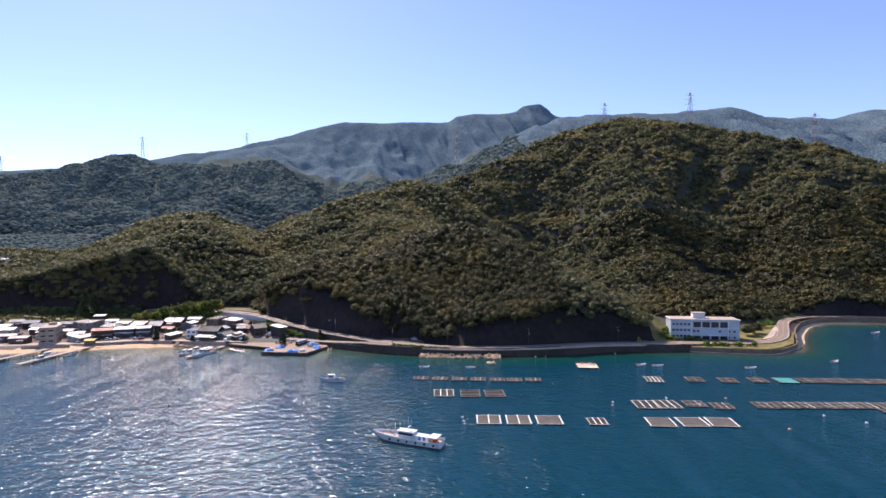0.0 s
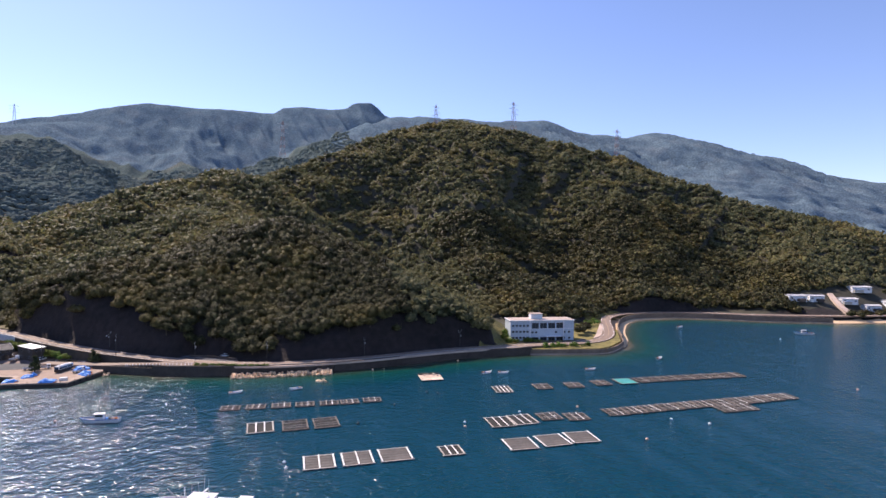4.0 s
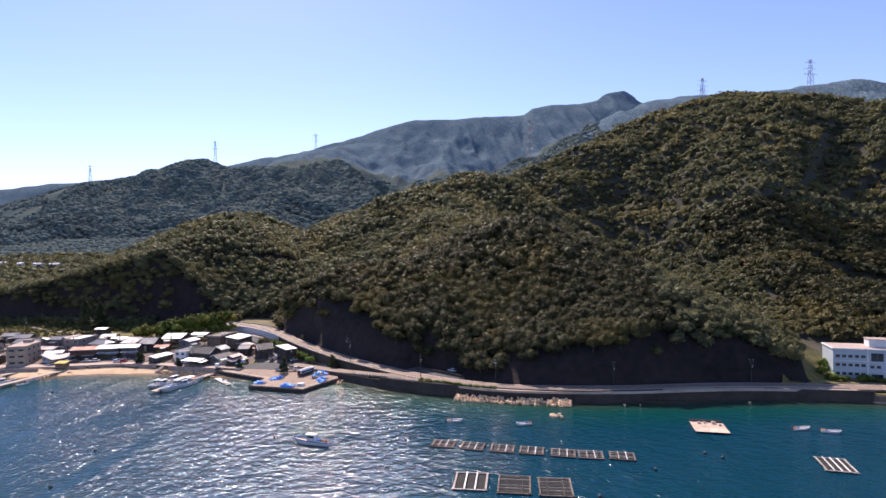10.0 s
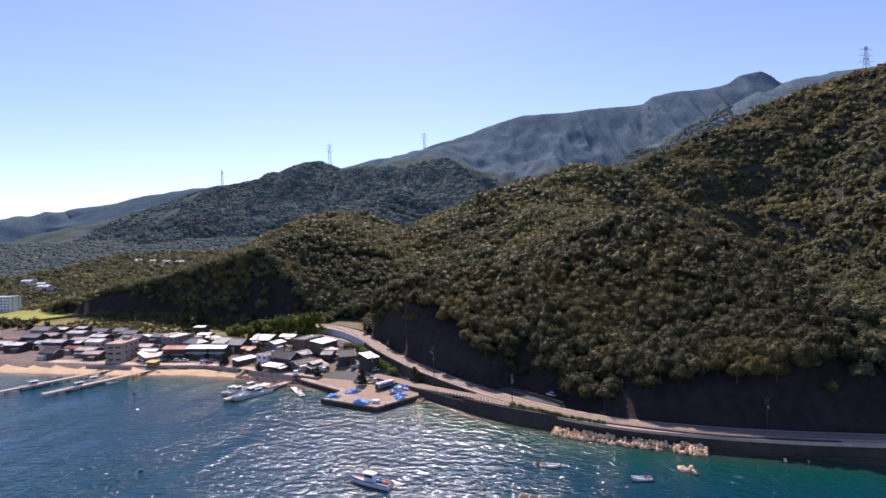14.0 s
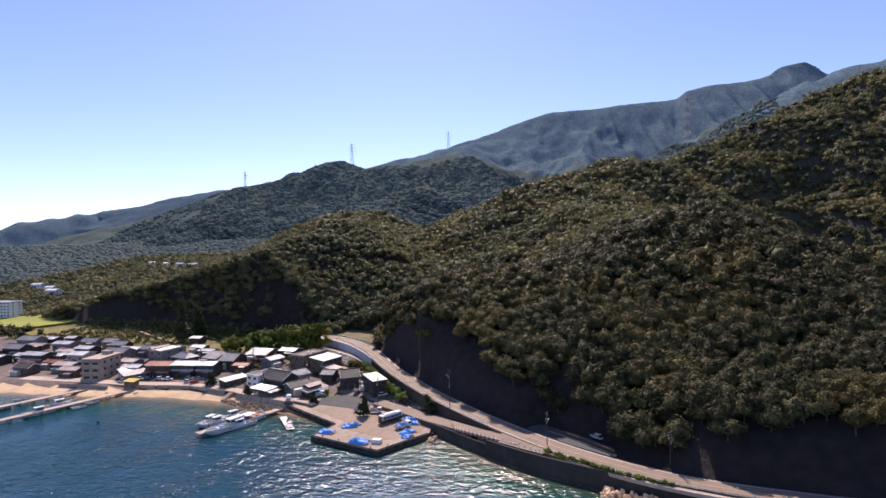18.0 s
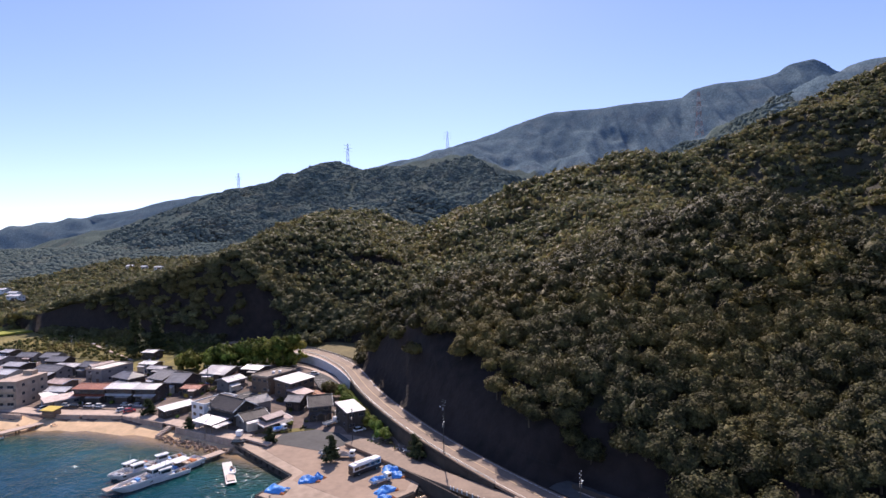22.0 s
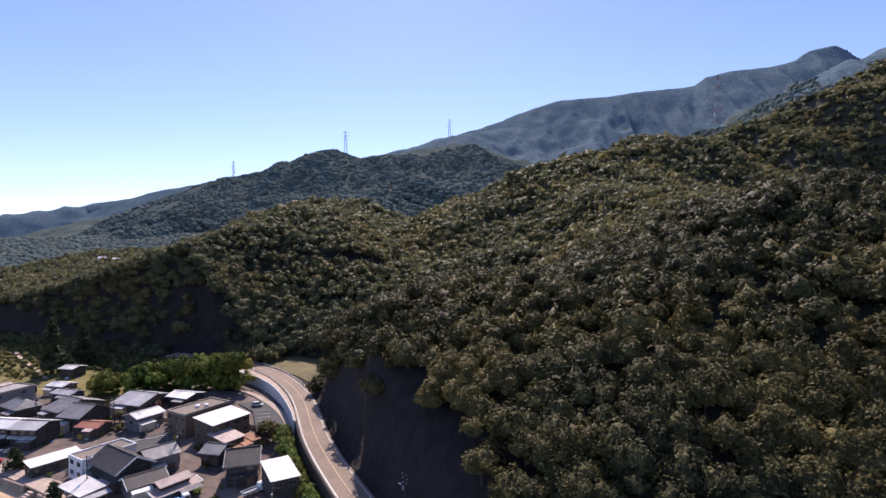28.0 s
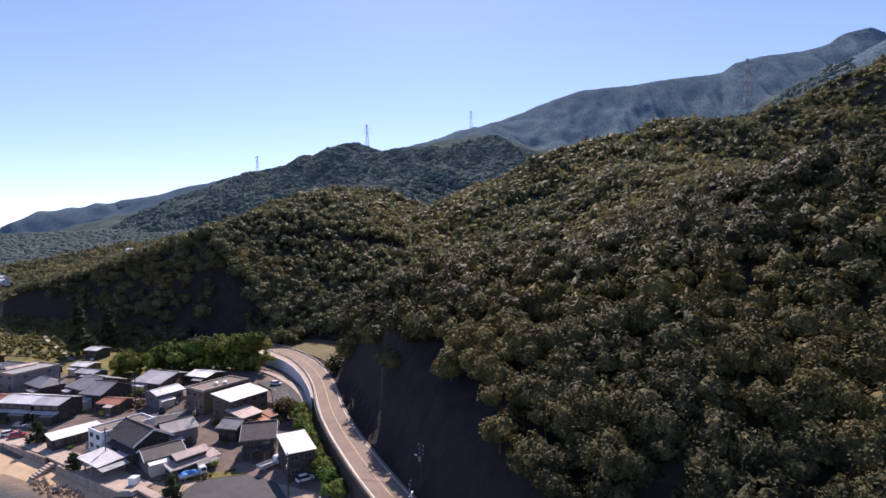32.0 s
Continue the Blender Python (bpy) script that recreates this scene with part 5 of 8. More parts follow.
def house(x, y, yaw, w, d, eave, rise, roof, wall, label, z=None, kind="gable", over=0.6, cols=3, floors=None, porch=False, name="house", side_win=True):
    """A house with its front to -y before yaw; the ridge runs along its width w."""
    z = float(land(np.array([x]), np.array([y]))[0][0]) if z is None else z
    if kind == "gable" and roof in (R_WHITE, R_LIGHT, R_PINK, R_RED):
        rise *= 0.55                                   # sheet roofs lie flatter than tiled ones
    HOUSES.append((x, y, z, yaw, w, d))
    h = thing(name, pose(x, y, z, 0, 0, yaw), label, "house")
    bm = bmesh.new()
    if kind == "gable":
        prof = [(-d / 2, -0.8), (d / 2, -0.8), (d / 2, eave), (0, eave + rise - 0.02), (-d / 2, eave)]
    elif kind == "shed":
        prof = [(-d / 2, -0.8), (d / 2, -0.8), (d / 2, eave + rise), (-d / 2, eave)]
    else:
        prof = [(-d / 2, -0.8), (d / 2, -0.8), (d / 2, eave), (-d / 2, eave)]
    ends = [[bm.verts.new((s * w / 2, py, pz - (0.12 if pz > 0 else 0))) for py, pz in prof] for s in (-1, 1)]
    bm.faces.new(ends[0]), bm.faces.new(ends[1][::-1])
    for k in range(len(prof)):
        j = (k + 1) % len(prof)
        bm.faces.new((ends[0][k], ends[1][k], ends[1][j], ends[0][j]))
    bmesh.ops.recalc_face_normals(bm, faces=bm.faces)
    part("body", bm, wall, h)
    up = Matrix.Translation((0, 0, eave))
    if kind in ("gable", "hip"):
        rf = part("roof", gable_roof(w, d, rise, over, hip=(d * 0.45 if kind == "hip" else 0)), roof, h, at=up)
        rl = w + 2 * over - (d * 0.9 if kind == "hip" else 0)
        if kind == "gable" and (porch or roof in (R_DARK, R_PINK)):
            for sx in (-1, 1):
                for sy in (-1, 1):
                    x0, y0, z0 = sx * (w / 2 + over), sy * (d / 2 + over), -over * rise * 2 / d
                    part("bargeboard", strip(bmesh.new(), [(x0, y0, z0 + 0.06), (x0, 0, rise + 0.06)], [(x0 + sx * 0.1, y0, z0 + 0.06), (x0 + sx * 0.1, 0, rise + 0.06)], 0.42), M_WHITE, rf)
        part("ridge_cap", boxes((-rl / 2, -0.17, rise - 0.06, rl / 2, 0.17, rise + 0.16), bev=0.04), R_DARK if roof in (R_GREY, R_LIGHT) else roof, rf)
        if kind == "gable":
            rib = bmesh.new()
            gap = 0.46 if roof in (R_GREY, R_DARK, R_ORANGE) else 0.62
            k = int((w + 2 * over - 0.3) / gap)
            ye, ze = d / 2 + over, -over * rise * 2 / d
            for i in range(k + 1):
                px = -(k * gap) / 2 + i * gap
                for sy in (-1, 1):
                    vs = [rib.verts.new(p) for p in ((px - 0.05, sy * ye, ze), (px + 0.05, sy * ye, ze), (px + 0.05, sy * 0.16, rise - 0.3 * rise / d), (px - 0.05, sy * 0.16, rise - 0.3 * rise / d), (px, sy * ye, ze + 0.035), (px, sy * 0.16, rise - 0.3 * rise / d + 0.035))]
                    rib.faces.new((vs[0], vs[4], vs[5], vs[3])), rib.faces.new((vs[4], vs[1], vs[2], vs[5])), rib.faces.new((vs[0], vs[1], vs[4]))
            bmesh.ops.recalc_face_normals(rib, faces=rib.faces)
            part("ribbing", rib, roof, rf)
            for sy in (-1, 1):
                part("gutter", boxes((-w / 2 - over, sy * (ye + 0.06) - 0.07, ze - 0.26, w / 2 + over, sy * (ye + 0.06) + 0.07, ze - 0.12)), M_FRAME, rf)
    elif kind == "shed":
        bm = bmesh.new()
        yy, s = d / 2 + over, rise / d
        pts = [(-w / 2 - over, -yy, -over * s), (w / 2 + over, -yy, -over * s), (w / 2 + over, yy, rise + over * s), (-w / 2 - over, yy, rise + over * s)]
        strip(bm, [pts[0], pts[3]], [pts[1], pts[2]], 0.18)
        part("roof", bm, roof, h, at=up)
        part("gutter", boxes((-w / 2 - over, -yy - 0.12, -over * s - 0.2, w / 2 + over, -yy, -over * s - 0.05)), M_FRAME, h, at=up)
    else:
        part("roof", boxes((-w / 2, -d / 2, -0.1, w / 2, d / 2, 0.0)), roof, h, at=up)
        t = 0.22
        for b4 in ((-w / 2 - 0.1, -d / 2 - 0.1, w / 2 + 0.1, -d / 2 + t), (-w / 2 - 0.1, d / 2 - t, w / 2 + 0.1, d / 2 + 0.1), (-w / 2 - 0.1, -d / 2 + t, -w / 2 + t, d / 2 - t), (w / 2 - t, -d / 2 + t, w / 2 + 0.1, d / 2 - t)):
            part("parapet", boxes((b4[0], b4[1], -0.25, b4[2], b4[3], 0.4)), W_CONC if wall != W_WHITE else W_WHITE, h, at=up)
    floors = floors or max(1, int(eave / 2.6))
    fh = eave / floors
    for f in range(floors):
        for k in range(cols):
            px = (k + 0.5) / cols * w - w / 2
            if f == 0 and k == cols // 2:
                part("door", boxes((-0.85, -0.07, 0, 0.85, 0.03, 2.0), bev=0.02), W_BROWN, h, at=Matrix.Translation((px, -d / 2, 0)))
            else:
                window(h, min(1.7, w / cols * 0.62), 1.15, Matrix.Translation((px, -d / 2, f * fh + fh * 0.55)))
        if side_win:
            for sgn, rot in ((1, 90), (-1, -90)):
                for py in ((-d / 4, d / 4) if d > 7 else (0,)):
                    window(h, 1.3, 1.1, Matrix.Translation((sgn * w / 2, py, f * fh + fh * 0.55)) @ pose(0, 0, 0, 0, 0, rot))
    if floors > 1 and kind in ("gable", "hip"):
        bm = strip(bmesh.new(), [(-w / 2 - 0.2, -d / 2, fh + 0.5), (w / 2 + 0.2, -d / 2, fh + 0.5)], [(-w / 2 - 0.2, -d / 2 - 1.1, fh), (w / 2 + 0.2, -d / 2 - 1.1, fh)], 0.12)
        part("lower_eave", bm, roof, h)
    if kind in ("gable", "hip") and eave > 2.8 and w > 7 and not porch:
        k = int(abs(x) * 3 + abs(y)) % 4
        px, aw, ah = (-1 if k % 2 else 1) * w * 0.22, w * (0.34 + 0.05 * k), 2.3
        an = part("annex", boxes((px - aw / 2, -d / 2 - 1.9, -0.6, px + aw / 2, -d / 2, ah)), (W_BROWN, W_GREY, W_DARK, W_CREAM)[k], h)
        part("annex_roof", strip(bmesh.new(), [(px - aw / 2 - 0.3, -d / 2 - 2.3, ah), (px - aw / 2 - 0.3, -d / 2 - 0.03, ah + 0.5)], [(px + aw / 2 + 0.3, -d / 2 - 2.3, ah), (px + aw / 2 + 0.3, -d / 2 - 0.03, ah + 0.5)], 0.12), (R_PINK, R_LIGHT, R_GREY, R_WHITE)[k], an)
        part("aerial", tube(bmesh.new(), (w * 0.3, 0, eave + rise * 0.5), (w * 0.3, 0, eave + rise + 1.8), 0.04, 0.03, 5), M_RAIL, h)
    if porch:
        part("porch_roof", gable_roof(2.6, 3.4, 0.8, 0.3, 0.12), roof, h, at=Matrix.Translation((0, -d / 2 - 1.0, 2.5)) @ pose(0, 0, 0, 0, 0, 90))
        for sx in (-1.5, 1.5):
            part("porch_post", boxes((sx - 0.07, -d / 2 - 2.1, -0.3, sx + 0.07, -d / 2 - 1.96, 2.5)), M_WOOD, h)
    return h


# the seaward row and the houses behind it
house(-121.5, 339.5, 55, 6.2, 10.5, 6.2, 0.9, R_WHITE, W_DARK, "tall dark house under a white metal roof", kind="shed", over=0.35, cols=2)
house(-137.2, 343.8, 40, 7.4, 9.5, 5.4, 2.4, R_DARK, W_DARK, "dark boarded house with a grey tiled gable and porch", porch=True, cols=2)
house(-150.2, 347.3, 12, 5.4, 6.4, 3.6, 1.3, R_GREY, W_DARK, "small dark shed-like house with a grey roof", cols=2)
house(-173.2, 361.6, -6, 9, 15.5, 6.6, 0, R_BROWN, W_BROWN, "flat-roofed brown two-storey house with roof vents", kind="flat", cols=3)
house(-161.0, 359.4, 84, 12.8, 8.5, 5.6, 1.0, R_WHITE, W_BROWN, "brown house wing under a bright white metal roof", kind="shed", over=0.4, cols=4)
house(-154.2, 354.4, 84, 6.4, 7.2, 3.2, 1.1, R_PINK, W_BROWN, "small brown house with a faded pink roof", kind="shed", over=0.4, cols=2)
for k in range(3):
    house(-149.6 + 0.2 * k, 359.2 - 3.1 * k, 78, 2.6, 5.2, 2.3 - 0.2 * k, 0.5, R_ORANGE, W_BROWN, "low lean-to with an orange tiled roof", kind="shed", over=0.2, cols=1, name="lean_to", side_win=False)
house(-174.2, 331.5, -8, 7.2, 13.5, 5.2, 0, R_BROWN, W_WHITE, "white two-storey building with a flat grey roof and parapet", kind="flat", cols=2)
house(-163.6, 329.2, -10, 13.5, 8.0, 5.4, 2.3, R_DARK, W_DARK, "large dark house with white bargeboards under a tiled gable", over=0.9, cols=5)
house(-160.2, 337.0, 72, 7.5, 7.5, 4.6, 1.5, R_GREY, W_GREY, "grey house with a low tiled roof behind the big house", cols=2)
house(-153.2, 327.6, 70, 8.2, 6.6, 3.2, 1.5, R_DARK, W_GREY, "low house with a dark tiled roof and white bargeboards", cols=3)
pink = house(-146.8, 330.3, 80, 10.6, 5.6, 2.9, 1.2, R_PINK, W_BROWN, "long low house with a two-tiered faded roof and white eaves", cols=3, over=0.7)
part("upper_storey", boxes((-3.6, -1.5, 2.9, 3.6, 1.9, 4.5)), W_BROWN, pink)
part("upper_roof", gable_roof(7.2, 3.6, 0.7, 0.6), R_PINK, pink, at=Matrix.Translation((0, 0.2, 4.5)))
house(-188.2, 327.3, 80, 11.8, 4.4, 2.7, 0.7, R_WHITE, W_DARK, "long dark shed under a white metal roof", kind="shed", over=0.35, cols=4)
house(-201.8, 347.0, 14, 7.4, 6.0, 2.9, 1.3, R_RED, W_BROWN, "small house with a rust-red metal roof", cols=3)
house(-212.2, 350.6, 10, 8.2, 11.5, 4.3, 2.5, R_GREY, W_DARK, "dark house with a wide grey tiled roof", cols=2)
house(-226, 355.5, -3, 9.2, 14.5, 3.4, 2.3, R_GREY, W_BROWN, "long house with grey tiled roof in the middle of the village", cols=2)
house(-212.8, 336.2, 17, 8.6, 8.6, 5.4, 2.0, R_LIGHT, W_DARK, "dark two-storey house with a light grey roof facing the beach", cols=3)
house(-224.3, 333.6, 16, 11.4, 8.6, 5.4, 2.0, R_WHITE, W_DARK, "dark two-storey house with a white roof facing the beach", cols=4)
house(-236.2, 329.6, 17, 13.4, 8.8, 5.4, 2.0, R_RED, W_DARK, "dark two-storey house with a rust-brown roof facing the beach", cols=4)
house(-243.5, 348.4, -6, 11.5, 7.5, 3.8, 2.0, R_GREY, W_DARK, "house with a grey hipped tile roof", kind="hip", cols=3)
house(-260.4, 351.5, 4, 9.6, 16, 6.0, 0, R_GREY, W_GREY, "plain grey concrete store with a flat roof", kind="flat", cols=2)
house(-268.2, 352.5, 82, 9, 5, 6.0, 1.4, R_PINK, W_GREY, "small pale gabled house behind the concrete store", cols=2)
house(-255.6, 369, 8, 8.0, 6.0, 3.4, 1.2, R_WHITE, W_BROWN, "house with a white metal roof and blue washing", cols=2)
house(-243.6, 364, 6, 9.5, 5.5, 3.2, 1.4, R_LIGHT, W_GREY, "low house with pale grey roof at the village edge", cols=3)
house(-207.6, 368.2, 6, 11.5, 14.5, 3.5, 3.6, R_LIGHT, W_BROWN, "large house with a steep pale metal roof", cols=3, over=0.8)
house(-191.6, 356.4, 84, 8.4, 7.0, 4.2, 1.8, R_WHITE, W_GREY, "two-storey grey house with a white tiled roof", cols=3)
house(-196.8, 376.4, 4, 9.2, 8.0, 3.3, 1.5, R_WHITE, W_DARK, "dark house with a white roof below the bamboo", cols=2)
house(-275.4, 385.2, 8, 7.0, 6.2, 3.9, 1.2, R_WHITE, W_DARK, "small dark shrine hall with a pale roof below cedars", cols=2, name="shrine_hall")
house(-243.2, 320.2, 72, 12, 5.4, 2.9, 0.8, R_PINK, W_GREY, "low boat shed with a pale roof beside the yard", kind="shed", cols=3)
house(-250, 322, 72, 9.5, 4.6, 3.4, 0.7, R_WHITE, W_BLUE, "narrow shed with white and blue sheeting", kind="shed", cols=2, name="shed")
house(-306.5, 334, 12, 10.5, 8.5, 4.8, 2.0, R_WHITE, W_CREAM, "pale house with a white gable roof near the far pier", cols=3)
house(-294, 319.5, 12, 11, 8, 4.0, 1.7, R_PINK, W_BROWN, "brown house with a faded roof near the shore", cols=3)
house(-281, 313.5, 12, 10, 7.0, 3.8, 1.7, R_PINK, W_BROWN, "low brown house with a faded roof", cols=3)
house(-288.7, 344.6, 8, 10, 8, 4.2, 1.6, R_GREY, W_DARK, "dark house with a grey tiled roof among neighbours", cols=3)
house(-290.7, 352.7, 14, 12, 8, 4.2, 1.6, R_LIGHT, W_GREY, "grey house with a pale sheet roof behind the flats", cols=3)
house(-264.2, 333.1, 5, 9, 7, 4.2, 1.6, R_PINK, W_BROWN, "brown house with a faded pink roof", cols=3)
house(-308.5, 358.8, 12, 10, 7, 4.2, 1.6, R_GREY, W_DARK, "dark tiled house below the terrace", cols=3)
house(-286.5, 338.5, 10, 11, 8, 4.2, 1.6, R_LIGHT, W_DARK, "dark house with a pale roof in the dense row", cols=3)
house(-251.9, 325.0, 16, 9, 6, 4.2, 1.6, R_WHITE, W_BROWN, "low brown house with a white sheet roof", cols=3)
house(-288, 343, 8, 14, 8, 5.2, 1.8, R_GREY, W_GREY, "grey two-storey house with a tiled roof", cols=4)
house(-331, 326, 10, 15, 9, 5.2, 1.8, R_LIGHT, W_DARK, "dark two-storey house with a pale roof", cols=4)
house(-318, 345, 8, 11, 8, 4.8, 1.8, R_LIGHT, W_DARK, "dark house with a pale metal roof", cols=3)
house(-346, 350, 12, 12, 8, 4.8, 1.8, R_LIGHT, W_GREY, "grey house at the back of the village", cols=3)
house(-366, 334, 10, 13, 8, 4.8, 1.8, R_GREY, W_DARK, "dark house with a grey roof at the village's far end", cols=3)
house(-384, 352, 10, 14, 9, 4.8, 1.8, R_GREY, W_GREY, "grey tiled house at the village's far end", cols=3)
house(-309, 308, 12, 9, 7, 4.0, 1.6, R_DARK, W_BROWN, "brown house with a dark roof beside the far pier", cols=2)
house(-352, 316, 14, 12, 8, 4.6, 1.7, R_WHITE, W_DARK, "dark house with a white roof along the western shore", cols=3)
house(-392, 322, 12, 13, 8, 4.6, 1.7, R_LIGHT, W_GREY, "grey house along the western shore", cols=3)
for (x, y, yaw, w, d) in ((-655, 650, 20, 8, 5), (-622, 644, 20, 6, 5), (-592, 640, 5, 11, 4), (-566, 638, 5, 13, 4), (-682, 523, 15, 12, 8), (-617, 501, 15, 13, 8), (-640, 512, 20, 9, 7)):
    house(x, y, yaw, w, d, 3.4 if y > 600 else 4.4, 1.5 if y > 600 else 2.2, R_WHITE, W_WHITE, "white house on the wooded terrace above the bay", cols=3, z=float(land(np.array([x]), np.array([y]))[0][0]) + 3.0)
for (x, y, yaw, w, d) in ((453, 393, -25, 15, 8), (470, 388, -25, 12, 7), (507, 386, -20, 14, 8), (542, 401, -20, 18, 9), (520, 374, -20, 13, 8), (552, 380, -20, 10, 8)):
    house(x, y, yaw, w, d, 5.0, 1.6, R_LIGHT, W_WHITE, "white house among trees across the bay", cols=3, z=max(5.0, float(land(np.array([x]), np.array([y]))[0][0])))
# the dense western end of the village
infill = random.Random(8)
for _ in range(160):
    x, y = infill.uniform(-392, -256), infill.uniform(312, 366)
    w, d = infill.uniform(6.5, 11), infill.uniform(5, 7.5)
    if sum(1 for q in HOUSES if q[0] < -250) > 44 or y < 312 + (-256 - x) * -0.02 or min(math.hypot(x - q[0], y - q[1]) - (q[4] + q[5]) / 4 for q in HOUSES) < (w + d) / 4 + 1.2 or math.hypot(x + 263.5, y - 316.8) < 15:
        continue
    k = infill.randrange(5)
    house(x, y, infill.uniform(4, 16), w, d, infill.uniform(2.8, 4.6), 1.5, (R_LIGHT, R_PINK, R_GREY, R_WHITE, R_RED)[k], (W_DARK, W_BROWN, W_GREY, W_DARK, W_BROWN)[k], ("dark house with a pale sheet roof", "brown house with a faded pink roof", "grey house with a tiled roof", "dark house with a white sheet roof", "brown house with a rust-red roof")[k] + " in the western rows", cols=2)
house(-545, 420, 15, 20, 12, 13.0, 0, R_LIGHT, W_WHITE, "white hall-like building beside the rice field", kind="flat", cols=6, z=9)

# concrete block of flats at the waterfront
apt = thing("apartment_block", pose(-263.5, 316.8, 2.6, 0, 0, 22), "three-storey concrete block of flats with balconies", "apartment block")
part("body", boxes((-4.4, -8, -0.8, 4.4, 8, 10.2)), W_CONC, apt)
part("roof_slab", boxes((-4.7, -8.3, 10.2, 4.7, 8.3, 10.55), bev=0.05), M_CONC, apt)
for f in range(3):
    bal = part("balcony", boxes((-4.3, -9.3, 3.3 * f + 0.1, 4.3, -8.0, 3.3 * f + 0.3), (-4.3, -9.3, 3.3 * f + 0.3, 4.3, -9.15, 3.3 * f + 1.35)), W_CONC, apt)
    part("rail", boxes((-4.3, -9.28, 3.3 * f + 1.35, 4.3, -9.18, 3.3 * f + 1.45)), M_RAIL, bal)
    for px in (-2.1, 2.1):
        window(apt, 2.6, 1.9, Matrix.Translation((px, -8, 3.3 * f + 1.3)))
    for py in (-4.5, 0.5, 5):
        window(apt, 1.4, 1.2, Matrix.Translation((4.4, py, 3.3 * f + 1.8)) @ pose(0, 0, 0, 0, 0, 90))
part("roof_housing", boxes((-2, 3, 10.55, 2, 6, 12.2)), W_CONC, apt)

# the old school on the headland
sch = thing("school_building", pose(180.5, 317.5, 2.9, 0, 0, -8) @ Matrix.Diagonal((0.865, 0.85, 0.82, 1)), "old white three-storey school with big upper windows and a roof tower", "school")
sw, sdp, shh = 48.0, 15.0, 15.4
part("body", boxes((-sw, 0, -1, 0, sdp, shh)), W_BLUE, sch)
rf = part("roof_slab", boxes((-sw - 0.6, -0.6, shh, 0.6, sdp + 0.4, shh + 0.5), bev=0.08), W_WHITE, sch)
part("roof_deck", boxes((-sw, 0.2, shh + 0.5, 0, sdp, shh + 0.62)), mat("roof_deck_membrane", (0.45, 0.36, 0.30), 0.8, 0.2, 0.6), rf)
tow = part("roof_tower", boxes((-31, 5, shh + 0.5, -22.5, 11, shh + 4.6), bev=0.06), W_WHITE, sch)
part("aerial", tube(bmesh.new(), (-25, 7, shh + 4.9), (-25, 7, shh + 8.2), 0.06), M_RAIL, tow)
part("tower_slab", boxes((-31.4, 4.6, shh + 4.6, -22.1, 11.4, shh + 4.9)), M_CONC, tow)
for k in range(4):
    window(sch, 5.2, 4.6, Matrix.Translation((-29.4 + k * 6.2, 0, 11.5)))
    window(sch, 4.9, 2.7, Matrix.Translation((-29.4 + k * 6.2, 0, 1.5)))
for wx_ in (-31.5, -28.8, -13.6, -7.2, -3.6):
    window(sch, 1.7, 1.5, Matrix.Translation((wx_, 0, 6.6)))
for wx_ in (-7.4, -3.4):
    window(sch, 1.6, 1.5, Matrix.Translation((wx_, 0, 2.0)))
for f in range(3):
    for k in range(5):
        window(sch, 1.8, 1.5, Matrix.Translation((-46 + k * 2.7, 0, 2.6 + f * 4.6)))
for py in (4.5, 10):
    for f in (0, 2):
        window(sch, 1.8, 1.4, Matrix.Translation((0, py, 3.0 + f * 4.2)) @ pose(0, 0, 0, 0, 0, 90))
part("floor_band", boxes((-sw - 0.08, -0.14, 9.2, 0.1, 0.0, 9.5)), W_WHITE, sch)
for px in (-33.4, -7.9):
    part("pilaster", boxes((px - 0.3, -0.35, -0.8, px + 0.3, 0.0, shh)), W_WHITE, sch)
part("canopy", boxes((-22, -3.2, 3.5, -9, -0.02, 3.8), bev=0.04), W_WHITE, sch)
for px in (-21.6, -9.4):
    part("canopy_post", boxes((px - 0.1, -3.0, -0.6, px + 0.1, -2.8, 3.5)), M_RAIL, sch)

# open shelter with a white roof near the beach
shel = thing("open_shelter", pose(-163.6, 319.6, 2.62, 0, 0, -8), "open work shelter with a white sheet roof and timber posts", "shelter")
part("roof", strip(bmesh.new(), [(-6, -3.2, 3.0), (-6, 3.2, 3.5)], [(5.2, -3.2, 3.0), (5.2, 3.2, 3.5)], 0.12), R_WHITE, shel)
part("side_roof", strip(bmesh.new(), [(5.3, -3.2, 2.75), (5.3, 3.0, 2.95)], [(7.4, -3.0, 2.4), (7.4, 3.0, 2.6)], 0.1), R_LIGHT, shel)
for px in (-5.6, -1.8, 1.8, 4.9):
    for py in (-2.9, 2.9):
        part("post", boxes((px - 0.08, py - 0.08, -0.3, px + 0.08, py + 0.08, 2.95 if py < 0 else 3.3)), M_WOOD, shel)
part("back_wall", boxes((-5.6, 2.95, 0, 5.0, 3.05, 3.2)), W_BROWN, shel)
part("work_table", boxes((-3, -0.6, 0.75, 2.5, 0.5, 0.85), (-2.9, -0.5, -0.2, -2.75, 0.4, 0.75), (2.2, -0.5, -0.2, 2.35, 0.4, 0.75)), M_WOOD, shel)

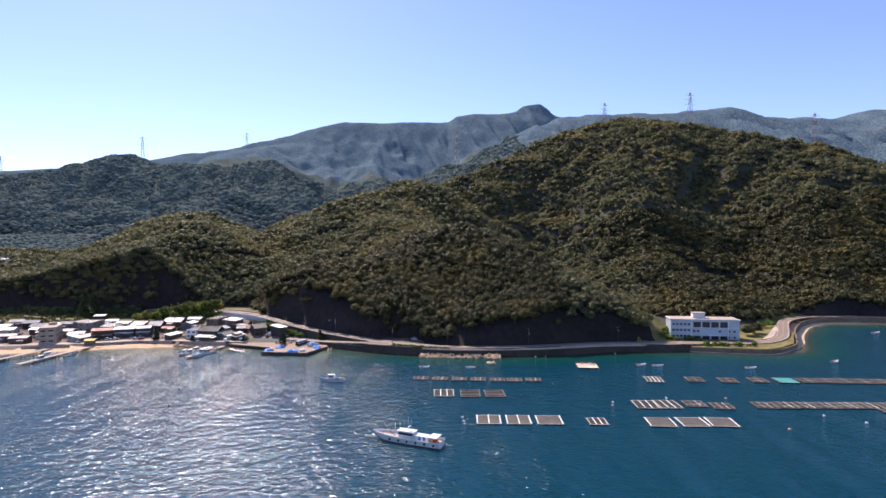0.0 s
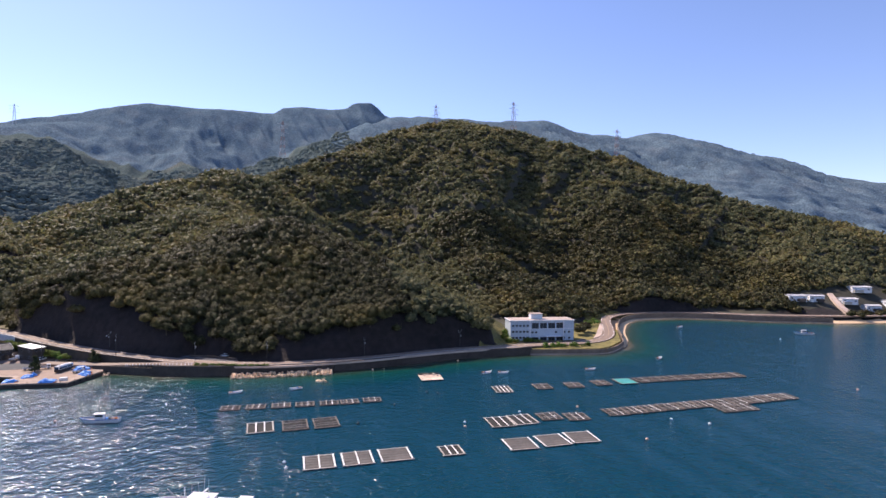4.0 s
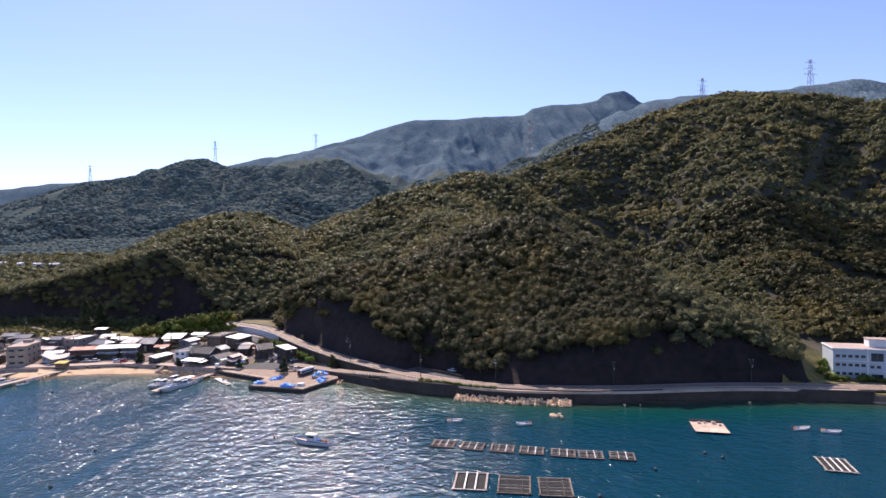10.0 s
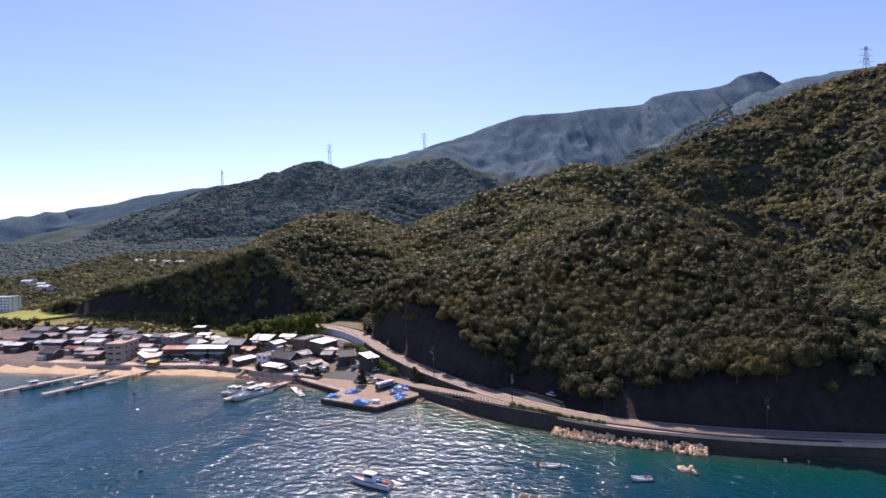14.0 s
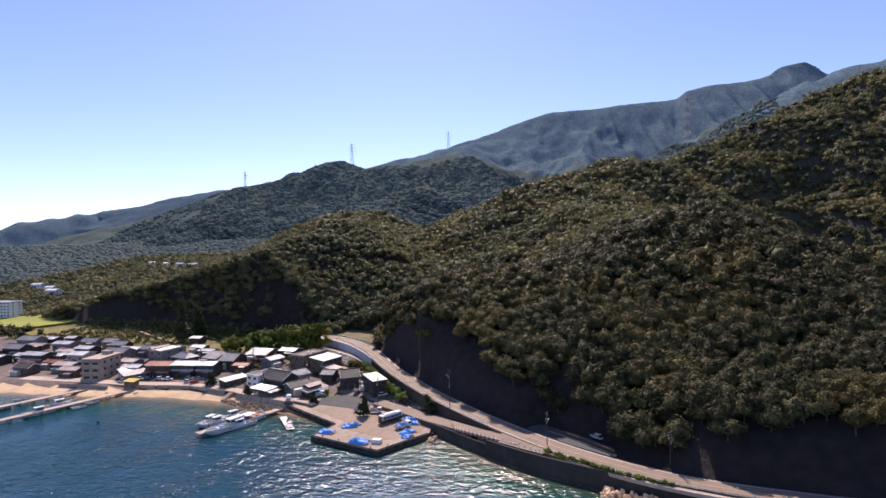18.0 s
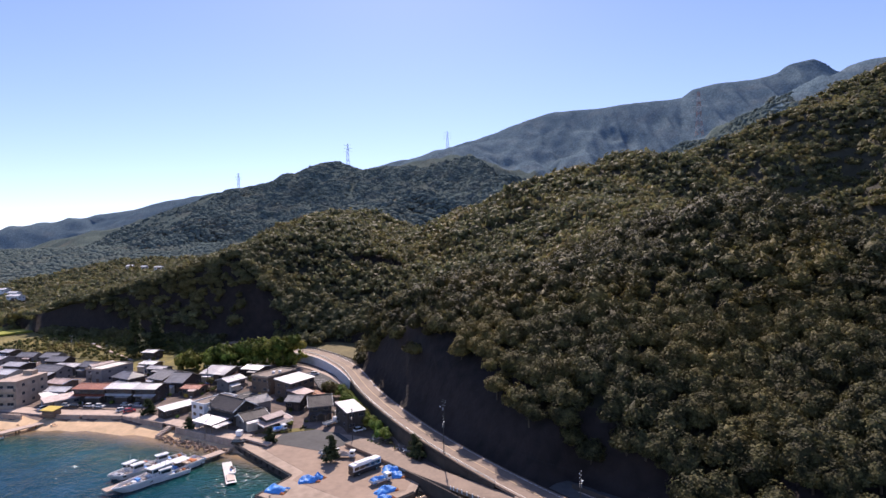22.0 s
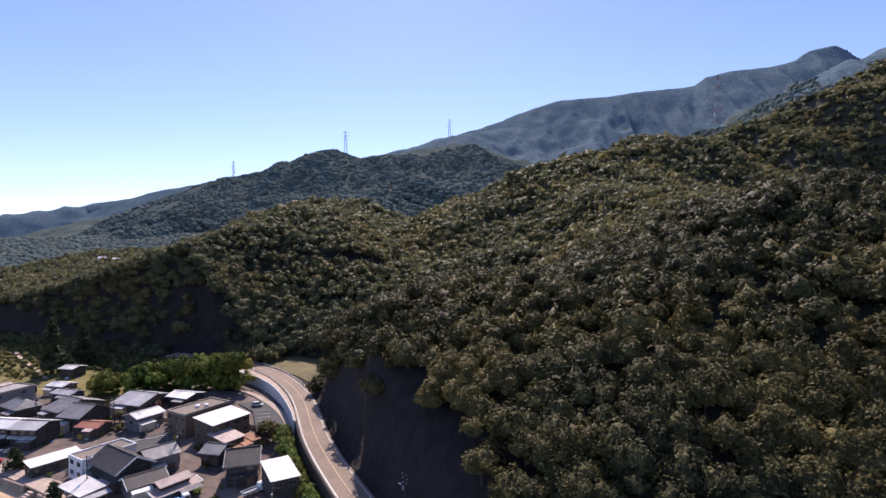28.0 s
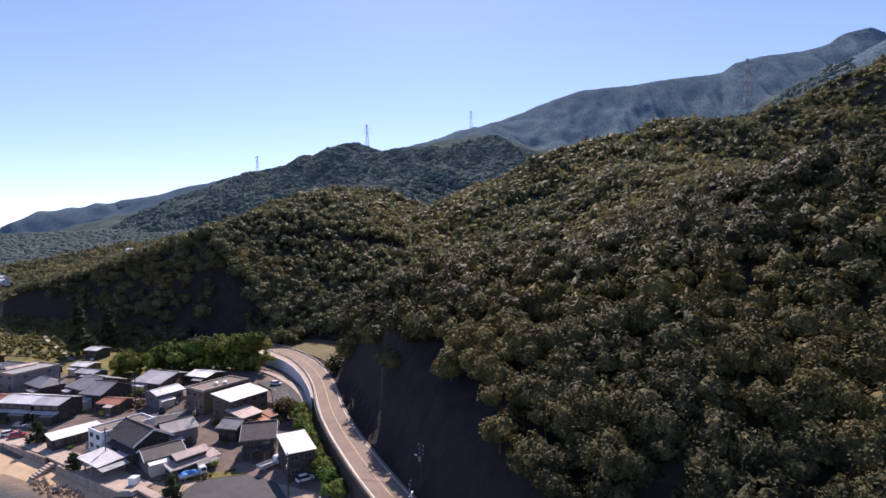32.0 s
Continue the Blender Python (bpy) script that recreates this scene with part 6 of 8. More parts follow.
hut = thing("snack_hut", pose(-233.5, 310.5, 2.6, 0, 0, 12), "small yellow-roofed wooden hut by the beach", "hut")
part("body", boxes((-2.6, -1.6, -0.4, 2.6, 1.6, 2.3)), W_BROWN, hut)
part("roof", strip(bmesh.new(), [(-3.1, -2.2, 2.25), (-3.1, 2.0, 2.85)], [(3.1, -2.2, 2.25), (3.1, 2.0, 2.85)], 0.14), mat("yellow_awning", (0.62, 0.45, 0.08), 0.7, 0.15, 1), hut)
part("counter", boxes((-2.2, -2.0, 0.85, 2.2, -1.6, 0.95)), M_WOOD, hut)
for (x, y, z, yaw) in ((-149.5, 318.2, 2.7, 20),):
    tk = thing("water_tank", pose(x, y, z, 0, 0, yaw), "white plastic tank with a lid on the lane", "tank")
    part("body", boxes((-0.9, -0.9, 0, 0.9, 0.9, 1.5), bev=0.15), M_TANK, tk)
    part("lid", boxes((-0.95, -0.95, 1.5, 0.95, 0.95, 1.65), bev=0.05), M_TANK, tk)
for (x, y, z) in ((-171.2, 362.6, 12.1), (-172.7, 360.6, 12.1)):
    v_ = thing("roof_vent", pose(x, y, z - 0.3, 0, 0, -6), "white domed vent on the flat roof", "vent")
    part("pipe", tube(bmesh.new(), (0, 0, 0), (0, 0, 0.7), 0.6, 0.6, 12), M_TANK, v_)
    part("cap", tube(bmesh.new(), (0, 0, 0.7), (0, 0, 0.95), 0.75, 0.25, 12), M_TANK, v_)

# ---- fish cages, rafts, boats ----
M_BEAM_W = mat("white_plank", (0.68, 0.66, 0.62), 0.75, 0.2, 1.5, rand=0.12)
M_BEAM_B = mat("weathered_timber", (0.135, 0.11, 0.09), 0.85, 0.35, 1.5, rand=0.3)
M_BEAM_G = mat("bleached_timber", (0.40, 0.36, 0.31), 0.8, 0.3, 1.5, rand=0.25)
M_NET = mat("dark_net", (0.022, 0.022, 0.02), 0.95, 0.3, 2, 0.3)
M_NET_G = mat("grey_net_cover", (0.11, 0.10, 0.09), 0.95, 0.25, 1.2, 0.4)
M_NET_T = mat("teal_net_cover", (0.04, 0.28, 0.27), 0.9, 0.25, 1.2, 0.4)
M_FLOAT = mat("black_float", (0.03, 0.03, 0.035), 0.6, 0.2, 2, 0.1)
M_HULL = mat("white_hull", (0.72, 0.73, 0.74), 0.4, 0.1, 0.8, 0.05)
M_HULL_B = mat("blue_hull_band", (0.05, 0.16, 0.34), 0.45, 0.1, 0.8, 0.05)
M_DECK = mat("boat_deck", (0.50, 0.40, 0.33), 0.75, 0.25, 1.5, 0.2)
M_ORANGE = mat("orange_net", (0.45, 0.16, 0.06), 0.9, 0.3, 2, 0.4)
M_TARP = mat("blue_tarpaulin", (0.05, 0.27, 0.72), 0.55, 0.2, 1.2, 0.8, 2.0)


def unit(name, bm, material):
    me = bpy.data.meshes.new(name)
    bm.to_mesh(me), bm.free()
    me.materials.append(material)
    return me


FLOAT = unit("float", tube(bmesh.new(), (-0.55, 0, 0), (0.55, 0, 0), 0.32, 0.32, 8), M_FLOAT)


def net_cage(w, d, style, label, crosses=2, sides=None):
    """A floating pen about its middle: side beams, cross beams, floats and the net."""
    c = thing("fish_cage", Matrix.Identity(4), label, "fish cage", "fish cages in the bay")
    main = M_BEAM_W if style == "cover" else M_BEAM_G if style == "white" else M_BEAM_B
    main = sides or main
    hw, hd = w / 2, d / 2
    for sx in (-1, 1):
        part("side_beam", boxes((sx * hw - 0.25, -hd, 0.35, sx * hw + 0.25, hd, 0.55), bev=0.04), main, c)
    for sy in (-1, 1):
        part("end_beam", boxes((-hw - 0.5, sy * hd - 0.2, 0.25, hw + 0.5, sy * hd + 0.2, 0.42), bev=0.04), M_BEAM_G if style == "cover" else main, c)
    if style == "timber":
        for k in range(6):
            y = -hd + (k + 0.5) / 6 * d
            part("pole", tube(bmesh.new(), (-hw - 0.3, y, 0.42 + 0.05 * (k % 2)), (hw + 0.3, y + 0.15, 0.42 + 0.05 * ((k + 1) % 2)), 0.09, 0.07, 6), M_BEAM_G if k % 3 else M_BEAM_B, c)
        for k in range(2):
            x = -hw + (k + 0.5) / 2 * w
            part("pole", tube(bmesh.new(), (x, -hd, 0.58), (x + 0.2, hd, 0.58), 0.09, 0.07, 6), M_BEAM_B, c)
    for k in range(crosses):
        x = -hw + (k + 1) / (crosses + 1) * w
        part("gangway", boxes((x - (0.13 if style == 'timber' else 0.22), -hd - 0.3, 0.56, x + (0.13 if style == 'timber' else 0.22), (hd if k % 2 == 0 or style != "cover" else 0), 0.66), bev=0.03), M_BEAM_W if style != 'timber' or k % 2 else M_BEAM_G, c)
    if style in ('white', 'timber'):
        part('net', boxes((-hw + 0.1, -hd + 0.1, 0.02, hw - 0.1, hd - 0.1, 0.10)), M_NET, c)
    if style == "cover":
        bm = bmesh.new()
        n_ = 8
        g = [[bm.verts.new((-hw + 0.4 + (w - 0.8) * i / n_, -hd + 0.2 + (d - 0.4) * j / n_, 0.34 - 0.10 * math.sin(math.pi * i / n_) * math.sin(math.pi * j / n_) + 0.03 * math.sin(i * 5 + j * 3))) for i in range(n_ + 1)] for j in range(n_ + 1)]
        for j in range(n_):
            for i in range(n_):
                bm.faces.new((g[j][i], g[j][i + 1], g[j + 1][i + 1], g[j + 1][i]))
        part("net_cover", bm, M_NET_G, c)
        for k in range(5):
            y = -hd + (k + 0.5) / 5 * d
            part("net_pole", tube(bmesh.new(), (-hw, y, 0.42), (hw, y, 0.42), 0.05, 0.05, 5), M_BEAM_B, c)
    elif style == "teal":
        part("net_cover", boxes((-hw + 0.3, -hd + 0.2, 0.2, hw - 0.3, hd - 0.2, 0.40)), M_NET_T, c)
    for sy in (-1, 1):
        for k in range(4):
            x = -hw + (k + 0.5) / 4 * w
            part("float", FLOAT, None, c, at=Matrix.Translation((x, sy * hd, 0.08)))
    for sx in (-1, 1):
        for k in range(3):
            part("float", FLOAT, None, c, at=pose(sx * hw, -hd + (k + 0.5) / 3 * d, 0.1, 0, 0, 90))
    return c


def lay(ob, spots):
    """Puts a thing at the first spot and copies of it at the others."""
    first = spots[0]
    for k, (x, y, yaw) in enumerate(spots[1:]):
        copy_thing(ob, pose(x, y, 0, 0, 0, yaw + 2.2 * math.sin(2.4 * k + 0.13 * x)))
    ob.matrix_basis = pose(first[0], first[1], 0, 0, 0, first[2])
    return ob


lay(net_cage(8.6, 9.6, "cover", "square fish cage with white side planks and a grey net cover", 1), [(12.3, 172.6, -1), (23.4, 172.4, -1)])
lay(net_cage(9.0, 9.4, "cover", "square fish cage fully covered by a grey net", 0), [(34.8, 172.2, -1), (75.3, 170.1, -3), (86.9, 170.2, -3), (97.6, 170.2, -3)])
lay(net_cage(6.4, 7.2, "white", "small open fish cage with three white gangways", 2), [(52.3, 170.7, -1)])
lay(net_cage(8.4, 10.2, "white", "open fish cage with white gangways and dark net", 2), [(-5.2, 207.8, 2), (77.2, 191.5, -2), (86.2, 191.8, -2)])
lay(net_cage(8.2, 10.4, "timber", "fish cage decked with a lattice of brown poles", 0), [(6.4, 207.3, 1), (17.0, 207.2, 1)])
lay(net_cage(6.8, 5.6, "timber", "narrow raft of brown poles with a white gangway", 2), [(-17, 233.6, -4), (-7.6, 232.8, -3), (1.8, 232, -3), (10.8, 231.4, -3), (20.2, 230.6, -2), (28.2, 230.2, -2), (37.3, 230.4, -1)])
lay(net_cage(7.2, 9.6, "white", "old open fish cage with leaning white gangways", 3), [(95.0, 231.2, -8)])
lay(net_cage(7.0, 8.2, "timber", "worn fish cage of brown poles", 1), [(114.4, 231.2, -6), (129.4, 229.6, -6), (143.6, 229.8, -5), (166.5, 229.2, -4), (174.8, 228.8, -4), (183, 228.4, -4), (191.4, 227.8, -4), (199.8, 227.2, -4), (208, 226.6, -5), (216.4, 226, -5)])
lay(net_cage(8.6, 8.8, "teal", "fish cage covered with a teal green net", 0), [(156.4, 229.5, -5)])
lay(net_cage(7.6, 7.8, "timber", "fish cage of crossed brown timber", 2), [(97.4, 192.6, -3), (107.2, 189.6, -8), (124.6, 190.6, -4), (132.8, 190.6, -4), (141, 190.6, -4), (149.4, 190.4, -4), (157.6, 190.4, -4), (165.8, 190.2, -4), (174, 190, -4), (182.4, 189.8, -4), (190.6, 189.6, -4), (199, 189.8, -4), (207, 190, -4), (170, 182.6, -6), (178, 182.4, -6)])

M_RAFT = mat("sunbleached_plank", (0.60, 0.45, 0.34), 0.85, 0.25, 0.7, 0.2, rand=0.12)
raft = thing("work_raft", pose(69.9, 258.8, 0, 0, 0, -4), "pale plank work raft with crates", "raft")
for k in range(10):
    part("plank", boxes((-5.3, -5.3 + k * 1.06 + 0.03, 0.5, 5.3, -5.3 + (k + 1) * 1.06 - 0.03, 0.66), bev=0.02), M_RAFT, raft)
for x in (-4, 0, 4):
    part("float", tube(bmesh.new(), (x, -5, 0.1), (x, 5, 0.1), 0.42, 0.42, 8), M_FLOAT, raft)
for (x, y, s) in ((-3, 2.6, 1.0), (-1.2, 3.4, 0.8), (1.5, 3.0, 1.2), (3.4, 1.6, 0.8)):
    part("crate", boxes((x, y, 0.66, x + s, y + s * 0.8, 0.66 + s * 0.6), bev=0.04), M_DECK, raft)
part("rail", boxes((-5.2, 4.9, 0.66, 5.2, 5.05, 1.4)), M_BEAM_B, raft)


def hull(bm, L_, B, H, sheer=0.5, flare=0.78):
    """A boat's hull: bow at +x, sides flaring to the gunwale, open on top."""
    n_ = 12
    rings = []
    for i in range(n_ + 1):
        t = i / n_
        wid = B / 2 * (0.86 if t < 0.08 else min(1.0, 0.9 + 0.3 * t) if t < 0.5 else math.sqrt(max(0.0, 1 - ((t - 0.5) / 0.5) ** 2.3)))
        wid = max(wid, 0.05)
        z = H + sheer * max(0, (t - 0.35) / 0.65) ** 2
        x = -L_ / 2 + L_ * t
        rings.append([bm.verts.new(p) for p in ((x, -wid, z), (x - (0.12 * L_ * t ** 4), -wid * flare, 0.05), (x - (0.18 * L_ * t ** 4), 0, -0.25), (x - (0.12 * L_ * t ** 4), wid * flare, 0.05), (x, wid, z))])
    for a, b_ in zip(rings[:-1], rings[1:]):
        for k in range(4):
            bm.faces.new((a[k], a[k + 1], b_[k + 1], b_[k]))
    bm.faces.new(rings[0]), bm.faces.new(rings[-1][::-1])
    bmesh.ops.recalc_face_normals(bm, faces=bm.faces)
    return rings


def boat(name, L_, B, H, label, cabin=True, band_=True, gear=0, category="boat"):
    b_ = thing(name, Matrix.Identity(4), label, category, "boats in the bay")
    bm = bmesh.new()
    hull(bm, L_, B, H)
    hl = part("hull", bm, M_HULL, b_)
    bm = bmesh.new()
    n_ = 10
    pts = []
    for i in range(n_ + 1):
        t = i / n_
        wid = max(0.05, B / 2 * (0.84 if t < 0.5 else 0.84 * math.sqrt(max(0.0, 1 - ((t - 0.5) / 0.5) ** 2.3))))
        pts.append((-L_ / 2 + 0.1 + (L_ * 0.97) * t, wid, H * 0.62 + 0.5 * max(0, (t - 0.35) / 0.65) ** 2))
    strip(bm, pts, [(x, -w, z) for x, w, z in pts], 0.05)
    part("deck", bm, M_DECK, b_)
    for s in (-1, 1):
        g = bmesh.new()
        strip(g, [(x, s * (w * 1.16 + 0.1), z + H * 0.46) for x, w, z in pts], [(x, s * (w * 1.16 - 0.06), z + H * 0.46) for x, w, z in pts], 0.16 + 0.01 * L_)
        part("gunwale", g, M_HULL_B if band_ else M_HULL, hl)
    if cabin:
        cw, cl, ch = B * 0.5, L_ * 0.22, H * 0.6 + 1.5
        cb = part("wheelhouse", boxes((-L_ * 0.12, -cw / 2, H * 0.6, -L_ * 0.12 + cl, cw / 2, H * 0.6 + ch), bev=0.08), M_HULL, b_)
        part("roof", boxes((-L_ * 0.12 - 0.3, -cw / 2 - 0.2, H * 0.6 + ch, -L_ * 0.12 + cl + 0.4, cw / 2 + 0.2, H * 0.6 + ch + 0.12), bev=0.03), M_HULL, cb)
        part("windscreen", boxes((-L_ * 0.12 + cl, -cw / 2 + 0.1, H * 0.6 + ch * 0.55, -L_ * 0.12 + cl + 0.04, cw / 2 - 0.1, H * 0.6 + ch * 0.88)), M_GLASS, cb)
        for s in (-1, 1):
            part("side_window", boxes((-L_ * 0.12 + 0.2, s * (cw / 2 + 0.02) - 0.02, H * 0.6 + ch * 0.55, -L_ * 0.12 + cl - 0.2, s * (cw / 2 + 0.02) + 0.02, H * 0.6 + ch * 0.88)), M_GLASS, cb)
        part("mast", tube(bmesh.new(), (-L_ * 0.02, 0, H * 0.6 + ch), (-L_ * 0.03, 0, H * 0.6 + ch + 0.18 * L_), 0.05, 0.03), M_RAIL, b_)
    else:
        part("engine", boxes((-L_ / 2 - 0.35, -0.2, 0.1, -L_ / 2 + 0.05, 0.2, H + 0.45), bev=0.06), M_FLOAT, b_)
        for k in range(2):
            part("thwart", boxes((-L_ * 0.2 + k * L_ * 0.3, -B * 0.42, H * 0.75, -L_ * 0.2 + k * L_ * 0.3 + 0.25, B * 0.42, H * 0.8)), M_BEAM_W, b_)
    for k in range(gear):
        x = -L_ * 0.42 + (k % 4) * L_ * 0.075
        part("fishing_gear", boxes((x, -B * 0.3 + (k // 4) * B * 0.3, H * 0.62, x + L_ * 0.06, -B * 0.3 + (k // 4) * B * 0.3 + B * 0.25, H * 0.62 + 0.7), bev=0.12), (M_ORANGE, M_DECK, M_NET_G, M_TARP)[k % 4], b_)
    if gear >= 8:
        rc = random.Random(int(L_ * 10))
        for k in range(int(L_ * 1.1)):
            x, y, q = rc.uniform(-L_ * 0.44, L_ * 0.3), rc.uniform(-B * 0.34, B * 0.3), rc.uniform(0.25, 0.7)
            if -L_ * 0.13 < x < L_ * 0.11 and cabin:
                continue
            part(("box", "net_pile", "coil")[k % 3], boxes((x, y, H * 0.62, x + q * 1.4, y + q, H * 0.62 + q * 0.9), bev=0.12 * q), (M_HULL, M_DECK, M_ORANGE, M_HULL, M_NET_G, M_BEAM_G)[rc.randrange(6)], b_)
        for k in range(3):
            x = -L_ * 0.4 + k * L_ * 0.3
            part("pole", tube(bmesh.new(), (x, B * 0.3, H * 0.6), (x + 0.2, B * 0.3, H * 0.6 + rc.uniform(1.8, 3.2)), 0.04, 0.03, 5), M_RAIL, b_)
    return b_


vessel = boat("work_vessel", 26, 5.6, 1.9, "white work vessel with dark windows, masts and cluttered deck", band_=False, gear=8, category="boat")
vessel.matrix_basis = pose(-16.6, 151.0, 0, 0, 0, 158)
part("deckhouse", boxes((-8.6, -1.5, 1.2, -3.3, 1.5, 3.0), bev=0.08), M_HULL, vessel)
part("door", boxes((-7.6, -1.56, 1.3, -6.7, -1.5, 2.9), (-5.9, -1.56, 1.3, -5.0, -1.5, 2.9)), M_HULL_B, vessel, "dark blue deckhouse doors")
part("door", boxes((-7.6, 1.5, 1.3, -6.7, 1.56, 2.9), (-5.9, 1.5, 1.3, -5.0, 1.56, 2.9)), M_HULL_B, vessel, "dark blue deckhouse doors")
part("awning", boxes((-12.0, -2.2, 3.2, -8.8, 2.2, 3.3)), M_HULL, vessel)
for x in (-11.8, -9.0):
    for y in (-2.0, 2.0):
        part("awning_post", tube(bmesh.new(), (x, y, 1.1), (x, y, 3.2), 0.05), M_RAIL, vessel)
part("derrick", tube(bmesh.new(), (4.5, 0, 1.4), (8.5, 0.3, 5.2), 0.12, 0.07), M_RAIL, vessel)
part("derrick_post", tube(bmesh.new(), (4.3, 0, 1.2), (4.3, 0, 5.6), 0.14, 0.1), M_HULL, vessel)
for x in (-2.0, 0.6, 2.2):
    part("aerial", tube(bmesh.new(), (x, 0.5, 4.2), (x, 0.5, 7.4 - 0.4 * x), 0.05, 0.03, 5), M_RAIL, vessel)
part("radar", boxes((-1.2, -0.9, 5.1, -0.8, 0.9, 5.35), bev=0.06), M_HULL, vessel)
for sy in (-1, 1):
    rail = bmesh.new()
    for k in range(9):
        x = 1.5 + k * 1.25
        y = sy * 2.55 * math.sqrt(max(0.02, 1 - max(0.0, x / 12.6) ** 2.3))
        tube(rail, (x, y, 1.9), (x, y, 2.9 + 0.04 * x), 0.035, seg=5)
        if k < 8:
            xn = x + 1.25
            tube(rail, (x, y, 2.9 + 0.04 * x), (xn, sy * 2.55 * math.sqrt(max(0.02, 1 - max(0.0, xn / 12.6) ** 2.3)), 2.9 + 0.04 * xn), 0.035, seg=5)
    part("bow_rail", rail, M_RAIL, vessel)
    for k in range(6):
        part("tyre_fender", tube(bmesh.new(), (-11 + k * 3.2, sy * 2.72, 1.05), (-11 + k * 3.2, sy * 2.98, 1.05), 0.42, 0.36, 9), M_TYRE, vessel)
launch = boat("fishing_boat", 13.5, 3.2, 1.3, "white fishing boat with a small wheelhouse at anchor", gear=4)
launch.matrix_basis = pose(-60.0, 229.2, 0, 0, 0, 172)
copy_thing(launch, pose(364.4, 311.5, 0, 0, 0, 150))
moored = boat("fishing_boat", 13.0, 3.1, 1.2, "white fishing boat moored with nets on deck", band_=False, gear=8)
ferry = boat("work_vessel", 26.0, 5.0, 1.7, "long white work boat with deck gear moored at the pier", band_=False, gear=8)
ferry.matrix_basis = pose(-150.4, 289.7, 0, 0, 0, -95.5)
part("awning", boxes((-8.5, -1.9, 3.0, -4.0, 1.9, 3.1)), M_HULL, ferry)
for k in range(5):
    part("locker", boxes((1.2 + 1.3 * k, -1.2 + 0.3 * (k % 3), 1.0, 2.2 + 1.3 * k, 0.2 + 0.3 * (k % 3), 1.9 + 0.2 * (k % 2)), bev=0.05), (M_ORANGE, M_HULL, M_DECK, M_TARP, M_HULL)[k], ferry)
lay(moored, [(-161.9, 289.4, -90.1), (-158.8, 289.5, -100), (-148.6, 290, -110), (-158.5, 297, -108), (-236.5, 273, -102), (-240.2, 283, 75), (-260, 268, -100)])
skiff = boat("skiff", 5.8, 1.8, 0.65, "small open white skiff with an outboard motor", cabin=False, band_=False, gear=6)
lay(skiff, [(-16.6, 255.8, 8), (7.8, 255.2, -160), (99.4, 261.2, 10), (107.5, 259.3, -14), (153.4, 254.3, -10), (-133.8, 299.5, -40), (-231, 290.5, -100), (-229.5, 284, -100), (206, 268, 30), (-266, 282, -100), (298, 360, 10)])


def pier(name, a, b_, width, z, label, piles=True):
    ln = math.hypot(b_[0] - a[0], b_[1] - a[1])
    yaw = math.degrees(math.atan2(b_[1] - a[1], b_[0] - a[0]))
    g = thing(name, pose(a[0], a[1], 0, 0, 0, yaw), label, "pier")
    k = int(ln / 2.5)
    for i in range(k):
        part("deck_slab", boxes((i * ln / k + 0.02, -width / 2, z - 0.35, (i + 1) * ln / k - 0.02, width / 2, z), bev=0.03), M_CONC, g)
    for i in range(1, k, 2):
        for s in (-1, 1):
            part("pile", tube(bmesh.new(), (i * ln / k, s * width * 0.4, -3), (i * ln / k, s * width * 0.4, z - 0.3), 0.2, 0.2, 6), M_CONC_OLD_SHADE, g)
    return g


pier("pier", (-147, 309, 0), (-154.5, 277), 3.0, 1.35, "narrow concrete pier with moored fishing boats")
pier("pier", (-231, 306, 0), (-238, 258), 3.4, 1.5, "long concrete pier with boats alongside")
pier("pier", (-252, 304, 0), (-262, 252), 3.2, 1.5, "second concrete pier at the west of the harbour")
pont = thing("pontoon", pose(-134.5, 299, 0, 0, 0, -40), "floating pontoon with plank deck off the quay", "pontoon")
for k in range(8):
    part("plank", boxes((-8 + k * 2.0 + 0.03, -1.3, 0.45, -6 + k * 2.0 - 0.03, 1.3, 0.62), bev=0.02), M_BEAM_W, pont)
for x in (-6, -2, 2, 6):
    part("float", tube(bmesh.new(), (x, -1.2, 0.15), (x, 1.2, 0.15), 0.36, 0.36, 8), M_FLOAT, pont)
part("shed", boxes((2.5, -1.0, 0.62, 7, 1.0, 0.95), bev=0.05), M_DECK, pont)

BUOY_B = mat("buoy_plastic", (0.72, 0.42, 0.30), 0.5, 0.15, 2, 0)
for k, (x, y) in enumerate(((63.7, 190.5), (65.1, 195), (89.3, 200.8), (114.1, 200.6), (99.9, 192.6), (27.9, 203.5), (-126.8, 214.9), (-74.9, 233.5), (-203.5, 275), (-18.9, 235.8), (3, 171), (2.5, 175.5), (118, 163), (140, 178), (150, 170), (250, 190), (330, 300), (-30, 236), (62, 236), (66, 233), (-118, 190), (45, 222))):
    dark = k in (5, 6, 7, 8, 9, 17, 18, 19, 20, 21)
    bo = thing("buoy", pose(x, y, 0, 0, 0, 40 * k), "dark mooring buoy on the water" if dark else "pale round mooring buoy", "buoy", "mooring buoys")
    bm = bmesh.new()
    bmesh.ops.create_uvsphere(bm, u_segments=10, v_segments=6, radius=0.55)
    for v in bm.verts:
        v.co.z = v.co.z * 0.8 + 0.2
    part("body", bm, M_FLOAT if dark else (BUOY_B if k % 3 == 0 else M_HULL), bo)
    part("ring", tube(bmesh.new(), (0, 0, 0.6), (0, 0, 0.95), 0.09, 0.06), M_RAIL, bo)


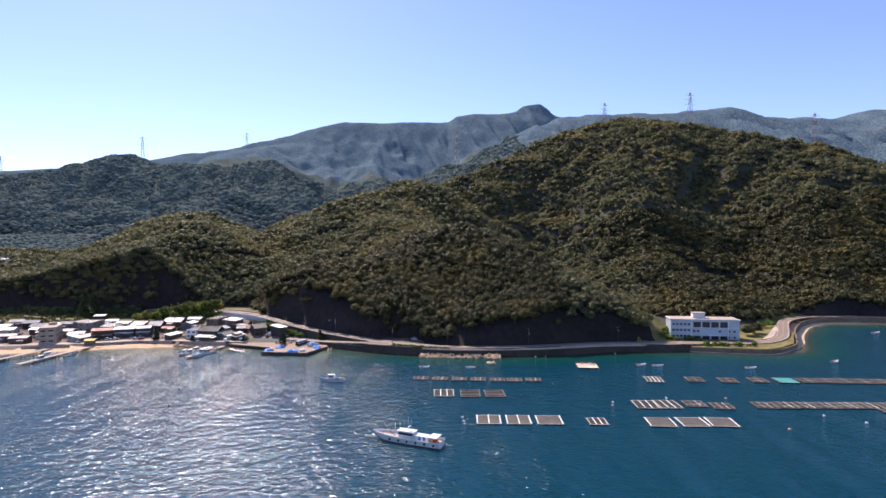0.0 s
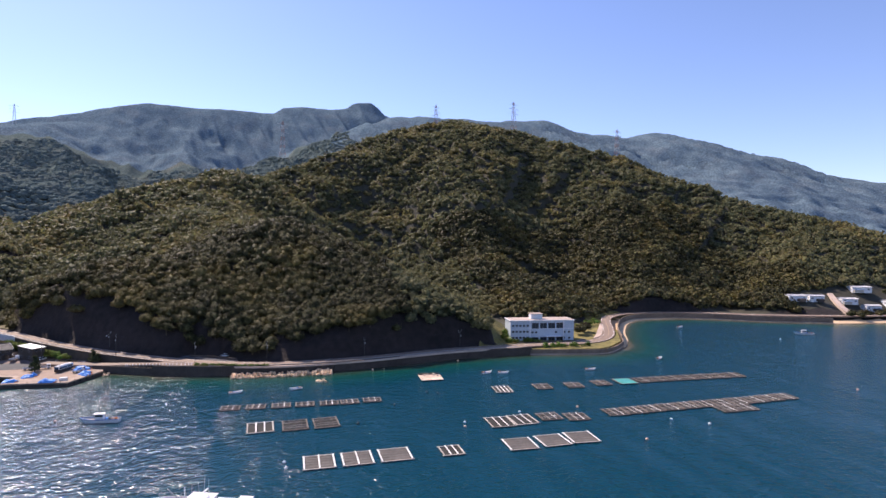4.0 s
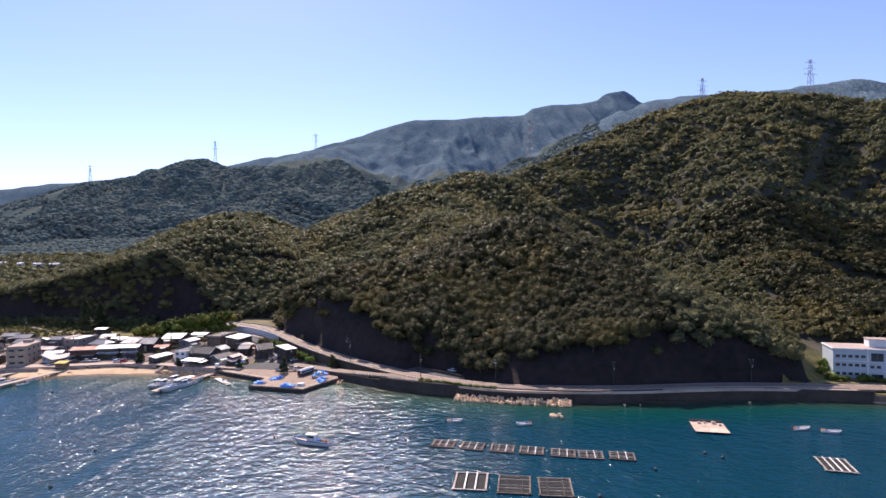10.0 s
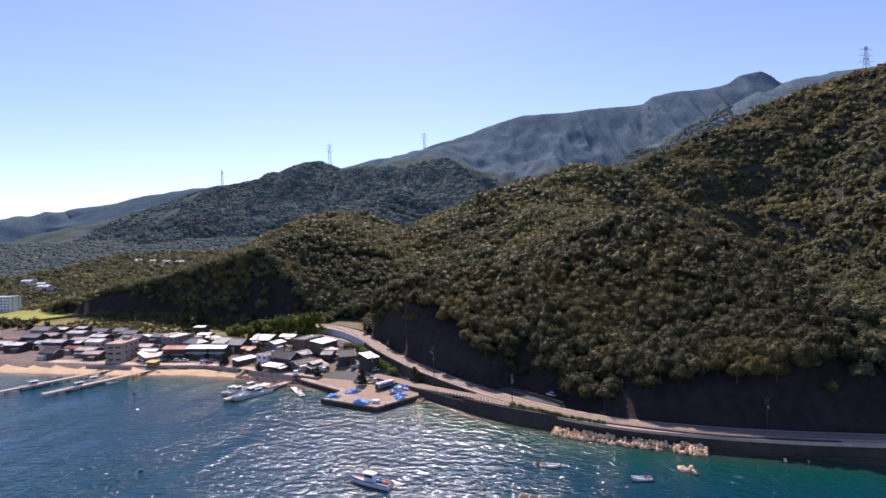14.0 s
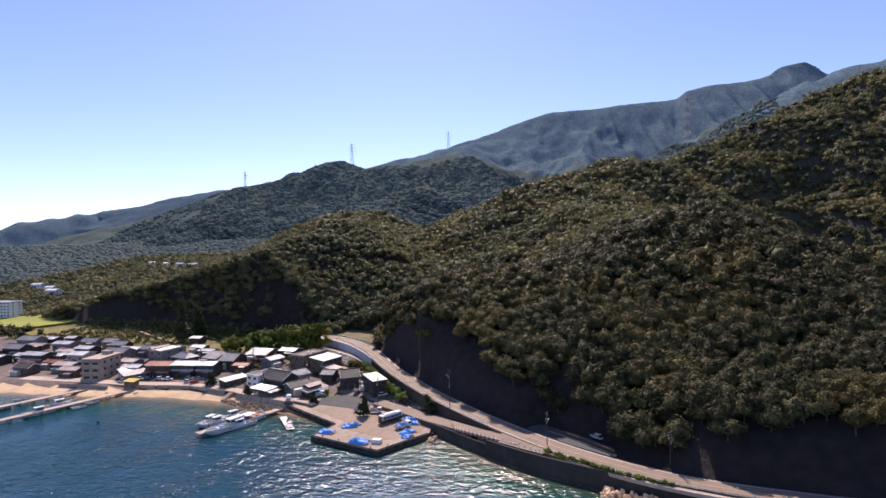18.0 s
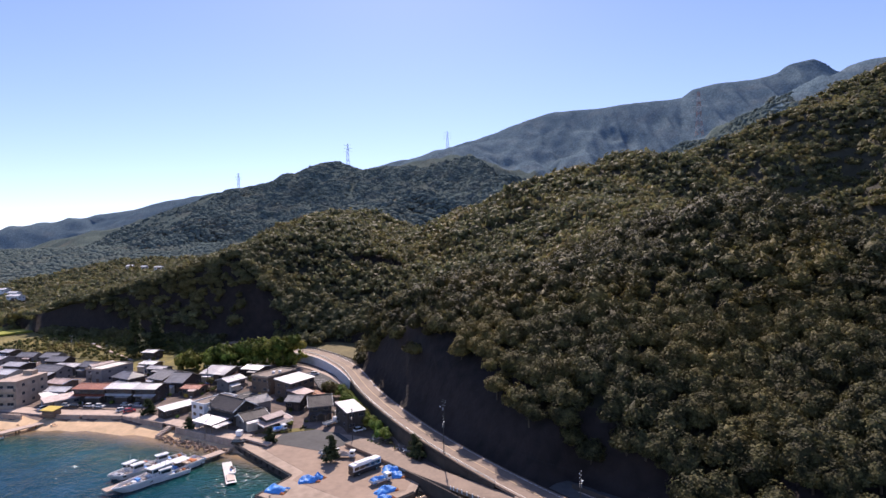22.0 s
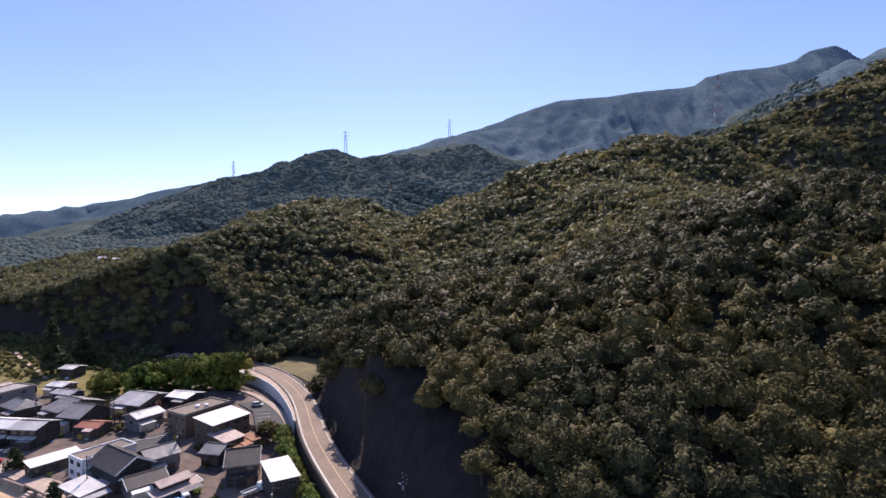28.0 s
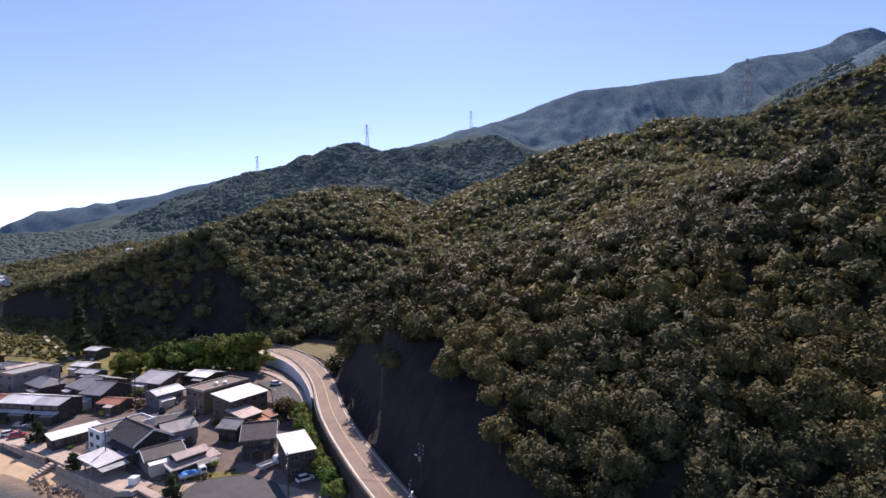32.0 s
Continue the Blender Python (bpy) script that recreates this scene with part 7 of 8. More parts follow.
# ---- vehicles on the quay and in the village ----
M_CARGLASS = mat("car_glass", (0.02, 0.022, 0.026), 0.06, 0.05, 1, 0, spec=0.8)
CARS = {k: mat(k + "_car_paint", c, 0.28, 0.04, 1, 0) for k, c in (("white", (0.75, 0.75, 0.75)), ("red", (0.45, 0.03, 0.03)), ("silver", (0.45, 0.46, 0.48)), ("black", (0.02, 0.02, 0.022)))}
WHEEL = unit("wheel", tube(bmesh.new(), (0, -0.11, 0), (0, 0.11, 0), 0.33, 0.33, 12), M_TYRE)
RIM = unit("rim", tube(bmesh.new(), (0, -0.12, 0), (0, 0.12, 0), 0.18, 0.18, 8), M_RAIL)


def wheels(v, xs, half, r=1.0):
    for x in xs:
        for s in (-1, 1):
            w = part("wheel", WHEEL, None, v, at=Matrix.Translation((x, s * half, 0.33 * r)) @ Matrix.Scale(r, 4))
            part("rim", RIM, None, w)


def car(x, y, z, yaw, paint, label):
    c = thing("car", pose(x, y, z, 0, 0, yaw), label, "car")
    part("body", boxes((-2.0, -0.82, 0.25, 2.0, 0.82, 0.85), bev=0.12), CARS[paint], c)
    bm = bmesh.new()
    prof = ((-1.75, 0.85), (-1.35, 1.45), (0.45, 1.45), (1.1, 0.85))
    ends = [[bm.verts.new((px, s * (0.76 if pz < 1 else 0.62), pz)) for px, pz in prof] for s in (-1, 1)]
    bm.faces.new(ends[0]), bm.faces.new(ends[1][::-1])
    for k in range(4):
        bm.faces.new((ends[0][k], ends[0][(k + 1) % 4], ends[1][(k + 1) % 4], ends[1][k]))
    bmesh.ops.recalc_face_normals(bm, faces=bm.faces)
    part("cabin_glass", bm, M_CARGLASS, c)
    part("roof", boxes((-1.4, -0.63, 1.43, 0.5, 0.63, 1.5), bev=0.03), CARS[paint], c)
    for s in (-1, 1):
        part("headlight", boxes((1.9, s * 0.6 - 0.18, 0.55, 2.02, s * 0.6 + 0.18, 0.7), bev=0.03), M_HULL, c)
    wheels(c, (-1.25, 1.25), 0.76)
    return c


def truck(x, y, z, yaw, load, label):
    c = thing("truck", pose(x, y, z, 0, 0, yaw), label, "truck")
    part("cab", boxes((1.3, -0.95, 0.5, 2.9, 0.95, 2.2), bev=0.12), CARS["white"], c)
    part("windscreen", boxes((2.88, -0.82, 1.3, 2.94, 0.82, 1.95)), M_CARGLASS, c)
    for s in (-1, 1):
        part("side_window", boxes((1.7, s * 0.96 - 0.02, 1.35, 2.7, s * 0.96 + 0.02, 1.95)), M_CARGLASS, c)
    part("bed", boxes((-2.9, -1.0, 0.75, 1.2, 1.0, 0.9), (-2.9, -1.0, 0.9, -2.82, 1.0, 1.35), (-2.82, -1.0, 0.9, 1.2, -0.93, 1.35), (-2.82, 0.93, 0.9, 1.2, 1.0, 1.35)), CARS["silver"], c)
    if load is not None:
        part("load", tarp_mesh(4.0, 1.95, 1.3, 3), load, c, "bundled load", at=Matrix.Translation((-0.8, 0, 0.9)))
    wheels(c, (-1.9, 2.0), 0.85, 1.15)
    return c


def tarp_mesh(w, d, h, seed):
    """A heap under a creased sheet."""
    r = np.random.RandomState(seed)
    n_ = 12
    bm = bmesh.new()
    ph = r.uniform(0, 6.28, 6)
    g = []
    for j in range(n_ + 1):
        row = []
        for i in range(n_ + 1):
            u, v = i / n_ * 2 - 1, j / n_ * 2 - 1
            top = max(0.0, (1 - abs(u) ** 3)) * max(0.0, (1 - abs(v) ** 3))
            z = h * top ** 0.6 * (0.72 + 0.28 * math.sin(3.1 * u + ph[0]) * math.cos(2.7 * v + ph[1])) + 0.1 * h * math.sin(9 * u + ph[2] + 3 * v) * top
            row.append(bm.verts.new((u * w / 2 * (1 + 0.06 * math.sin(5 * v + ph[3])), v * d / 2 * (1 + 0.06 * math.sin(5 * u + ph[4])), max(0.0, z) + r.uniform(0, 0.04))))
        g.append(row)
    for j in range(n_):
        for i in range(n_):
            bm.faces.new((g[j][i], g[j][i + 1], g[j + 1][i + 1], g[j + 1][i]))
    low = [bm.verts.new((sx * w / 2, sy * d / 2, -0.05)) for sx, sy in ((-1, -1), (1, -1), (1, 1), (-1, 1))]
    bm.faces.new(low[::-1])
    return bm


bus = thing("bus", pose(-97.6, 310.6, 1.79, 0, 0, 70), "white and black coach parked on the quay", "bus")
part("body", boxes((-4.7, -1.2, 0.35, 4.7, 1.2, 1.35), bev=0.1), CARS["black"], bus)
part("upper_body", boxes((-4.66, -1.18, 1.35, 4.66, 1.18, 3.0), bev=0.12), CARS["white"], bus)
part("roof_unit", boxes((-3.2, -0.9, 3.0, 1.8, 0.9, 3.2), bev=0.06), CARS["white"], bus)
for s in (-1, 1):
    for k in range(5):
        part("window", boxes((-4.3 + k * 1.7, s * 1.19 - 0.02, 1.6, -2.75 + k * 1.7, s * 1.19 + 0.02, 2.5)), M_CARGLASS, bus)
part("windscreen", boxes((-4.72, -1.0, 1.4, -4.64, 1.0, 2.7)), M_CARGLASS, bus)
wheels(bus, (-3.0, 2.9), 1.1, 1.4)
truck(-90.0, 305.8, 1.79, 62, M_TARP, "white truck with a blue covered load on the quay")
truck(-113.4, 316.2, 1.79, 15, None, "white flatbed truck beside the pine on the quay")
truck(-108.2, 316.8, 1.79, 20, M_DECK, "white van-like truck parked by the pine")
truck(-141.7, 327.2, 1.85, 66, M_TARP, "white truck loaded with blue nets beside the long low house")
truck(-128.0, 337.6, 2.7, 75, None, "silver pickup truck parked before the dark house")
car(-115.5, 335.6, 2.65, 60, "white", "white car parked beside the shed-roofed house")
for x, y, yaw, paint in ((-229, 321.6, 15, "white"), (-224.5, 322.6, 15, "white"), (-211.2, 322.2, 60, "white"), (-207.6, 322.6, 60, "red"), (-216, 327.3, 15, "silver"), (-211, 328.6, 15, "silver"), (-234.5, 319.6, 15, "black"), (-238.5, 318.6, 15, "silver"), (-243, 313.2, 100, "white")):
    car(x, y, 2.99, yaw, paint, paint + " car parked in the yard before the houses")
car(-168.3, 381.6, 6.78, 25, "white", "white car parked under the road bend")
car(-184, 350.5, 4.95, 130, "black", "dark car in the car park")
car(-26.0, 310.6, 4.8, 148, "white", "white car parked in the lay-by under the trees")
car(-145.8, 313.8, 2.0, 30, "black", "dark car at the root of the quay")

for k, (x, y, w, d, h, yaw) in enumerate(((-112.2, 292.6, 4.6, 3.0, 1.3, 10), (-108.2, 300.2, 4.4, 2.6, 1.4, 35), (-96.6, 288.6, 5.6, 3.2, 1.6, 5), (-91.2, 313.6, 4.2, 3.0, 1.5, 30), (-88.6, 310.8, 3.6, 2.6, 1.3, 30), (-86.4, 302.0, 4.6, 2.4, 1.3, 62), (-84.6, 298.4, 3.2, 2.2, 1.0, 62), (-106.6, 301.8, 2.4, 1.8, 1.6, 80))):
    tp = thing("tarpaulin_heap", pose(x, y, 1.77, 0, 0, yaw), "heap of fishing gear under a creased blue tarpaulin", "tarpaulin", "tarpaulin heaps")
    part("sheet", tarp_mesh(w * 1.2, d * 1.2, h * 1.1, k), M_TARP, tp)
    for j in range(3):
        part("net_bundle", tarp_mesh(1.3, 1.0, 0.5, 20 + k * 3 + j), (M_ORANGE, M_NET_G, M_DECK)[j], tp, "bundled net", at=Matrix.Translation((w / 2 + 0.2, -d / 2 + j * 0.9, 0)))
pal = thing("crate_stack", pose(-91.2, 290.6, 1.76, 0, 0, 10), "stack of pale crates on the quay edge", "crates")
for k in range(3):
    part("crate", boxes((-1.5, -1.0, k * 0.42, 1.5, 1.0, k * 0.42 + 0.38), bev=0.04), M_BEAM_W, pal)

M_DRYGRASS = mat("dry_grass", (0.150, 0.124, 0.056), 0.95, 0.35, 0.5, 0.6, 3, coords="World")
# ---- bamboo, shrubs, cedars, poles, pylons, field ----
rs = np.random.RandomState(31)


def grove(name, spots, r0, r1, material, label, category, tufts=70, tall=1.1, sub=1, lift=0.45):
    shapes = [crown_shape(rs, sub, int(tufts * 1.7), 0.16, tall, 12, 0.85) for _ in range(5)]
    X, Y = np.array([s[0] for s in spots]), np.array([s[1] for s in spots])
    Z = np.array([s[2] for s in spots]) if len(spots[0]) > 2 else land(X, Y)[0]
    Vs, Fs, Ts, base = [], [], [], 0
    for x, y, z in zip(X, Y, Z):
        v, f = shapes[rs.randint(5)]
        a, r = rs.uniform(0, 6.28), rs.uniform(r0, r1)
        p = np.stack([v[:, 0] * math.cos(a) - v[:, 1] * math.sin(a), v[:, 0] * math.sin(a) + v[:, 1] * math.cos(a), v[:, 2]], -1) * r + (x, y, z + r * lift)
        Vs.append(p), Fs.append(f + base), Ts.append(np.full(len(v), rs.uniform(0, 1)))
        base += len(v)
    return tagged(new(name, big_mesh(name, np.vstack(Vs), np.vstack(Fs), material, np.concatenate(Ts))), label, category, kind="stuff")


def along(pts, n_, spread):
    P = smooth_path([(*p, 0) if len(p) == 2 else p for p in pts], 0.5)
    out = []
    for _ in range(n_):
        q = P[rs.randint(len(P))]
        out.append((q.x + rs.uniform(-spread, spread), q.y + rs.uniform(-spread, spread), q.z))
    return out


bam = along([(-238, 371, 6), (-224, 380, 6.4), (-212, 387, 7), (-202, 391, 7.2), (-189.5, 396, 7.2)], 190, 5.0)
grove("bamboo_grove", [(x, y, z + rs.uniform(-1.0, 4.5)) for x, y, z in bam], 1.3, 2.3, M_BAMBOO, "bright green bamboo grove behind the houses", "bamboo", 70, 1.3)
grove("bamboo_crowns", [(x, y, z + rs.uniform(2.0, 6.8) + 2.2 * max(0.0, (x + 226) / 20)) for x, y, z in bam[:110]], 1.9, 3.4, M_BAMBOO, "rounded green crowns of the bamboo grove", "bamboo", 210, 0.95, 2)
grove("bamboo_plumes", [(x, y, z + rs.uniform(8.0, 12.2)) for x, y, z in bam if x > -217][:60], 0.5, 1.1, M_BAMBOO, "yellow-green feathery bamboo tops", "bamboo", 50, 2.0)
grove("bank_shrubs", along([(-146, 367, 6.2), (-138, 361, 5.2), (-129, 352, 4.6), (-121, 345, 4.2), (-112, 338, 3.6), (-104, 332, 3.2)], 90, 1.9) + along([(-141.5, 363, 7.4), (-135, 357, 6.7), (-126.5, 349.5, 6.0), (-117.5, 341.5, 5.0), (-108.5, 335, 4.2)], 110, 1.1), 0.8, 1.8, M_SHRUB, "bright green shrubs on the bank below the road", "shrubs", 50)
M_MAROON = foliage_mat("maroon_foliage", (0.075, 0.030, 0.022), (0.170, 0.075, 0.052), (0.19, 0.10, 0.06), 1.2)
grove("maroon_tree", along([(-204.6, 369.4, 6.4), (-200.6, 366.8, 6.0)], 12, 1.3), 1.1, 2.0, M_MAROON, "reddish-brown garden tree between the houses", "tree", 60)
grove("yard_bushes", along([(-160, 349.4, 4.2), (-152, 352, 4.2)], 16, 0.9) + along([(-197, 349, 4.8), (-196, 356, 5.2)], 12, 1.0) + along([(-222, 366, 6), (-213, 361, 5.6)], 26, 1.8), 0.8, 1.5, M_LEAF, "dark garden bushes between the houses", "shrubs", 40)
grove("hill_foot_shrubs", along([(-150, 367, 6), (-145, 362, 5.8)], 14, 1.8), 1.6, 2.6, M_LEAF, "dark bushes below the bend", "shrubs", 60)
bank = []
for _ in range(820):
    x = rs.uniform(-410, -248)
    y = rs.uniform(372, 418) if x < -285 else rs.uniform(394, 420)
    bank.append((x, y, float(6.4 + max(0, (y - 384) * 0.05))))
structure("terrace", strip(bmesh.new(), [(-620, 372, 5.6), (-430, 366, 5.6), (-360, 366, 5.8), (-292, 378, 6.4), (-262, 392, 6.8)], [(-620, 440, 9), (-430, 424, 7.4), (-360, 424, 7.4), (-292, 424, 7.6), (-250, 420, 8)], 1.2), M_GRASS, "weedy terrace behind the village", "ground")
grove("terrace_shrubs", bank, 0.7, 1.7, M_WEED, "overgrown shrubs on the terrace behind the village", "shrubs", 26)
grove("headland_shrubs", along([(202, 350, 3), (210, 358, 3.4), (220, 366, 4), (232, 374, 4.4)], 60, 4.5) + along([(134, 318, 5), (136, 324, 6), (142, 334, 7)], 20, 2.0) + along([(150, 300, 3), (180, 297.5, 3)], 26, 0.8) + along([(136, 317, 3.4), (148, 317.5, 3.2), (156, 315.8, 3.1)], 26, 1.2), 0.8, 2.3, M_SHRUB, "bushes round the school grounds", "shrubs", 40)
grove("headland_trees", along([(192, 330, 5), (198, 338, 5.4), (206, 346, 5.4)], 16, 2.6), 2.2, 3.4, M_LEAF, "dark green trees between the school and the road", "trees", 120, 1.0, 2)
grove("far_shore_trees", along([(470, 352, 4), (500, 356, 4), (540, 350, 4), (580, 352, 5)], 60, 7) + along([(500, 400, 8), (560, 430, 12), (620, 470, 18)], 60, 16), 2.0, 4.2, M_LEAF, "trees among the houses across the bay", "trees", 40)
grove("west_trees", [(x, y, 5.5) for x, y in zip(rs.uniform(-640, -410, 120), rs.uniform(360, 384, 120))] + [(x, y, 6) for x, y in zip(rs.uniform(-640, -440, 90), rs.uniform(452, 520, 90))], 2.2, 4.4, M_LEAF, "trees among fields west of the village", "trees", 40)
structure("rice_field", strip(bmesh.new(), [(-455, 386, 8.2), (-500, 386, 8.2), (-560, 400, 8.4)], [(-446, 432, 8.6), (-505, 462, 9.2), (-570, 462, 9.2)], 1.0), M_RICE, "ripe yellow-green rice field", "field")
structure("footpath", strip(bmesh.new(), *band(smooth_path([(-350, 402, 8.2), (-330, 394, 7.8), (-305, 386, 7.2), (-282, 378, 6.7)], 4), -0.8, 0.8), thick=0.3), M_CONC, "pale footpath across the terrace", "path")
structure("verge", strip(bmesh.new(), smooth_path([(-204, 420.5, 10.3), (-190, 416, 10.35), (-172, 408, 10.4), (-158, 399.5, 10.4), (-149, 391.5, 10.3)], 3)[:20], smooth_path([(-203, 436, 11.2), (-190, 436, 11.0), (-173, 436, 10.9), (-156, 411, 10.7), (-148, 395, 10.5)], 3.6)[:20], 0.8), M_DRYGRASS, "dry yellow grass verge inside the bend", "grass")
structure("weed_patch", strip(bmesh.new(), [(-142, 326, 1.92), (-141, 331.5, 1.98)], [(-138, 328, 1.92), (-131, 334.5, 1.98)], 0.4), M_GRASS, "weedy grass beside the dark lot", "grass")
structure("grass_verge", strip(bmesh.new(), [(-38.6, 296.9, 4.86), (-28, 292.2, 4.82), (-14, 287.6, 4.62), (-2, 285.9, 4.5)], [(-38.8, 294.2, 4.8), (-28, 290.4, 4.74), (-14, 286.8, 4.6), (-2, 285.4, 4.46)], 0.5), M_GRASS, "sunlit grass between road and sea wall", "grass")
grove("sea_wall_weeds", along([(-38.4, 295.4, 4.7), (-27.5, 291.0, 4.6), (-14.5, 286.9, 4.5), (-4, 285.4, 4.4)], 150, 0.55), 0.4, 0.9, M_SHRUB, "green weeds on top of the sea wall", "weeds", 20)


def conifer(x, y, z, h, r, label):
    t = thing("cedar", pose(x, y, z, 0, 0, rs.uniform(0, 360)), label, "tree", "cedars")
    part("trunk", tube(bmesh.new(), (0, 0, -0.5), (0, 0, h), 0.35, 0.06), M_BARK, t)
    Vs, Fs, base = [], [], 0
    n_ = int(h * 3.2)
    for k in range(n_):
        u = k / n_
        v, f = crown_shape(rs, 1, 44, 0.2, 0.6)
        a = rs.uniform(0, 6.28)
        rr = r * (1 - u) ** 0.6 * 0.75
        q = v * (0.8 + r * 0.55 * (1 - u) ** 0.7) + (math.cos(a) * rr, math.sin(a) * rr, h * (0.12 + 0.88 * u))
        Vs.append(q), Fs.append(f + base)
        base += len(v)
    V = np.vstack(Vs)
    part("crown", big_mesh("crown", V, np.vstack(Fs), M_CEDAR, np.full(len(V), 0.4)), None, t)
    return t


conifer(-286.5, 383.5, 6.6, 25, 4.4, "tall dark cedar beside the shrine hall")
conifer(-289.0, 398.0, 7.2, 20, 3.8, "dark cedar beside the shrine hall")
for x, y, z, h, r in ((-110.2, 312.6, 1.8, 7.5, 1.7), (-137.2, 318.6, 1.8, 5.0, 1.3), (-88.8, 322.6, 2.6, 6.5, 1.7), (-86.5, 321, 2.8, 4.5, 1.5), (-170.5, 316.8, 2.7, 4.0, 1.2), (-197.6, 322.6, 2.8, 6.0, 2.0)):
    conifer(x, y, z, h, r, "small dark pine standing by the quay")
fruit = np.random.RandomState(9)
for x, y, z in ((-186, 363, 5.3), (-203, 356, 5), (-183, 371, 5.9)):
    tree(x, y, z, 2.2, CROWNS, TRUNK, fruit, "small garden tree between the houses", "garden trees", 4.0)


M_POLE = mat("dark_pole_concrete", (0.06, 0.055, 0.05), 0.85, 0.2, 2, 0.1)
# utility poles with wires
def utility_pole(x, y, z, h, yaw, label, lamp=False):
    p = thing("utility_pole", pose(x, y, z, 0, 0, yaw), label, "utility pole", "utility poles")
    part("pole", tube(bmesh.new(), (0, 0, -0.6), (0, 0, h), 0.16, 0.1, 8), M_POLE, p)
    for k, zz in enumerate((h - 0.5, h - 1.3, h - 2.2)):
        part("crossarm", boxes((-0.9 + 0.15 * k, -0.06, zz - 0.05, 0.9 - 0.15 * k, 0.06, zz + 0.05)), M_POLE, p)
        for s in (-0.75, 0, 0.75):
            part("insulator", tube(bmesh.new(), (s * (1 - 0.15 * k), 0, zz + 0.05), (s * (1 - 0.15 * k), 0, zz + 0.28), 0.06, 0.04, 6), M_WHITE, p)
    part("transformer", tube(bmesh.new(), (0.35, 0.1, h - 3.6), (0.35, 0.1, h - 2.8), 0.25, 0.25, 8), M_RAIL, p)
    if lamp:
        part("lamp_arm", tube(bmesh.new(), (0, 0, h - 3.2), (1.4, 0, h - 2.7), 0.05, 0.04), M_RAIL, p)
        part("lamp_head", boxes((1.2, -0.15, h - 2.8, 1.9, 0.15, h - 2.62), bev=0.04), M_WHITE, p)
    return p


POLES = [(-5, 296.8, 4.2, 10), (-38.6, 299.8, 4.8, 10), (-77.4, 317.5, 3.4, 14), (-112.6, 327.2, 1.6, 11), (-84.5, 333.8, 6.6, 10), (-158, 341.6, 4.0, 10), (-200.5, 352.5, 4.7, 10), (-228.5, 345, 4.3, 10), (-166, 322, 2.8, 9), (-253, 338, 3.8, 10), (44, 296.5, 4.3, 10), (100, 305, 4.4, 10), (-322, 372, 5.8, 13)]
for k, (x, y, z, h) in enumerate(POLES):
    utility_pole(x, y, z, h, 60 + 25 * k, "grey concrete utility pole with crossarms", lamp=k in (1, 2, 4))
for a, b_ in ((0, 1), (1, 2), (2, 3), (3, 5), (5, 6), (6, 7), (7, 9), (5, 8), (0, 10), (10, 11)):
    A, B = Vector(POLES[a][:3]) + Vector((0, 0, POLES[a][3] - 0.4)), Vector(POLES[b_][:3]) + Vector((0, 0, POLES[b_][3] - 0.4))
    side = Vector((A.y - B.y, B.x - A.x, 0)).normalized() * 0.018
    for s in (-0.6, 0.6):
        bm, prev = bmesh.new(), None
        for k in range(13):
            t = k / 12
            q = A.lerp(B, t) + Vector((s, 0, -1.6 * 4 * t * (1 - t)))
            ring = [bm.verts.new(q + o) for o in (side, Vector((0, 0, 0.026)), -side)]
            if prev:
                for i in range(3):
                    bm.faces.new((prev[i], prev[(i + 1) % 3], ring[(i + 1) % 3], ring[i]))
            prev = ring
        tagged(new("overhead_wire", unit("overhead_wire", bm, M_TYRE)), "black overhead wire sagging between two poles", "wire", "overhead wires")


# steel pylons on the ridges
def pylon(x, y, z, h, yaw, label, red=False, arms=3):
    p = thing("pylon", pose(x, y, z, 0, 0, yaw), label, "pylon", "power pylons")
    b0, b1 = h * 0.07, h * 0.016
    lv = 9
    for i in range(lv):
        bm = bmesh.new()
        z0, z1 = h * i / lv, h * (i + 1) / lv
        w0, w1 = b0 + (b1 - b0) * i / lv, b0 + (b1 - b0) * (i + 1) / lv
        c0, c1 = [(sx * w0, sy * w0, z0) for sx, sy in ((-1, -1), (1, -1), (1, 1), (-1, 1))], [(sx * w1, sy * w1, z1) for sx, sy in ((-1, -1), (1, -1), (1, 1), (-1, 1))]
        for k in range(4):
            tube(bm, c0[k], c1[k], 0.26, None, 4)
            tube(bm, c0[k], c1[(k + 1) % 4], 0.15, None, 3), tube(bm, c0[(k + 1) % 4], c1[k], 0.15, None, 3)
        part("lattice", bm, (M_PYLON_RED if red and i % 2 == 0 else M_PYLON), p)
    for k in range(arms):
        zz = h * (0.66 + 0.13 * k)
        ww = h * (0.185 - 0.02 * k)
        for s in (-1, 1):
            bm = bmesh.new()
            tube(bm, (0, -0.5, zz), (s * ww, 0, zz + 0.4), 0.14, None, 4), tube(bm, (0, 0.5, zz), (s * ww, 0, zz + 0.4), 0.14, None, 4), tube(bm, (0, 0, zz + h * 0.045), (s * ww, 0, zz + 0.4), 0.12, None, 4)
            tube(bm, (s * ww, 0, zz + 0.4), (s * ww, 0, zz - 1.6), 0.12, None, 4)
            part("arm", bm, M_PYLON, p)
    return p


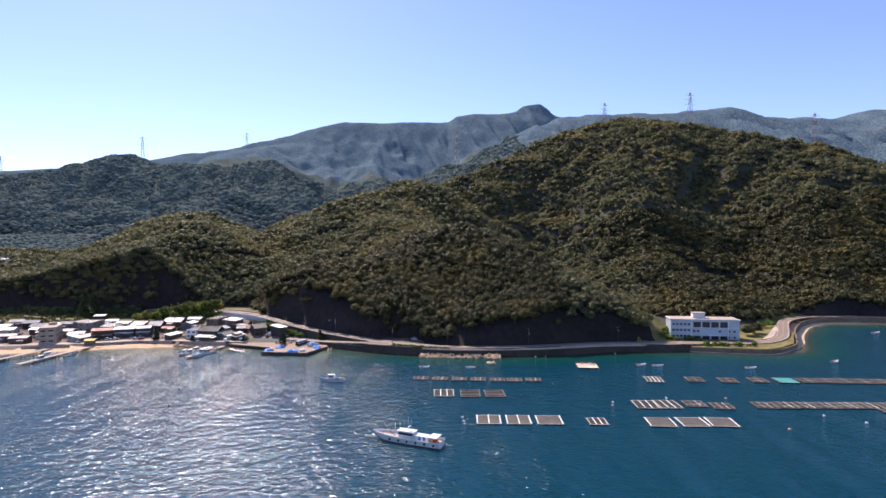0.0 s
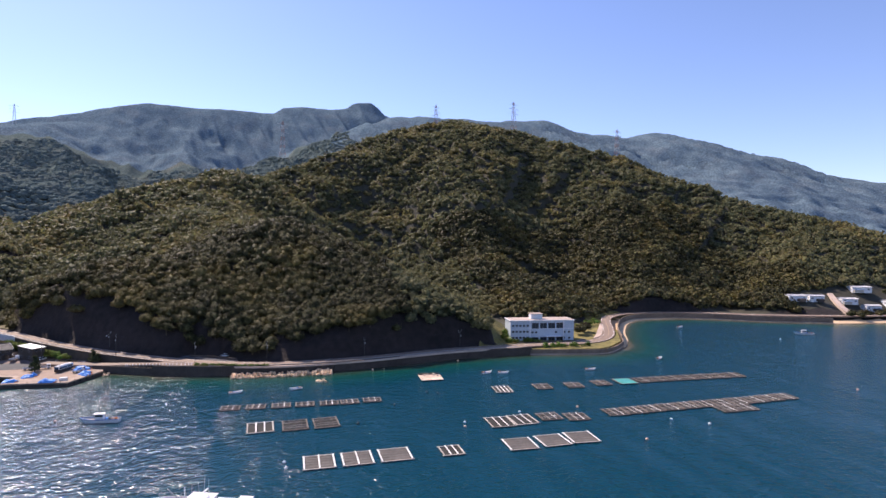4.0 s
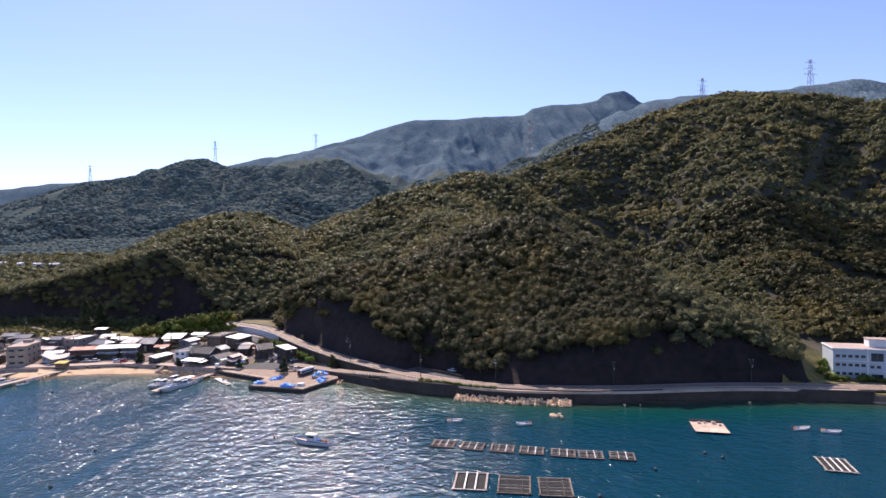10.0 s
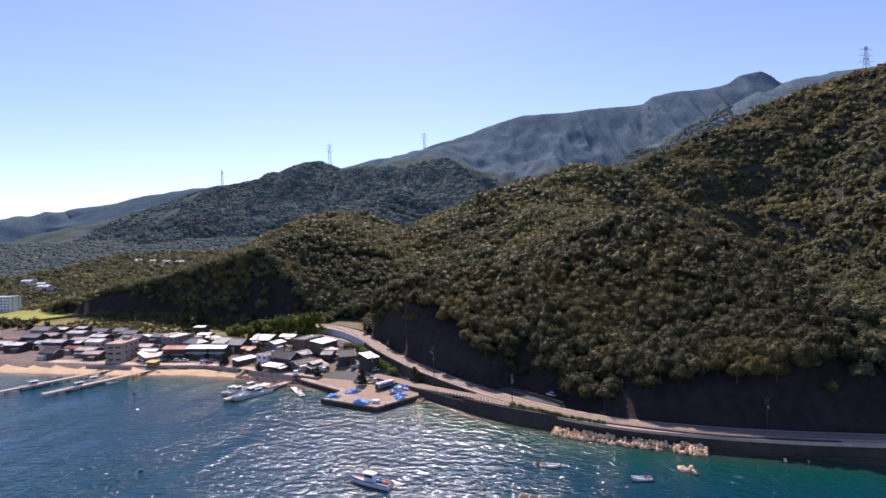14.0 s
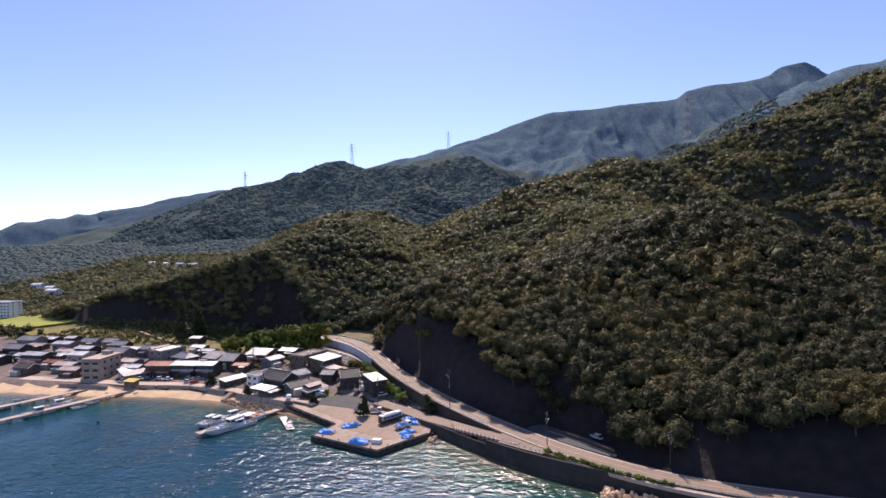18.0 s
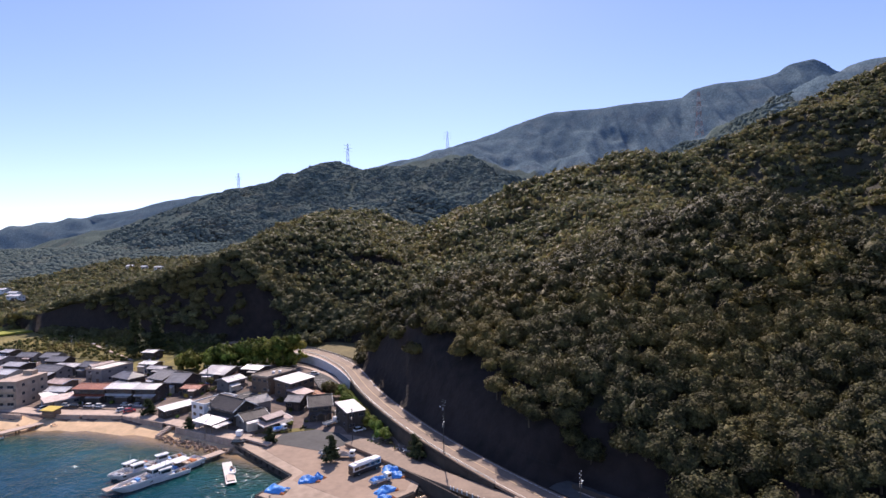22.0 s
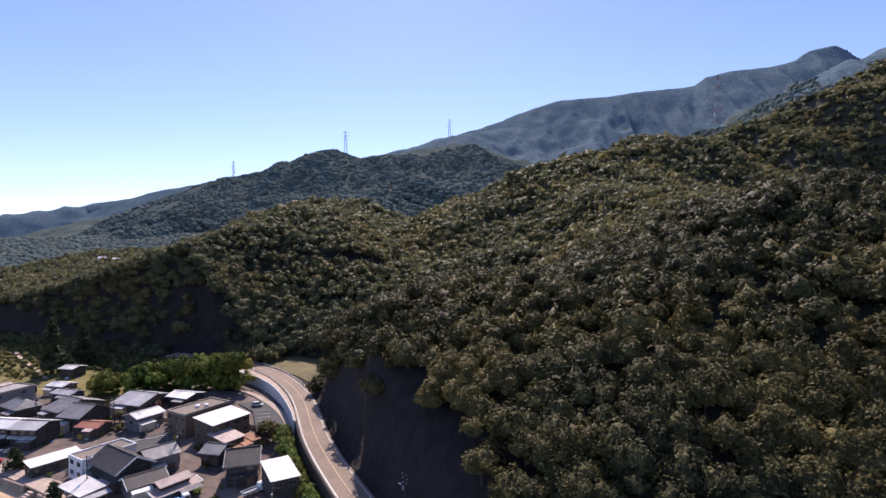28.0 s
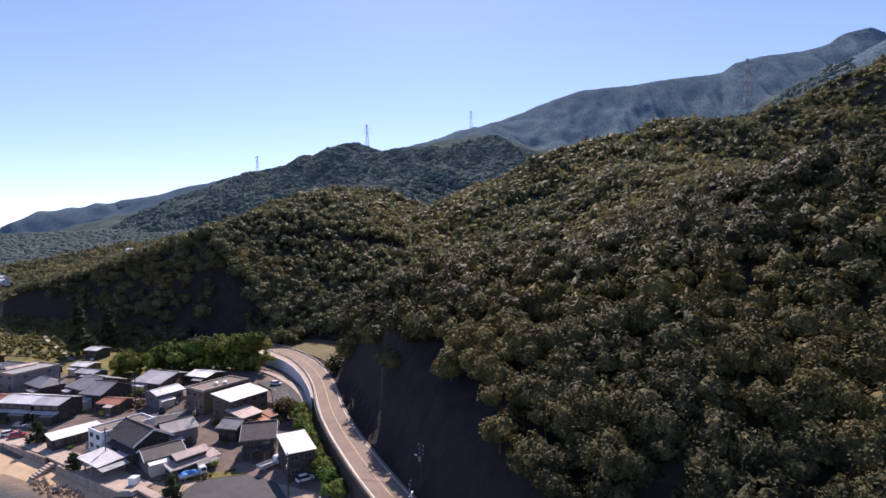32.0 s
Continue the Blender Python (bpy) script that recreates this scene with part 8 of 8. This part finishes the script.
# steel colours paled to imitate haze over the distant ridges
M_PYLON_RED = mat("hazed_red_steel", (0.27, 0.15, 0.14), 0.6, 0.1, 0.5, 0)
M_PYLON = mat("hazed_pylon_steel", (0.42, 0.43, 0.46), 0.55, 0.1, 0.5, 0, metal=0.2)
for x, y, zt, h, red, yaw in ((456, 1035, 350, 72, True, 20), (296, 1050, 335, 66, True, 30), (565, 837, 263, 56, True, 10), (-820, 1385, 342, 62, False, 20), (-613, 1565, 386, 60, False, 30), (5, 1116, 296, 68, True, 15), (-1230, 1418, 300, 58, False, 20)):
    pylon(x, y, zt - h, h, yaw, "tall red and white lattice pylon on the ridge" if red else "grey steel lattice pylon on the far ridge", red)

structure("far_lane", strip(bmesh.new(), *band(smooth_path([(478, 362, 6), (484, 374, 10), (494, 388, 14.5), (503, 400, 19)], 4), -2.2, 2.2), thick=3.0), M_CONC, "pale lane climbing between houses across the bay", "lane")

# ---- yards of the village: boxes, tubs, garden walls and bushes round the houses ----
rs = np.random.RandomState(77)
M_CRATE_B = mat("blue_crate_plastic", (0.04, 0.13, 0.34), 0.55, 0.15, 2, 0.1, rand=0.2)
M_CRATE_Y = mat("yellow_crate_plastic", (0.50, 0.33, 0.05), 0.55, 0.15, 2, 0.1, rand=0.2)
M_BLOCK = mat("garden_block_wall", (0.24, 0.22, 0.20), 0.92, 0.3, 1.0, 0.4, 5)


def taken(x, y, gap=0.4):
    """Whether a house stands here."""
    for hx, hy, hz, yaw, w, d in HOUSES:
        c, s = math.cos(radians(yaw)), math.sin(radians(yaw))
        u, v = (x - hx) * c + (y - hy) * s, -(x - hx) * s + (y - hy) * c
        if abs(u) < w / 2 + gap and abs(v) < d / 2 + gap:
            return True
    return False


def crate(x, y, z, yaw, k):
    c = thing("storage_crate", pose(x, y, z, 0, 0, yaw), ("stacked blue plastic fish crates by a house", "weathered wooden storage box by a house", "yellow plastic crates by a house", "white plastic fish crates by a house")[k], "crate", "crates in the yards")
    m = (M_CRATE_B, M_WOOD, M_CRATE_Y, M_TANK)[k]
    w, d = rs.uniform(0.6, 1.3), rs.uniform(0.5, 0.9)
    for i in range(rs.randint(1, 4)):
        t = part("tray", boxes((-w / 2, -d / 2, i * 0.42 + 0.01, w / 2, d / 2, i * 0.42 + 0.38), bev=0.03), m, c)
        part("rim", boxes((-w / 2 - 0.04, -d / 2 - 0.04, i * 0.42 + 0.30, w / 2 + 0.04, d / 2 + 0.04, i * 0.42 + 0.35)), m, t)


def barrel(x, y, z, k):
    b_ = thing("barrel", pose(x, y, z, 0, 0, 20 * k), ("blue plastic barrel in a yard", "pale water tub in a yard")[k], "barrel", "barrels in the yards")
    bm = bmesh.new()
    tube(bm, (0, 0, 0), (0, 0, 0.45), 0.3, 0.36, 10)
    part("lower_body", bm, (M_CRATE_B, M_TANK)[k], b_)
    part("upper_body", tube(bmesh.new(), (0, 0, 0.45), (0, 0, 0.9), 0.36, 0.3, 10), (M_CRATE_B, M_TANK)[k], b_)
    part("lid", tube(bmesh.new(), (0, 0, 0.9), (0, 0, 0.95), 0.32, 0.32, 10), M_RAIL, b_)


bushes = []
for hx, hy, hz, yaw, w, d in list(HOUSES):
    if hx < -345 or hx > 0:
        continue
    for _ in range(9):
        a = rs.uniform(0, 2 * math.pi)
        x, y = hx + math.cos(a) * (w / 2 + rs.uniform(0.6, 2.4)), hy + math.sin(a) * (d / 2 + rs.uniform(0.6, 2.4))
        pick = rs.uniform()
        if taken(x, y) or road_offset(np.array([x]), np.array([y]))[0][0] < 13 or y < 321 or (x > -128 and y < 336):
            continue
        z = float(land(np.array([x]), np.array([y]))[0][0])
        if pick < 0.36:
            crate(x, y, z, rs.uniform(0, 90), rs.randint(4))
        elif pick < 0.5:
            barrel(x, y, z, rs.randint(2))
        elif pick < 0.8:
            bushes.append((x, y, z))
    # a block wall along one side of the plot
    c, s = math.cos(radians(yaw)), math.sin(radians(yaw))
    side = 1 if rs.uniform() < 0.5 else -1
    u = side * (w / 2 + rs.uniform(1.3, 2.0))
    x, y = hx + c * u, hy + s * u
    if not taken(x, y, 0.2) and y > 325 and x < -130:
        gw = thing("garden_wall", pose(x, y, hz, 0, 0, yaw + 90), "low grey block wall between two yards", "wall", "garden walls")
        k = max(2, int(d / 2.2))
        for i in range(k):
            part("wall_panel", boxes((-d / 2 + i * d / k + 0.01, -0.08, -0.5, -d / 2 + (i + 1) * d / k - 0.01, 0.08, 1.15)), M_BLOCK, gw)
        part("coping", boxes((-d / 2, -0.11, 1.15, d / 2, 0.11, 1.23)), M_BLOCK, gw)
grove("garden_bushes", bushes, 0.5, 1.3, M_SHRUB, "small bushes and potted greenery in the yards", "bushes", 30, 1.0)

# heap of old planks and crates beside the quay, and flower troughs on the lot
for hx, hy, n_ in ((-102.2, 334.1, 16), (-100.1, 325.1, 7), (-107.6, 332.6, 12), (-97.2, 329.6, 14), (-93.4, 326.4, 12)):
    heap = thing("scrap_heap", pose(hx, hy, 1.8, 0, 0, 15), "heap of weathered planks, nets and crates beside the quay", "heap")
    for k in range(n_):
        a = rs.uniform(0, 6.28)
        r = rs.uniform(0.2, 2.4)
        ln = rs.uniform(0.8, 2.6)
        part("plank", boxes((-ln / 2, -0.14, 0, ln / 2, 0.14, 0.07)), (M_WOOD, M_BEAM_W, M_BEAM_G)[k % 3], heap, at=pose(r * math.cos(a), r * math.sin(a), 0.05 + 0.09 * k * (1 - r / 3), rs.uniform(-9, 9), rs.uniform(-9, 9), rs.uniform(0, 180)))
for k in range(4):
    tr = thing("flower_trough", pose(-108.8 + 1.8 * k, 329.9 - 0.7 * k, 1.86, 0, 0, -20), "pale concrete trough with a low plant on the lot", "planter", "flower troughs")
    part("trough", boxes((-0.7, -0.3, 0, 0.7, 0.3, 0.45), bev=0.04), M_CONC, tr)
    v, f = crown_shape(rs, 1, 30, 0.22, 0.7)
    part("plant", big_mesh("plant", v * 0.45, f, M_SHRUB, np.full(len(v), 0.5), False), None, tr, at=Matrix.Translation((0, 0, 0.55)))
grove("yellow_weeds", along([(-145.4, 323.2, 2.2), (-139.4, 327.6, 2.0), (-136.4, 333.6, 2.0)], 46, 1.3) + along([(-104.5, 331.4, 2.2), (-96.4, 328.0, 2.4)], 20, 1.6), 0.25, 0.55, M_WEED, "yellow-green weeds beside the dark lot", "weeds", 18)
